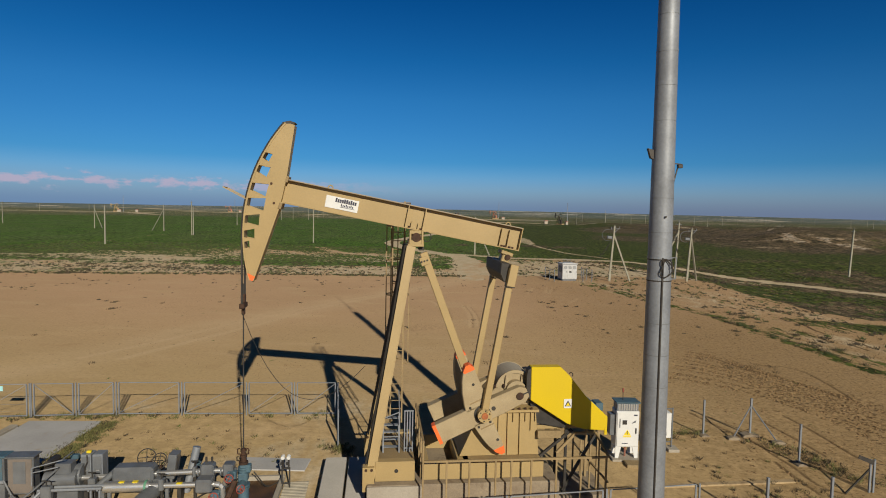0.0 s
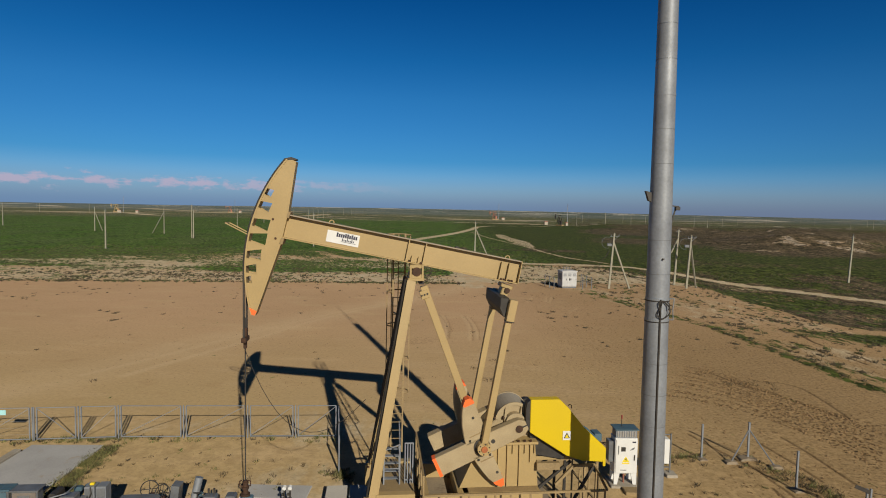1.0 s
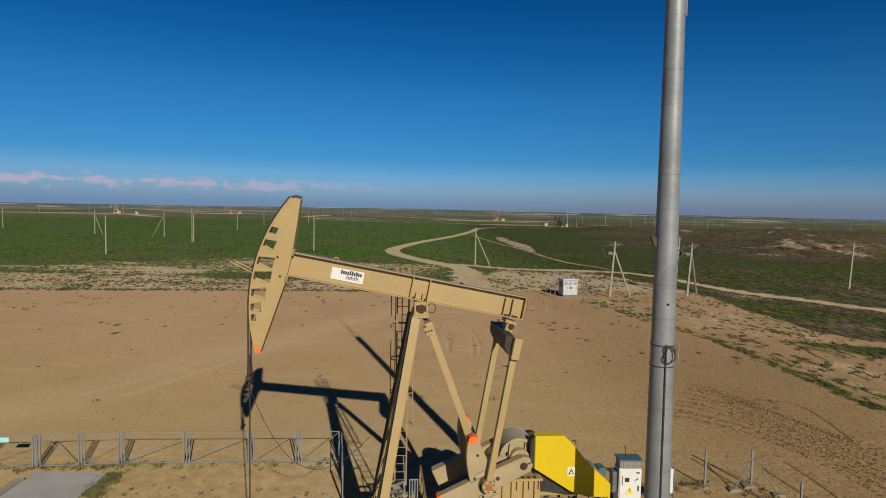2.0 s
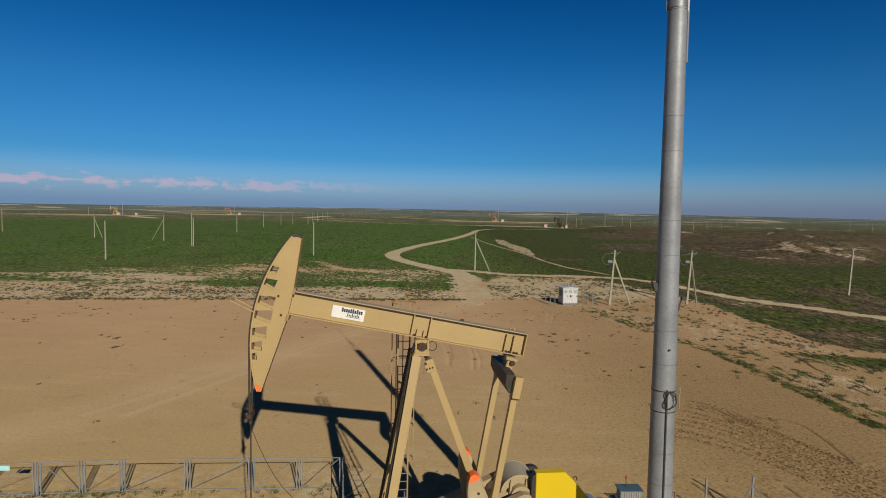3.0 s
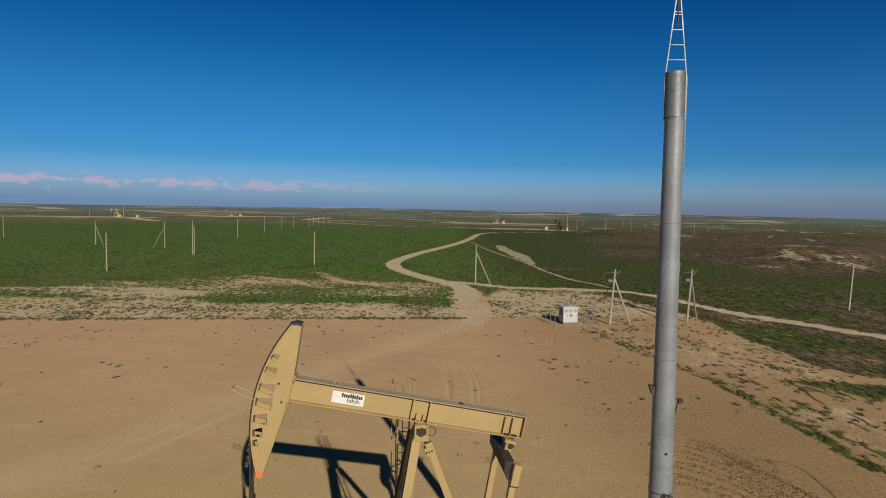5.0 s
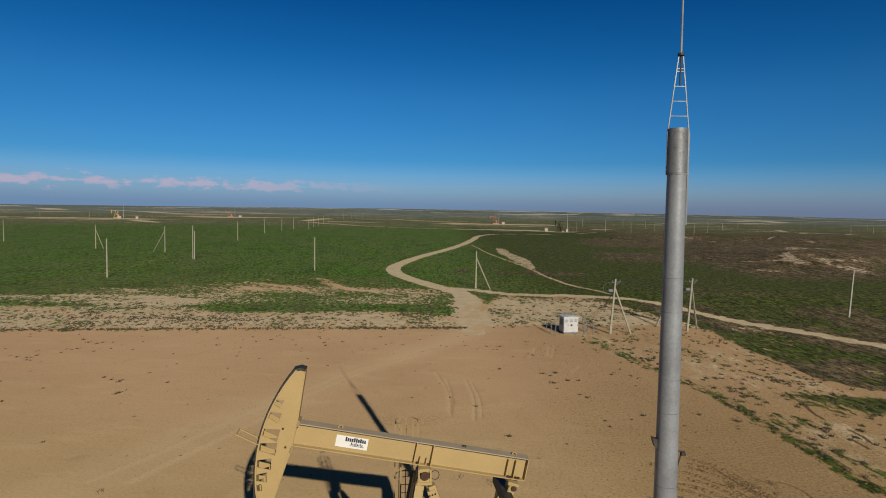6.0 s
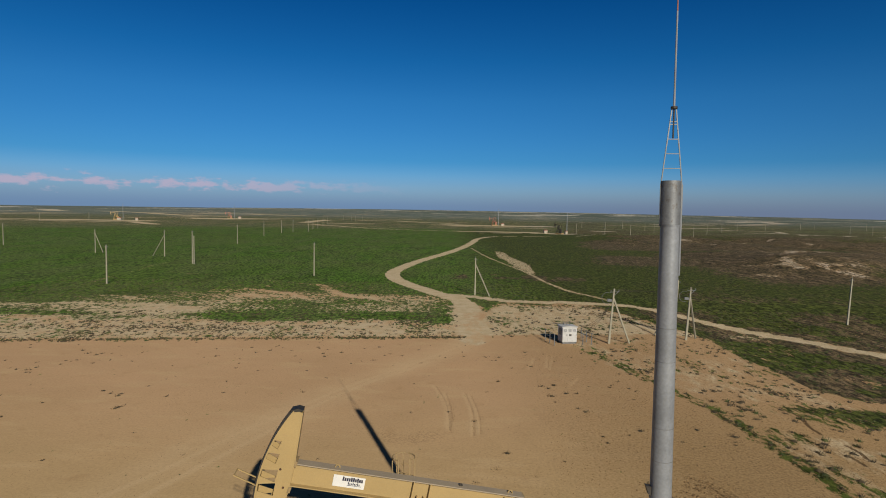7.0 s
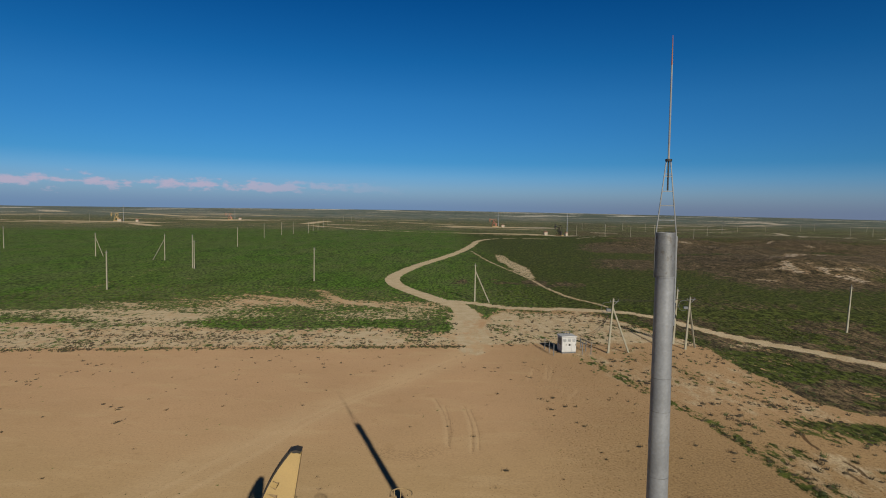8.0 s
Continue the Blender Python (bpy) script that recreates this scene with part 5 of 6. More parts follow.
add_bar(bm, (0.27, 0, 10.82), (0.48, 0, 10.80), 0.03)
add_box(bm, 0.38, 0.50, -0.06, 0.06, 10.70, 10.80, 0.01)
part("bracket", bm, BLACK, mast)
for z in (9.4,):
    part("eyelet", box(-0.02, 0.02, -0.36, -0.28, z, z + 0.04, 0), BLACK, mast)
part("side_pipe", rod((0.29, 0.02, 16.9), (0.29, 0.02, 19.3), 0.028, n=8), GALV, mast)
tagged(part("mast_footing", box(-0.8, 0.8, -0.8, 0.8, -0.2, 0.12, 0.02), CONCRETE), "square concrete footing under the mast", "footing").matrix_basis = pose(MX, MY, 0)


# ---- fence ----
def fence_run(pts, label, h=1.5, flip=(), wires=0, braces=True):
    """A run of welded panels between posts, one thing."""
    f = thing("fence", label, "fence", group="well fences")
    for x, y in pts:
        part("post", box(x - 0.024, x + 0.024, y - 0.024, y + 0.024, -0.2, h + 0.03, 0.004), FENCE_GREY, f)
    for k, ((ax, ay), (bx, by)) in enumerate(zip(pts, pts[1:])):
        a, b = Vector((ax, ay, 0)), Vector((bx, by, 0))
        d = (b - a).normalized()
        a, b = a + d * 0.12, b - d * 0.12
        up = lambda p, z: (p.x, p.y, z)
        part("top_rail", bar(up(a, h), up(b, h), 0.028), FENCE_GREY, f)
        part("bottom_rail", bar(up(a, 0.09), up(b, 0.09), 0.04), FENCE_GREY, f)
        for p in (a, b):
            part("upright", bar(up(p, 0.06), up(p, h), 0.046), FENCE_GREY, f)
        if braces:
            p, q = (b, a) if k in flip else (a, b)
            part("brace", bar(up(p, 0.12), up(q, h - 0.03), 0.022), FENCE_GREY, f)
        for n in range(wires):
            z = 0.3 + n * (h - 0.3) / wires
            part("wire", rod(up(a, z), up(b, z), 0.004, n=4), FENCE_GREY, f)
    return f


fence_run([(-17.92, 25.85), (-16.1, 26.1), (-14.45, 26.35), (-11.6, 26.55), (-8.75, 26.75), (-6.6, 26.9), (-4.65, 27.05)], "grey welded steel fence along the back of the well", flip=(0,))
fence_run([(-4.65, 27.05), (-4.3, 25.2), (-3.95, 23.3)], "short grey steel side fence running towards the pump")
fence_run([(-22.9, 25.3), (-20.4, 25.55), (-17.98, 25.84)], "grey wire fence with a cyan plate beyond the gate", wires=4)
plate_ob = tagged(part("notice_plate", box(-0.3, 0.3, -0.01, 0.01, -0.11, 0.11, 0), CYAN), "pale cyan notice plate on the fence wires", "plate")
plate_ob.matrix_basis = pose(-19.3, 25.62, 1.33, 0, 0, 5)
fence_run([(-1.2, 16.0), (2.0, 16.55), (4.95, 17.1), (7.85, 17.6)], "grey steel fence in front of the pump", braces=False)
for x, y in ((11.43, 25.5), (13.93, 22.75), (10.1, 18.0), (12.15, 18.15)):
    lone = thing("fence_post", "single grey steel fence post in a rough concrete footing", "post", pose(x, y, 0, 0, 0, 8), "lone fence posts")
    part("shaft", box(-0.036, 0.036, -0.036, 0.036, 0.0, 1.55, 0.006), FENCE_GREY, lone)
    part("cap", box(-0.042, 0.042, -0.042, 0.042, 1.55, 1.57, 0.004), FENCE_GREY, lone)
    part("footing", plate([(-0.24, -0.1), (0.22, -0.1), (0.19, 0.07), (-0.08, 0.10), (-0.2, 0.05)], -0.26, 0.16, 0.02), BLOCK_CONC, lone)
    for z in (0.45, 0.95, 1.42):
        part("wire_lug", box(0.036, 0.062, -0.012, 0.012, z, z + 0.035, 0), FENCE_GREY, lone)

# tripod stay post and the sign past it
tri = thing("braced_corner_post", "steel corner post with two raking braces on concrete feet", "post", pose(13.5, 25.6, 0))
part("upright", bar((0, 0, 0), (0, 0, 1.62), 0.07), FENCE_GREY, tri)
part("cap", box(-0.05, 0.05, -0.05, 0.05, 1.62, 1.65, 0.005), FENCE_GREY, tri)
for dx, dy in ((-0.98, -0.5), (0.72, -0.9)):
    part("brace", bar((0, 0, 1.34), (dx, dy, 0.05), 0.04), FENCE_GREY, tri)
    part("foot", plate([(dx - 0.26, -0.05), (dx + 0.3, -0.05), (dx + 0.24, 0.12), (dx - 0.05, 0.15), (dx - 0.22, 0.10)], dy - 0.15, dy + 0.15, 0.02), BLOCK_CONC, tri)
part("centre_foot", plate([(-0.45, -0.05), (0.4, -0.05), (0.3, 0.10), (-0.1, 0.14), (-0.36, 0.08)], -0.25, 0.2, 0.02), BLOCK_CONC, tri)
sp = thing("sign_post", "steel posts with a dark slanted sign plate and brace", "sign", pose(15.1, 20.5, 0))
for u in (-0.07, 0.06):
    part("upright", bar((u, 0, 0), (u, 0, 1.18), 0.06), FENCE_GREY, sp)
part("brace", bar((-0.08, 0, 0.85), (-0.95, -0.1, 0.0), 0.045), BLACK, sp)
part("plate", plate([(-0.56, 1.22), (-0.50, 1.34), (0.02, 1.14), (-0.02, 1.00)], -0.05, -0.03), BLACK, sp, "dark plate seen from behind")
for z in (0.35, 0.7, 1.05):
    part("wire", rod((0.06, 0, z), (3.2, -1.6, z - 0.1), 0.009, n=5), BLACK, sp)
edge = tagged(part("soil_edging", box(-2.55, 2.55, -0.16, 0.10, -0.1, 0.05, 0.03), material("sandy_concrete", (0.40, 0.295, 0.165), (0.32, 0.235, 0.13), 0.95, 0, 1.2, 20, 0.6, 0.2, stain=(0.22, 0.15, 0.08), stain_at=0.55)), "low concrete edging half buried in sandy soil", "edging")
edge.matrix_basis = pose(10.3, 20.92, 0, 0, 0, 7)


# ---- control cabinets ----
cab = thing("control_cabinet", "white steel control cabinet on legs with warning triangle", "cabinet", pose(7.28, 22.75, 0, 0, 0, 2) @ Matrix.Diagonal((0.98, 1, 0.855, 1)))
part("body", box(-0.45, 0.45, -0.02, 0.55, 0.62, 2.25, 0.012), WHITE, cab)
door = part("door", box(-0.42, 0.42, -0.05, -0.022, 0.66, 2.20, 0.008), WHITE, cab)
part("handle", box(0.30, 0.34, -0.085, -0.05, 1.25, 1.5, 0.005), BLACK, door)
part("meter_window", box(-0.22, -0.04, -0.056, -0.05, 1.66, 1.86, 0), BLACK, door)
part("vent_slot", box(-0.34, -0.30, -0.056, -0.05, 1.52, 1.92, 0), GREY_STEEL, door)
part("name_badge", box(0.22, 0.36, -0.056, -0.05, 2.06, 2.12, 0), INK, door)
part("logo_mark", plate([(0.14, 1.70), (0.30, 1.76), (0.32, 1.86), (0.22, 1.80)], -0.056, -0.05), GREY_STEEL, door)
wt = part("warning_triangle", plate([(-0.17, 1.16), (0.13, 1.16), (-0.02, 1.43)], -0.058, -0.05), SIGN_YELLOW, door, "yellow warning triangle")
part("bolt_mark", plate([(-0.02, 1.36), (-0.05, 1.27), (-0.015, 1.27), (-0.03, 1.19), (0.02, 1.295), (-0.015, 1.295), (0.005, 1.36)], -0.064, -0.058), INK, wt)
part("warning_strip", box(-0.17, 0.13, -0.056, -0.05, 1.08, 1.13, 0), SIGN_YELLOW, door)
part("caption", box(-0.22, 0.02, -0.056, -0.05, 0.78, 0.81, 0), INK, door)
for x0, x1 in ((-0.45, -0.22), (0.22, 0.45)):
    part("leg", plate([(x0, 0.62), (x1, 0.62), (x1 - (0.1 if x0 < 0 else 0), 0.08), (x0 + (0 if x0 < 0 else 0.1), 0.08)], 0.0, 0.06), WHITE, cab)
    part("rear_leg", plate([(x0, 0.62), (x1, 0.62), (x1, 0.08), (x0, 0.08)], 0.47, 0.53), WHITE, cab)
part("conduit", rod((0.0, 0.2, 0.05), (0.0, 0.2, 0.62), 0.04, n=8), LATTICE_RED, cab)
part("side_box", box(-0.66, -0.46, 0.1, 0.5, 1.1, 2.05, 0.01), GREY_STEEL, cab)
part("roof_louvre_box", box(-0.42, 0.42, 0.02, 0.5, 2.25, 2.62, 0.01), GALV, cab)
for k in range(8):
    part("louvre", box(-0.36 + 0.095 * k, -0.31 + 0.095 * k, 0.0, 0.02, 2.29, 2.56, 0), ALU, cab)
part("roof", box(-0.48, 0.48, -0.06, 0.58, 2.62, 2.67, 0.01), BLUE_STEEL, cab)
part("antenna_pole", rod((-0.12, 0.3, 2.67), (-0.12, 0.3, 3.05), 0.014, n=6), BLACK, cab)
part("beacon", box(-0.15, -0.09, 0.27, 0.33, 3.02, 3.2, 0.01), RED_STEEL, cab)
tagged(part("cabinet_step", box(7.1, 8.0, 22.0, 22.5, -0.1, 0.12, 0.02), TAN_DUSTY), "low tan steel step in front of the cabinet", "step")
tagged(part("cabinet_footing", box(6.7, 8.0, 22.55, 23.5, -0.1, 0.085, 0.02), CONCRETE), "concrete footing under the white cabinet", "footing")
side = thing("meter_box", "white steel meter box on a grey frame with two legs", "box", pose(9.1, 23.6, 0, 0, 0, 2))
part("body", box(-0.30, 0.16, -0.1, 0.3, 0.62, 1.62, 0.012), WHITE, side)
for x in (-0.36, 0.32):
    part("post", bar((x, 0.2, 0.0), (x, 0.2, 1.75), 0.05), GREY_STEEL, side)
for z in (0.35, 0.55, 1.7):
    part("rail", bar((-0.36, 0.22, z), (0.32, 0.22, z), 0.04), GREY_STEEL, side)
part("foot", box(0.1, 0.55, -0.1, 0.4, -0.1, 0.14, 0.02), CONCRETE, side)


# ---- wellhead and flow lines ----
ramp = tagged(part("concrete_ramp", box(-1.5, 1.55, -4.6, 1.15, -0.1, 0.06, 0.02), GREY_CONC), "broad pale concrete slab inside the fence", "slab")
ramp.matrix_basis = pose(-16.1, 24.25, 0, 0, 0, 3)
kerb = tagged(part("kerb_beam", box(-0.15, 0.15, -2.2, 0.2, -0.1, 0.16, 0.02), CONCRETE), "low concrete kerb beam beside the slab", "kerb")
kerb.matrix_basis = pose(-17.75, 24.4, 0, 0, 0, 3)
tagged(part("cellar_slab", box(-7.2, -4.75, 21.1, 22.15, -0.1, 0.05, 0.02), GREY_CONC), "pale concrete slab behind the wellhead", "slab").matrix_basis = pose(0, 0, 0)
cellar = thing("well_cellar", "shallow concrete cellar full of oily brown soil", "cellar", PUMP)
for x0, x1, y0, y1 in ((-6.3, -4.3, 1.25, 1.4), (-6.3, -4.3, -1.4, -1.25), (-6.3, -6.15, -1.25, 1.25), (-4.45, -4.3, -1.25, 1.25)):
    part("curb", box(x0, x1, y0, y1, -0.1, 0.2, 0.02), CONCRETE, cellar)
part("oily_fill", box(-6.15, -4.45, -1.25, 1.25, -0.1, 0.06, 0), OIL_DIRT, cellar)
grate = thing("ribbed_grating", "pale ribbed steel grating stained with rust", "grating", PUMP)
for k in range(22):
    part("slat", box(-4.25, -3.45, -1.2 + 0.105 * k, -1.135 + 0.105 * k, 0.02, 0.075, 0), STRAW, grate)
for u in (-4.2, -3.85, -3.5):
    part("bearer", box(u - 0.03, u + 0.03, -1.25, 1.2, -0.02, 0.02, 0), GREY_STEEL, grate)

well = thing("wellhead", "blue painted wellhead with red handwheels and stuffing box", "wellhead", PUMP)
W = -5.40
part("casing_head", rod((W, 0, 0.0), (W, 0, 0.42), 0.17, n=20), BLUE_STEEL, well, "", True)
for z in (0.42, 0.50, 0.98, 1.06):
    part("flange", rod((W, 0, z), (W, 0, z + 0.06), 0.20 if z < 0.9 else 0.17, n=20), BLUE_STEEL, well, "", True)
part("spool", rod((W, 0, 0.5), (W, 0, 1.0), 0.12, n=20), BLUE_STEEL, well, "", True)
part("tee_block", box(W - 0.15, W + 0.15, -0.15, 0.15, 0.66, 0.94, 0.03), BLUE_STEEL, well)
part("wing_block", box(W - 0.50, W - 0.22, -0.12, 0.12, 0.74, 1.00, 0.03), BLUE_STEEL, well)
part("top_block", box(W - 0.10, W + 0.24, -0.12, 0.12, 0.95, 1.20, 0.03), BLUE_STEEL, well)
part("stuffing_box", rod((W, 0, 1.12), (W, 0, 1.72), 0.10, 0.07, 14), RUST, well, "dark rusty stuffing box", True)
for z, r in ((1.22, 0.15), (1.45, 0.12), (1.62, 0.10)):
    part("gland", rod((W, 0, z), (W, 0, z + 0.07), r, n=12), RUST, well, "", True)
for s in (-1, 1):
    part("gland_bolt", tube([(W, 0, 1.52), (W + 0.17 * s, -0.05, 1.56), (W + 0.17 * s, -0.05, 1.72), (W + 0.10 * s, -0.05, 1.74)], 0.02, 6), RUST, well)


def handwheel(parent, c, r, mat, tilt):
    bm = bmesh.new()
    n = 20
    pts = [Vector((r * math.cos(2 * math.pi * k / n), r * math.sin(2 * math.pi * k / n), 0)) for k in range(n + 1)]
    add_tube(bm, pts, 0.018, 6)
    for k in range(4):
        a = k * math.pi / 2
        add_rod(bm, (0, 0, 0), (r * math.cos(a), r * math.sin(a), 0), 0.012, n=5)
    add_rod(bm, (0, 0, -0.16), (0, 0, 0.03), 0.022, n=8)
    bmesh.ops.transform(bm, matrix=pose(*c, *tilt), verts=bm.verts[:])
    return part("handwheel", bm, mat, parent)


handwheel(well, (W - 0.36, -0.42, 0.92), 0.13, RED_STEEL, (40, 25, 0))
handwheel(well, (W + 0.02, -0.52, 0.62), 0.13, RED_STEEL, (45, -20, 0))
handwheel(well, (W - 0.75, -0.75, 0.48), 0.14, RED_STEEL, (60, 10, 0))
part("valve_body", rod((W - 0.36, -0.36, 0.88), (W - 0.36, -0.1, 0.9), 0.1, n=12), BLUE_STEEL, well)
part("lower_valve", rod((W, -0.44, 0.62), (W, -0.1, 0.64), 0.12, n=12), BLUE_STEEL, well)
part("drain_valve", box(W - 0.86, W - 0.6, -0.7, -0.45, 0.2, 0.6, 0.03), BLUE_STEEL, well)
part("mud_line", tube([(W - 0.15, -0.55, 0.9), (W - 0.3, -0.8, 0.5), (W - 0.55, -1.0, 0.08)], 0.09, 8), RUST, well, "mud-caked pipe stub")

line = thing("flow_line", "silver clad flow line with grey insulated valve boxes", "pipeline", PUMP)
part("near_pipe", rod((-9.4, 0.15, 0.86), (-5.9, 0.15, 0.96), 0.085, n=16), ALU, line, "silver clad pipe", True)
part("far_pipe", rod((-10.6, 0.15, 0.82), (-9.0, 0.15, 0.86), 0.085, n=16), ALU, line, "", True)
part("insulated_box", box(-9.40, -8.15, -0.12, 0.42, 0.64, 1.2, 0.08), GREY_STEEL, line, "grey insulating jacket with rounded edges")
part("valve_jacket", box(-6.75, -6.32, -0.05, 0.35, 0.72, 1.2, 0.06), GREY_STEEL, line)
part("end_jacket", box(-6.05, -5.72, -0.05, 0.35, 0.80, 1.20, 0.04), GREY_STEEL, line)
for u in (-8.08, -6.85, -6.15, -9.46, -5.70):
    part("flange", rod((u, 0.15, 0.9), (u + 0.05, 0.15, 0.9), 0.13, n=16), GREY_STEEL, line, "", True)
for u in (-10.2, -7.4):
    part("support", box(u - 0.06, u + 0.06, 0.0, 0.3, 0.0, 0.80, 0.01), BLACK, line)
for u in (-6.62, -6.44):
    part("jacket_stud", rod((u, 0.25, 1.2), (u, 0.25, 1.36), 0.035, n=8), BLACK, line)

low = thing("return_line", "silver pipe with a short grey jacket and elbow", "pipeline", PUMP)
part("pipe", rod((-9.6, -0.45, 0.78), (-6.15, -0.45, 0.78), 0.085, n=16), ALU, low, "", True)
part("jacket", rod((-9.45, -0.45, 0.78), (-8.1, -0.45, 0.78), 0.17, n=20), ALU, low, "thick clad pipe jacket", True)
part("green_strap", rod((-8.25, -0.45, 0.78), (-8.18, -0.45, 0.78), 0.18, n=20), material("green_band", (0.10, 0.28, 0.18), None, 0.6), low)
part("box_jacket", box(-6.72, -6.22, -0.68, -0.22, 0.58, 1.0, 0.05), GREY_STEEL, low)
part("elbow", tube([(-6.15, -0.45, 0.78), (-6.02, -0.45, 0.76), (-5.94, -0.46, 0.66), (-5.92, -0.48, 0.3)], 0.085, 12), ALU, low)
for u in (-9.0, -8.6, -7.3):
    part("yellow_tag", box(u, u + 0.16, -0.56, -0.44, 0.85 if u > -8 else 0.94, 0.875 if u > -8 else 0.965, 0.005), SIGN_YELLOW, low)
for u in (-9.3, -7.6):
    part("support", box(u - 0.05, u + 0.05, -0.5, -0.4, 0.0, 0.68, 0.01), GREY_STEEL, low)

cross = thing("cross_pipe", "dark grey insulated pipe crossing towards the fence", "pipeline", PUMP)
part("pipe", rod((-7.95, -0.1, 0.62), (-8.35, -1.75, 0.5), 0.23, n=20), GREY_STEEL, cross, "", True)
part("collar", rod((-7.93, 0.0, 0.63), (-7.98, -0.2, 0.62), 0.26, n=20), GREY_STEEL, cross, "", True)
part("foot", box(-8.35, -8.05, -1.1, -0.9, 0.0, 0.42, 0.02), CONCRETE, cross)

vent = thing("vent_stub", "leaning silver pipe stub wound with blue hose", "pipe", PUMP)
part("pipe", rod((-7.40, 0.72, 0.0), (-7.12, 0.98, 1.42), 0.13, n=18), GALV, vent, "", True)
part("blue_hose", tube([(-7.08, 0.55, 1.05), (-6.95, 0.6, 1.08), (-6.9, 0.7, 1.0), (-7.05, 0.58, 0.96), (-6.9, 0.7, 0.9)], 0.02, 6), BLUE_STEEL, vent)
stub = thing("gauge_cabinet", "narrow grey steel instrument box leaning on a stand", "box", PUMP @ pose(-7.9, 0.7, 0, 0, 7, 0) @ pose(7.9, -0.7, 0))
part("body", box(-8.05, -7.78, 0.5, 0.95, 0.55, 1.35, 0.015), GREY_STEEL, stub)
part("stand", box(-7.97, -7.87, 0.65, 0.8, 0.0, 0.55, 0.01), GREY_STEEL, stub)
valves = thing("rusty_gate_valve", "rusty gate valve with two large spoked handwheels", "valve", PUMP)
part("body", rod((-8.5, 0.55, 0.0), (-8.5, 0.55, 1.1), 0.12, n=14), RUST, valves, "", True)
part("cross_body", rod((-8.7, 0.55, 0.95), (-8.1, 0.55, 0.9), 0.10, n=14), RUST, valves, "", True)
handwheel(valves, (-8.52, 0.42, 1.32), 0.27, BLACK, (75, 0, 10))
handwheel(valves, (-8.12, 0.42, 1.20), 0.24, BLACK, (70, 0, -8))

big = thing("equipment_cabinet", "large weathered grey steel cabinet with a recessed panel", "cabinet", PUMP)
part("body", box(-12.30, -11.55, -0.3, 0.05, 0.55, 1.70, 0.02), GREY_STEEL, big)
part("door", box(-12.27, -11.58, -0.325, -0.302, 0.60, 1.66, 0.01), material("brown_grey_panel", (0.175, 0.15, 0.13), (0.14, 0.12, 0.105), 0.6, 0.1, 2, 30, 0.4), big, "brownish grey door panel")
part("door_relief", box(-12.12, -11.76, -0.335, -0.325, 0.90, 1.58, 0.004), GREY_STEEL, big)
part("roof", box(-12.34, -11.50, -0.36, 0.12, 1.70, 1.74, 0.01), GREY_STEEL, big, "grey roof sheet")
for x0 in (-12.26, -11.66):
    part("leg", box(x0, x0 + 0.08, -0.25, -0.17, 0, 0.72, 0), GREY_STEEL, big)
    part("rear_leg", box(x0, x0 + 0.08, -0.05, 0.03, 0, 0.72, 0), GREY_STEEL, big)
part("plinth", box(-12.36, -11.48, -0.34, 0.10, 0.0, 0.42, 0.02), BLOCK_CONC, big)
left = thing("junction_box", "blue grey steel junction box with pale conduit", "box", PUMP)
part("body", box(-13.3, -12.5, -0.1, 0.3, 0.25, 1.62, 0.02), GREY_STEEL, left)
part("door", box(-12.92, -12.55, -0.125, -0.1, 0.85, 1.6, 0.008), BLUE_STEEL, left, "faded blue door")
part("pale_pipe", rod((-13.05, -0.2, 0.7), (-13.05, -0.2, 1.6), 0.05, n=10), ALU, left)
part("roof", box(-13.35, -12.45, -0.15, 0.35, 1.62, 1.68, 0.02), BLUE_STEEL, left)
part("conduit", rod((-13.2, -0.18, 0.85), (-12.4, -0.18, 0.9), 0.06, n=10), GALV, left)
for x0 in (-13.25, -12.65):
    part("leg", box(x0, x0 + 0.08, 0.1, 0.2, 0, 0.75, 0), GREY_STEEL, left)

motor = thing("pump_motor", "dark electric pump set with grey body and wire guard", "pump", PUMP)
part("dark_body", box(-11.50, -11.25, 0.1, 0.75, 0.25, 1.38, 0.06), BLACK, motor)
part("drum", rod((-11.35, 0.0, 0.86), (-10.40, 0.0, 0.9), 0.26, n=24), GREY_STEEL, motor, "", True)
part("terminal_box", box(-11.02, -10.55, -0.18, 0.22, 1.08, 1.42, 0.03), GREY_STEEL, motor)
part("dome", rod((-10.55, 0.25, 0.9), (-10.35, 0.25, 0.9), 0.34, n=24), GREY_STEEL, motor, "", True)
part("wire_guard", tube([(-11.5, -0.5, 0.9), (-11.5, -0.5, 1.45), (-10.7, -0.35, 1.62), (-10.7, 0.3, 1.62)], 0.018, 6), GALV, motor)
part("wire_guard_low", tube([(-11.5, -0.5, 1.3), (-10.8, -0.4, 1.42)], 0.018, 6), GALV, motor)
part("plinth", box(-11.5, -10.3, -0.3, 0.5, 0.0, 0.62, 0.02), GREY_STEEL, motor)
part("blue_valve", box(-10.85, -10.6, 0.4, 0.6, 1.3, 1.45, 0.03), BLUE_STEEL, motor)

twin = thing("twin_cabinet", "pair of pale grey steel switch cabinets with yellow caps", "cabinet", PUMP)
for x0 in (-10.48, -10.13):
    body = part("body", box(x0, x0 + 0.31, 0.3, 0.7, 0.35, 1.5, 0.015), GALV, twin)
    part("door", box(x0 + 0.03, x0 + 0.28, 0.285, 0.30, 0.42, 1.44, 0.005), GREY_STEEL, body)
    part("handle", box(x0 + 0.12, x0 + 0.22, 0.26, 0.285, 0.98, 1.01, 0), ALU, body)
part("base", box(-10.5, -9.8, 0.32, 0.68, 0.0, 0.35, 0.01), GREY_STEEL, twin)
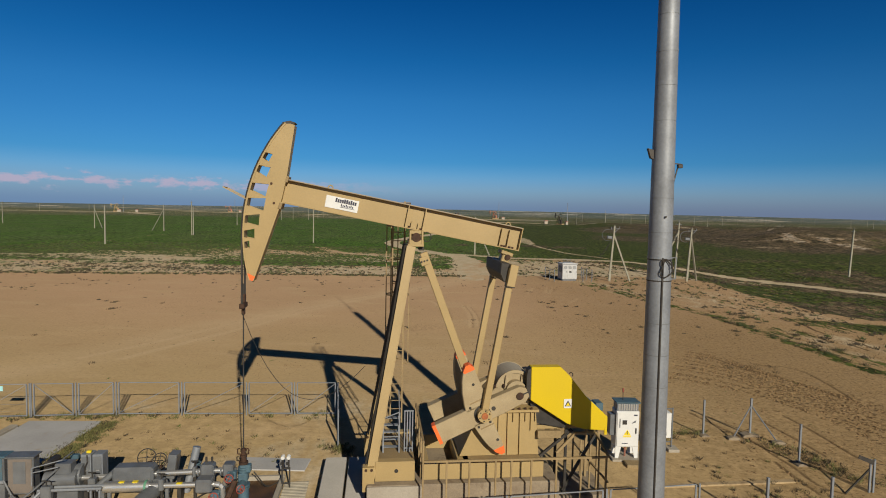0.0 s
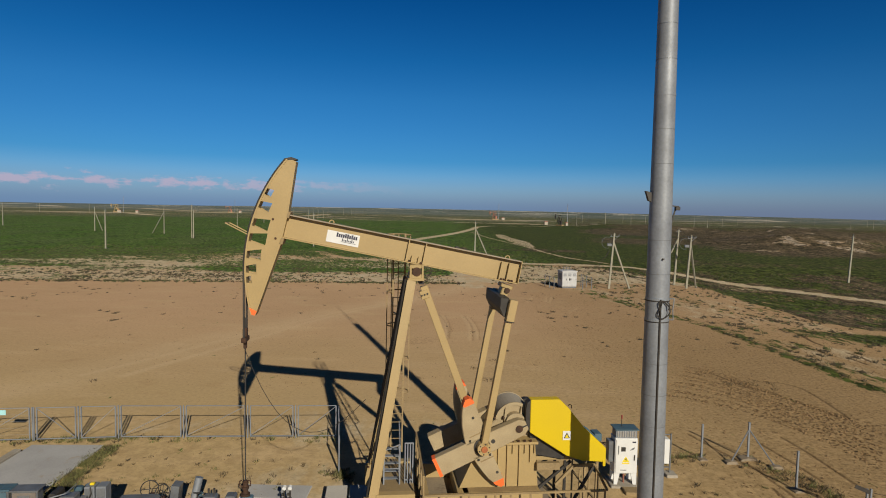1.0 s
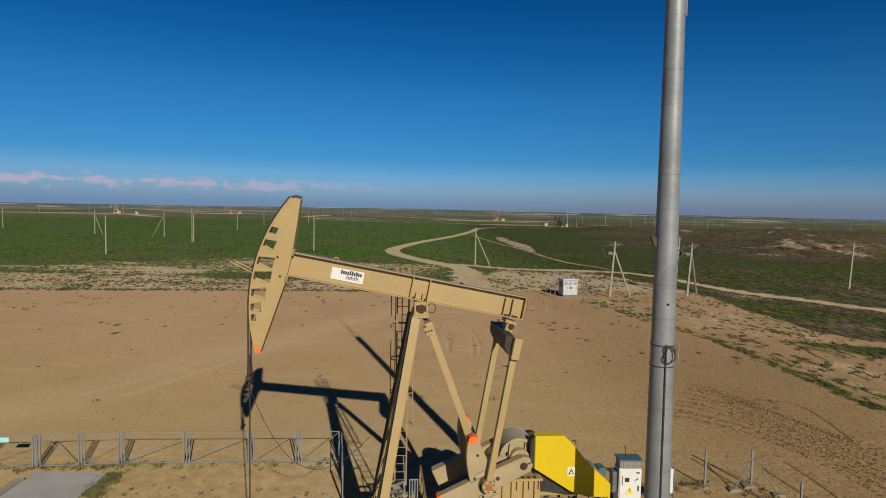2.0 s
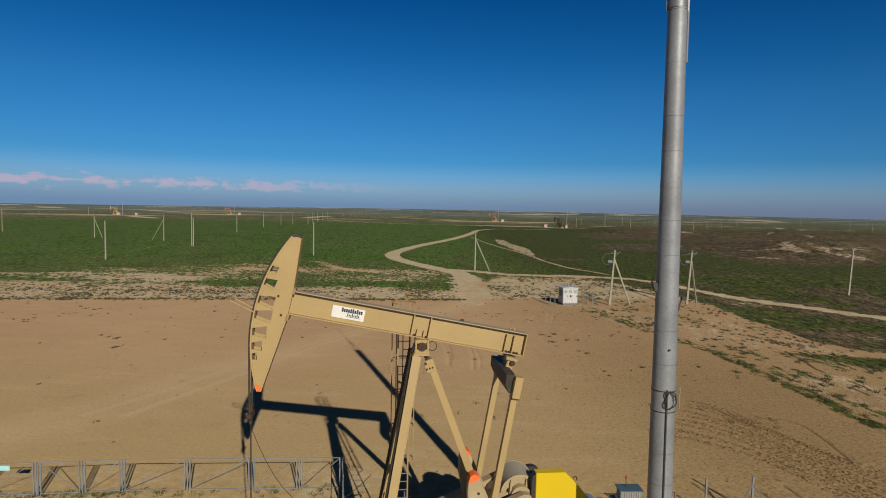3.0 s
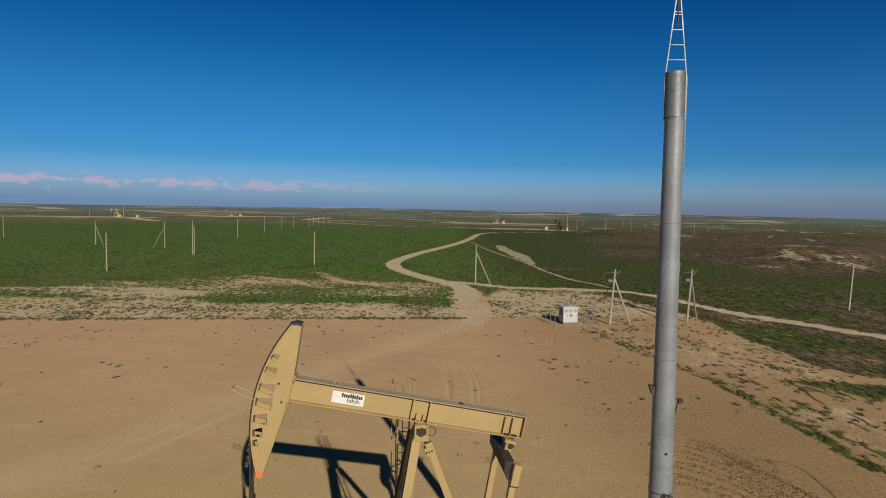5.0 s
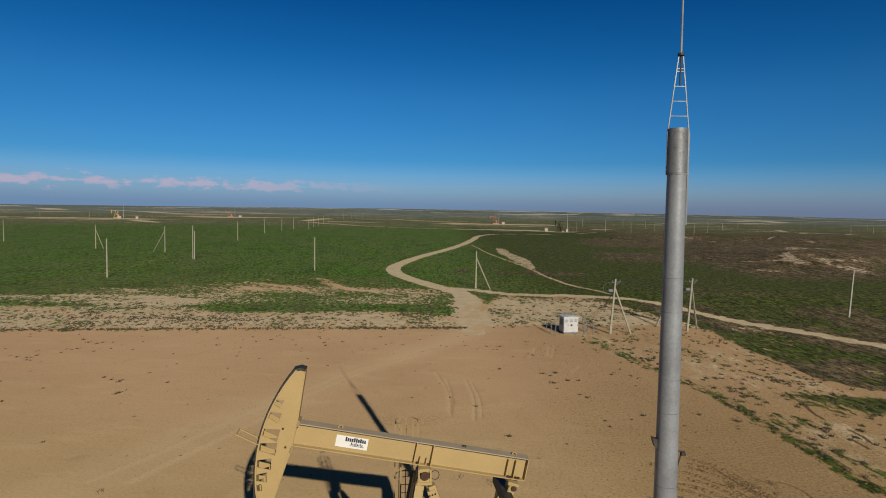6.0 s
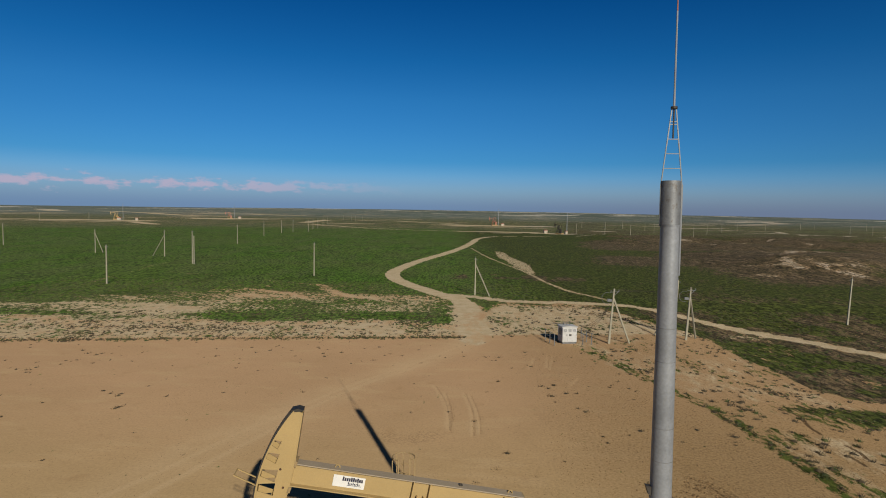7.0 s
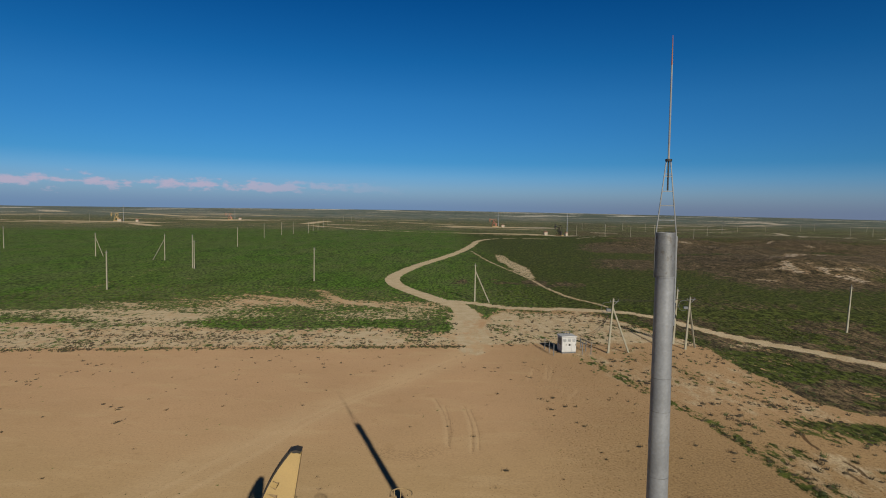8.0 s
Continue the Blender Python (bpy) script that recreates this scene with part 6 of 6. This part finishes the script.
part("yellow_cap", box(-10.36, -10.22, 0.4, 0.52, 1.5, 1.58, 0.02), SIGN_YELLOW, twin)
part("cable", tube([(-10.28, 0.28, 1.5), (-10.25, 0.25, 1.3), (-10.33, 0.26, 1.1), (-10.33, 0.27, 0.8)], 0.022, 6), BLACK, twin)
rack = thing("pipe_rack", "low galvanised tube rack carrying the pipes", "rack", PUMP)
for v in (-0.55, -0.75):
    part("beam", rod((-11.2, v, 0.86), (-9.4, v, 0.88), 0.045, n=10), GALV, rack)
for u in (-11.1, -9.75, -9.5):
    part("leg", rod((u, -0.65, 0.0), (u, -0.65, 0.84), 0.035, n=8), GALV, rack)
    part("cross_bar", rod((u, -0.8, 0.84), (u, -0.5, 0.84), 0.03, n=8), GALV, rack)
part("slant_leg", rod((-11.1, -0.75, 0.85), (-11.9, -1.5, 0.0), 0.04, n=8), GALV, rack)
small = thing("dark_junction", "black cable box with a yellow cap", "box", PUMP)
part("body", box(-9.75, -9.40, 0.85, 1.25, 0.0, 0.75, 0.03), BLACK, small)
part("yellow_cap", box(-9.45, -9.33, 0.78, 0.86, 0.72, 0.84, 0.02), SIGN_YELLOW, small)
bent = thing("angled_pipe", "short grey pipe angled up from the rack", "pipe", PUMP)
part("pipe", rod((-9.75, -0.3, 0.7), (-9.35, 0.25, 1.02), 0.1, n=14), GREY_STEEL, bent, "", True)

def hose(pts, r, mat, label):
    h = thing("hose", label, "hose", PUMP, "hoses and cables on the ground")
    part("run", tube([Vector(p) for p in rounded3(pts)], r, 6), mat, h)


def rounded3(pts):
    for _ in range(2):
        out = [pts[0]]
        for a, b in zip(pts, pts[1:]):
            out += [tuple(p * 0.75 + q * 0.25 for p, q in zip(a, b)), tuple(p * 0.25 + q * 0.75 for p, q in zip(a, b))]
        pts = out + [pts[-1]]
    return pts


hose([(-11.5, -0.6, 0.05), (-10.6, -0.9, 0.03), (-9.8, -0.5, 0.03), (-9.2, -0.9, 0.04), (-8.5, -0.6, 0.3)], 0.035, BLACK, "black rubber hose lying under the pipes")
hose([(-10.2, 0.3, 0.6), (-9.9, 0.1, 0.5), (-9.7, 0.3, 0.9), (-9.6, 0.5, 0.4), (-9.5, 0.9, 0.5)], 0.028, BLACK, "black cable looped between the switch cabinets")
hose([(-12.4, -0.3, 1.0), (-11.9, -0.6, 0.4), (-11.3, -0.5, 0.9), (-10.9, -0.2, 1.3)], 0.03, GREY_STEEL, "grey armoured cable sagging past the cabinet")
hose([(-10.9, 0.8, 0.9), (-10.7, 1.0, 1.35), (-10.35, 0.75, 1.3), (-10.3, 0.6, 0.9)], 0.03, BLUE_STEEL, "faded blue hose over the pump set")
hose([(-7.6, -0.3, 0.06), (-7.0, -0.1, 0.06), (-6.5, 0.3, 0.25), (-6.2, 0.6, 0.06), (-5.7, 0.5, 0.5)], 0.03, BLACK, "black hose leading to the wellhead")
hose([(-5.1, 0.1, 0.9), (-4.9, 0.0, 0.7), (-4.75, 0.3, 0.25), (-4.4, 0.6, 0.3)], 0.02, BLACK, "thin black gauge line from the wellhead")
for u, v, w, d, z0, z1 in ((-7.75, -0.5, 0.16, 0.2, 0.66, 1.02), (-9.9, -0.2, 0.22, 0.22, 0.55, 0.98), (-6.95, 0.15, 0.10, 0.26, 0.78, 1.12), (-10.95, -0.75, 0.3, 0.2, 0.6, 1.0)):
    vb = thing("valve", "dark steel valve block set in the pipes", "valve", PUMP, "line valves")
    part("body", box(u - w / 2, u + w / 2, v - d / 2, v + d / 2, z0, z1, 0.03), GREY_STEEL, vb)
    part("stem", rod((u, v, z1), (u, v, z1 + 0.16), 0.022, n=8), BLACK, vb)
    part("lever", bar((u - 0.12, v, z1 + 0.16), (u + 0.12, v - 0.03, z1 + 0.17), 0.03), BLACK, vb)
    part("pipe_leg", rod((u, v, 0.0), (u, v, z0), 0.05, n=8), BLACK, vb)

gauge = thing("gauge_stand", "small frame stand with two white round gauges", "gauge", PUMP)
for u in (-4.30, -4.05):
    part("post", bar((u, 0.70, 0.0), (u, 0.70, 0.72), 0.045), BLACK, gauge)
part("cross_bar", bar((-4.32, 0.70, 0.72), (-4.03, 0.70, 0.72), 0.05), BLACK, gauge)
part("low_bar", bar((-4.32, 0.70, 0.2), (-4.03, 0.70, 0.2), 0.04), BLACK, gauge)
for u in (-4.27, -4.08):
    part("riser", rod((u, 0.68, 0.72), (u, 0.68, 1.05), 0.03, n=8), BLACK, gauge)
    part("dial", rod((u, 0.62, 1.1), (u, 0.74, 1.12), 0.065, n=18), WHITE, gauge, "white gauge dial", True)
    part("valve_knob", box(u - 0.09, u - 0.02, 0.6, 0.68, 0.86, 0.94, 0.01), BLACK, gauge)


# ---- power poles ----
def power_pole(x, y, h, strut=None, lean=0.0, arms=0):
    z = float(ground_z(x, y))
    p = thing("power_pole", "slim pale concrete power pole" + (" with a raking strut" if strut else " standing in the grass"), "power pole", pose(x, y, z, 0, lean, 0), "power poles")
    part("shaft", plate([(-0.15, -0.3), (0.15, -0.3), (0.09, h), (-0.09, h)], -0.12, 0.12), POLE_CONC, p)
    if strut:
        part("strut", bar((0, 0, h * 0.84), (*strut, -0.2), 0.2), POLE_CONC, p)
    if arms:
        part("cross_arm", bar((-0.55, -0.1, h - 0.55), (0.75, -0.1, h - 0.35), 0.07), GREY_STEEL, p)
        part("arm_brace", bar((0.0, -0.1, h - 1.0), (0.6, -0.1, h - 0.4), 0.05), GREY_STEEL, p)
        part("switch_box", box(-0.9, -0.25, -0.3, 0.0, h - 1.9, h - 1.5, 0.03), GREY_STEEL, p)
        ring = [(-0.9 + 0.75 * math.cos(a), -0.1, h - 1.4 + 0.8 * math.sin(a)) for a in np.linspace(1.2, 5.2, 14)]
        part("jumper_loop", tube(ring, 0.03, 5), GREY_STEEL, p)
        for k in (-0.45, 0.1, 0.65):
            part("insulator", rod((k, -0.1, h - 0.46 + 0.15 * k), (k, -0.1, h - 0.16 + 0.15 * k), 0.045, n=8), GREY_STEEL, p)
    else:
        part("insulator", rod((0, 0, h), (0, 0, h + 0.35), 0.05, n=8), GREY_STEEL, p)
        part("cross_arm", bar((-0.42, 0, h - 0.25), (0.42, 0, h - 0.25), 0.06), GREY_STEEL, p)
    return p


power_pole(23.4, 83.8, 7.9, (3.2, 0.4), 3.6, 1)
power_pole(36.2, 88.3, 8.0, (2.4, 2.2), 3.0, 1)
power_pole(35.6, 91.5, 8.6, (-3.4, -1.0), 2.4)
power_pole(6.6, 129.9, 8.2, (3.2, -1.5))
power_pole(72.8, 106.6, 8.4, None, 2.4)
power_pole(-79.2, 137.7, 9.0)
power_pole(-35.9, 161.4, 9.0)
power_pole(-81.0, 188.8, 10.6)
power_pole(-80.2, 188.2, 9.0)
power_pole(-134.7, 226.8, 9.0, (2.6, 0.8))
power_pole(-102.1, 214.4, 9.4, (-5.2, 1.6))
power_pole(-194.4, 259.1, 9.5)
power_pole(-104.7, 297.0, 9.5)
power_pole(-118.1, 384.2, 9.5)
power_pole(-121.8, 438.4, 9.5)
# the line that runs on past the road, and those that cross the plain to the east
for x, y in ((-120, 465), (-111, 478), (-118, 526), (-121, 560), (-130, 627), (-140, 702), (-159, 918), (-149, 934), (-139, 913), (-130, 926),
             (213, 509), (270, 612), (307, 659), (359, 730), (413, 766), (482, 806), (530, 853), (435, 638), (460, 639), (586, 826), (113, 512), (117, 435), (172, 551), (214, 717), (222, 660), (167, 726), (209, 594),
             (-441, 641), (-427, 707), (-813, 1173)):
    power_pole(x, y, 9.0)
for k in range(3):                                   # slack cables between the kiosk and the poles
    sag = [(19.0 + (23.4 - 19.0) * t, 83.9 - 0.1 * t, (2.6 + (5.6 - 2.6) * t) - (1.0 + 0.3 * k) * 4 * t * (1 - t)) for t in np.linspace(0, 1, 9)]
    part("run", tube(sag, 0.022, 5), BLACK, tagged(new("slack_cable"), "slack black cable from the kiosk to the power pole", "cable", "slack cables"))

for k in (-0.45, 0.1, 0.65):                         # the line between the two strutted poles by the kiosk
    span = [(23.9 + k + 12.7 * t, 83.7 + 4.5 * t, 7.75 + 0.15 * k - 0.2 * t - 0.35 * 4 * t * (1 - t)) for t in np.linspace(0, 1, 9)]
    part("run", tube(span, 0.016, 5), BLACK, tagged(new("overhead_wire"), "thin dark overhead wire between two power poles", "wire", "overhead wires"))

kiosk = thing("transformer_kiosk", "white steel transformer kiosk on a low base", "kiosk", pose(17.5, 84.0, 0, 0, 0, 10) @ Matrix.Diagonal((0.93, 1, 1, 1)))
part("body", box(-1.15, 1.15, -0.9, 0.9, 0.25, 2.35, 0.03), KIOSK, kiosk)
part("roof", plate([(-1.27, 2.35), (1.27, 2.35), (1.22, 2.46), (0.0, 2.54), (-1.22, 2.46)], -1.02, 1.02), KIOSK, kiosk)
part("base", box(-1.1, 1.1, -0.85, 0.85, -0.1, 0.25, 0.02), GREY_STEEL, kiosk)
for x0 in (-1.08, -0.34, 0.40):
    door = part("door", box(x0, x0 + 0.68, -0.935, -0.9, 0.36, 2.24, 0.01), KIOSK, kiosk)
    for k in range(5):
        part("louvre", box(x0 + 0.10, x0 + 0.58, -0.955, -0.935, 1.72 + 0.085 * k, 1.76 + 0.085 * k, 0), GREY_STEEL, door)
    part("handle", box(x0 + 0.56, x0 + 0.61, -0.975, -0.935, 1.15, 1.40, 0.005), BLACK, door)
part("door_mark", box(-0.10, 0.16, -0.945, -0.935, 1.12, 1.42, 0), BLACK, kiosk)
part("side_vent", box(-1.19, -1.15, -0.5, 0.5, 1.2, 2.1, 0.01), GREY_STEEL, kiosk, "grey louvred side vent")
for k in range(3):
    part("roof_bushing", rod((-0.5 + 0.5 * k, 0.3, 2.46), (-0.5 + 0.5 * k, 0.3, 2.88), 0.055, n=8), GREY_STEEL, kiosk)
part("roof_frame", bar((-0.7, 0.3, 2.9), (0.7, 0.3, 2.9), 0.05), GREY_STEEL, kiosk)
kf = thing("kiosk_fence", "low dark wire fence round the kiosk", "fence", pose(17.5, 84.0, 0, 0, 0, 10))
ring = [(-2.6, -1.8), (2.9, -1.8), (2.9, 1.9), (-2.6, 1.9)]
for x, y in ring + [(-2.6, 0.0), (2.9, 0.0), (1.6, -1.8)]:
    part("post", bar((x, y, 0), (x, y, 1.7), 0.09), GREY_STEEL, kf)
for (ax, ay), (bx, by) in ((ring[1], ring[2]), (ring[3], ring[0])):
    for z in (0.9, 1.6):
        part("rail", bar((ax, ay, z), (bx, by, z), 0.05), GREY_STEEL, kf)


# ---- far pump jacks on the plain ----
def far_pump(x, y, s, turn, paint):
    z = float(ground_z(x, y))
    p = thing("far_pump_jack", "distant pump jack standing on a bare pad", "pump jack", pose(x, y, z, 0, 0, turn) @ Matrix.Diagonal((s, s, s, 1)), "far pump jacks")
    part("base", box(-2, 6, -1.5, 1.5, 0, 1.2, 0), TAN_DUSTY, p)
    for v in (-1.2, 1.2):
        part("front_leg", bar((0, v * 0.3, 8.3), (-1.4, v, 1.0), 0.4), paint, p)
        part("pitman", bar((3.0, v, 8.6), (2.2, v, 4.0), 0.3), paint, p)
        part("crank", bar((3.3, v, 3.7), (0.6, v, 4.7), 0.7, 0.4), paint, p)
    part("rear_leg", bar((0.2, 0, 8.2), (2.7, 0, 1.6), 0.4), paint, p)
    part("beam", bar((-4.5, 0, 8.6), (3.4, 0, 9.7), 0.8, 0.4), paint, p)
    part("head", plate([(-5.4, 8.0), (-5.0, 10.4), (-4.4, 10.6), (-4.3, 5.8), (-4.6, 5.8)], -0.3, 0.3), paint, p)
    part("gear_case", box(2.2, 4.2, -0.8, 0.8, 1.2, 4.6, 0), paint, p)
    part("mast", rod((8, 3, 0), (8, 3, 20), 0.35, 0.2, 8), GALV, p)
    return p


far_pump(-404, 722, 1.0, 8, TAN)
far_pump(102, 536, 1.0, -60, BLACK)
far_pump(62, 772, 1.1, 20, LATTICE_RED)
far_pump(-330, 900, 1.0, 15, LATTICE_RED)
for x, y, w in ((-395, 715, 4), (-372, 712, 3), (-315, 905, 4), (74, 770, 4), (108, 531, 2), (-1010, 1130, 8), (90, 534, 3)):
    hut = thing("far_hut", "small pale hut on a far well pad", "hut", pose(x, y, float(ground_z(x, y)), 0, 0, 10), "far huts")
    part("walls", box(-w / 2, w / 2, -1.5, 1.5, -0.2, 2.6, 0), CONCRETE, hut)
    part("roof", plate([(-w / 2 - 0.2, 2.6), (w / 2 + 0.2, 2.6), (w / 2 - 0.3, 3.2), (-w / 2 + 0.3, 3.2)], -1.7, 1.7), LATTICE_RED, hut)


# ---- tufts of steppe plants ----
def leaf_material(name, a, b):
    m = bpy.data.materials.new(name)
    m.use_nodes = True
    n, l = m.node_tree.nodes, m.node_tree.links
    g = n.new("ShaderNodeNewGeometry")
    mx = n.new("ShaderNodeMix")
    mx.data_type = "RGBA"
    mx.inputs[6].default_value, mx.inputs[7].default_value = (*a, 1), (*b, 1)
    l.new(g.outputs["Random Per Island"], mx.inputs[0])
    l.new(mx.outputs[2], n["Principled BSDF"].inputs["Base Color"])
    n["Principled BSDF"].inputs["Roughness"].default_value = 0.9
    return m


GREEN_TUFT = leaf_material("green_tuft", (0.030, 0.046, 0.012), (0.085, 0.095, 0.032))
DRY_TUFT = leaf_material("dry_tuft", (0.026, 0.021, 0.013), (0.085, 0.064, 0.035))


WEED = leaf_material("yellow_green_weed", (0.085, 0.10, 0.028), (0.20, 0.185, 0.07))


def tufts(name, label, places, mat, rng):
    """Every tuft is a ring of bent blades leaning out of one root; all of them one mesh."""
    verts, faces = [], []
    for x, y, size, tall in places:
        z = float(ground_z(x, y)) - 0.02
        dist = math.hypot(x, y)
        k = 8 if dist > 65 else 26
        if dist > 45:                        # a low cushion of stems under the blades
            i, a0 = len(verts), rng.rand() * 6.28
            for j in range(6):
                w = size * 0.42 * (0.6 + 0.7 * rng.rand())
                verts.append((x + w * math.cos(a0 + 1.047 * j), y + w * math.sin(a0 + 1.047 * j), z))
            verts.append((x, y, z + tall * 0.75))
            faces += [(i + j, i + (j + 1) % 6, i + 6) for j in range(6)]
        for _ in range(k):
            ox, oy = rng.randn() * size * 0.30, rng.randn() * size * 0.30
            a = math.atan2(oy, ox) + rng.randn() * 0.6
            h = tall * (0.4 + 0.8 * rng.rand())
            w = max(0.006, 0.0004 * dist - 0.002) * (0.6 + 0.8 * rng.rand())
            lean = h * (0.3 + 0.6 * rng.rand())
            bx, by = x + ox, y + oy
            tx, ty = bx + lean * math.cos(a), by + lean * math.sin(a)
            sx, sy = -math.sin(a + 0.7) * w, math.cos(a + 0.7) * w
            i = len(verts)
            verts += [(bx - sx, by - sy, z), (bx + sx, by + sy, z), (tx + sx * 0.4, ty + sy * 0.4, z + h), (tx - sx * 0.3, ty - sy * 0.3, z + h * 0.96)]
            faces.append((i, i + 1, i + 2, i + 3))
    me = bpy.data.meshes.new(name)
    me.from_pydata(verts, [], faces)
    me.materials.append(mat)
    return tagged(new(name, me), label, "plants", kind="stuff")


def scatter():
    rng = np.random.RandomState(7)
    green, dry, weed = [], [], []
    # the scrub strip, the bare land to the east and the first grass
    n = 110000
    xs, ys = rng.uniform(-95, 85, n), rng.uniform(30, 150, n)
    g, p, b = zones(xs, ys)
    cl = fbm(xs, ys, 4.0, 1)
    road = np.maximum(near_line(xs, ys, ROAD_MAIN, 2.2, 0.5), near_line(xs, ys, ROAD_EAST, 1.8, 0.5))
    road = np.maximum(road, near_line(xs, ys, [(4.4, 84), (4.9, 103), (4.4, 114)], 1.6, 1.4))
    keep = rng.rand(n)
    ditch = np.interp(ys, [30, 36, 42, 45.6, 52, 61.7, 70, 90], [31, 29, 27.4, 26.9, 26, 24.7, 20, 15])
    edge = 84 + 0.12 * (xs + 15)
    for i in range(n):
        x, y = xs[i], ys[i]
        if road[i] > 0.3 or abs(x) > 0.85 * y + 6:
            continue
        if y > edge[i] - 1 and y < 104 and x < 14:
            if keep[i] < 0.09 + 0.9 * max(0, cl[i] - 0.5) * 2 - 0.06 * (y < edge[i] + 1):
                (dry if rng.rand() < 0.6 else green).append((x, y, 0.25 + 0.75 * rng.rand() ** 2, 0.08 + 0.16 * rng.rand()))
        elif x > ditch[i] - 0.6 and y < 118:
            if g[i] > 0.5:
                if keep[i] < (0.45 if y < 64 and x < 34 else 0.16):
                    (dry if rng.rand() < 0.4 else green).append((x, y, 0.3 + 0.5 * rng.rand(), 0.08 + 0.14 * rng.rand()))
            elif keep[i] < 0.04 + 0.45 * max(0, cl[i] - 0.5) * 2:
                (dry if rng.rand() < 0.75 else green).append((x, y, 0.3 + 0.6 * rng.rand(), 0.10 + 0.2 * rng.rand()))
        elif y > 96 and x < 20 and g[i] > 0.3 and keep[i] < 0.30 - 0.003 * (y - 96):
            green.append((x, y, 0.4 + 0.5 * rng.rand(), 0.10 + 0.12 * rng.rand()))
    for _ in range(260):                      # single plants all over the pad
        x, y = rng.uniform(-60, 24), rng.uniform(34, 86)
        if rng.rand() < 0.25 + 0.75 * (y > 62):
            dry.append((x, y, 0.15 + 0.3 * rng.rand(), 0.05 + 0.09 * rng.rand()))
    for _ in range(420):                      # a dark thicket in the scrub strip
        dry.append((-40 + rng.randn() * 9, 89.5 + rng.randn() * 1.8, 0.25 + 0.5 * rng.rand(), 0.07 + 0.12 * rng.rand()))
    # a few low plants out on the pad, in loose groups
    for cx, cy, k, r in ((-32, 57.5, 5, 2.5), (-47, 64, 6, 3.5), (-43, 72, 9, 4), (11, 61.5, 6, 2.2), (19, 63, 3, 2), (12.5, 55, 2, 1.5), (-10, 70, 3, 5), (3, 38, 3, 4), (-26, 76, 6, 6), (20.5, 37.5, 8, 1.6), (-15, 77, 5, 4), (8, 72, 4, 5), (-29.9, 53.2, 2, 0.4), (4.5, 44, 2, 3), (-55, 60, 8, 6), (22, 50, 7, 5)):
        for _ in range(k):
            dry.append((cx + rng.randn() * r * 0.5, cy + rng.randn() * r * 0.5, 0.35 + 0.45 * rng.rand(), 0.08 + 0.10 * rng.rand()))
    # weeds along the fence, the slab and the foundation
    def along_line(pts, k, spread, big=1.0, dryness=0.3):
        for _ in range(k):
            j = rng.randint(len(pts) - 1)
            t = rng.rand()
            (ax, ay), (bx, by) = pts[j], pts[j + 1]
            item = (ax + (bx - ax) * t + rng.randn() * spread, ay + (by - ay) * t + rng.randn() * spread, (0.10 + 0.18 * rng.rand()) * big, (0.05 + 0.11 * rng.rand()) * big)
            (dry if rng.rand() < dryness else weed if item[1] < 30 else green).append(item)
    along_line([(-20, 25.6), (-14.4, 26.2), (-4.6, 26.9)], 130, 0.22)
    along_line([(-14.3, 25.4), (-14.1, 22.4), (-13.6, 20.6)], 320, 0.25, 1.1, 0.2)
    along_line([(-13.2, 22.6), (-9, 21.6), (-7, 22.6)], 55, 0.9, 0.8, 0.7)
    along_line([(-12, 24.5), (-6, 24.0)], 30, 0.9, 0.7, 0.5)
    along_line([(-4.2, 23.4), (-3.4, 22.9)], 50, 0.25)
    along_line([(9.6, 25.2), (11.5, 25.9)], 40, 0.3, 1.1, 0.4)
    along_line([(13.4, 25.2), (14.6, 23.2), (15.8, 21.3)], 90, 0.35, 1.2, 0.6)
    along_line([(9.5, 22.5), (12.5, 20.0)], 40, 0.8, 0.8, 0.7)
    along_line([(8.2, 19.2), (14, 20.3)], 60, 0.4, 0.9, 0.7)
    along_line([(-90, 75.2), (-50, 80.0), (-15, 84.2), (3, 86.3)], 700, 0.35, 1.8, 0.6)
    tufts("green_tufts", "low green steppe plants and weeds", green, GREEN_TUFT, rng)
    tufts("yellow_weeds", "yellow green weeds along the fence and slabs", weed, WEED, rng)
    tufts("dry_tufts", "dry brown steppe plants and weeds", dry, DRY_TUFT, rng)


scatter()
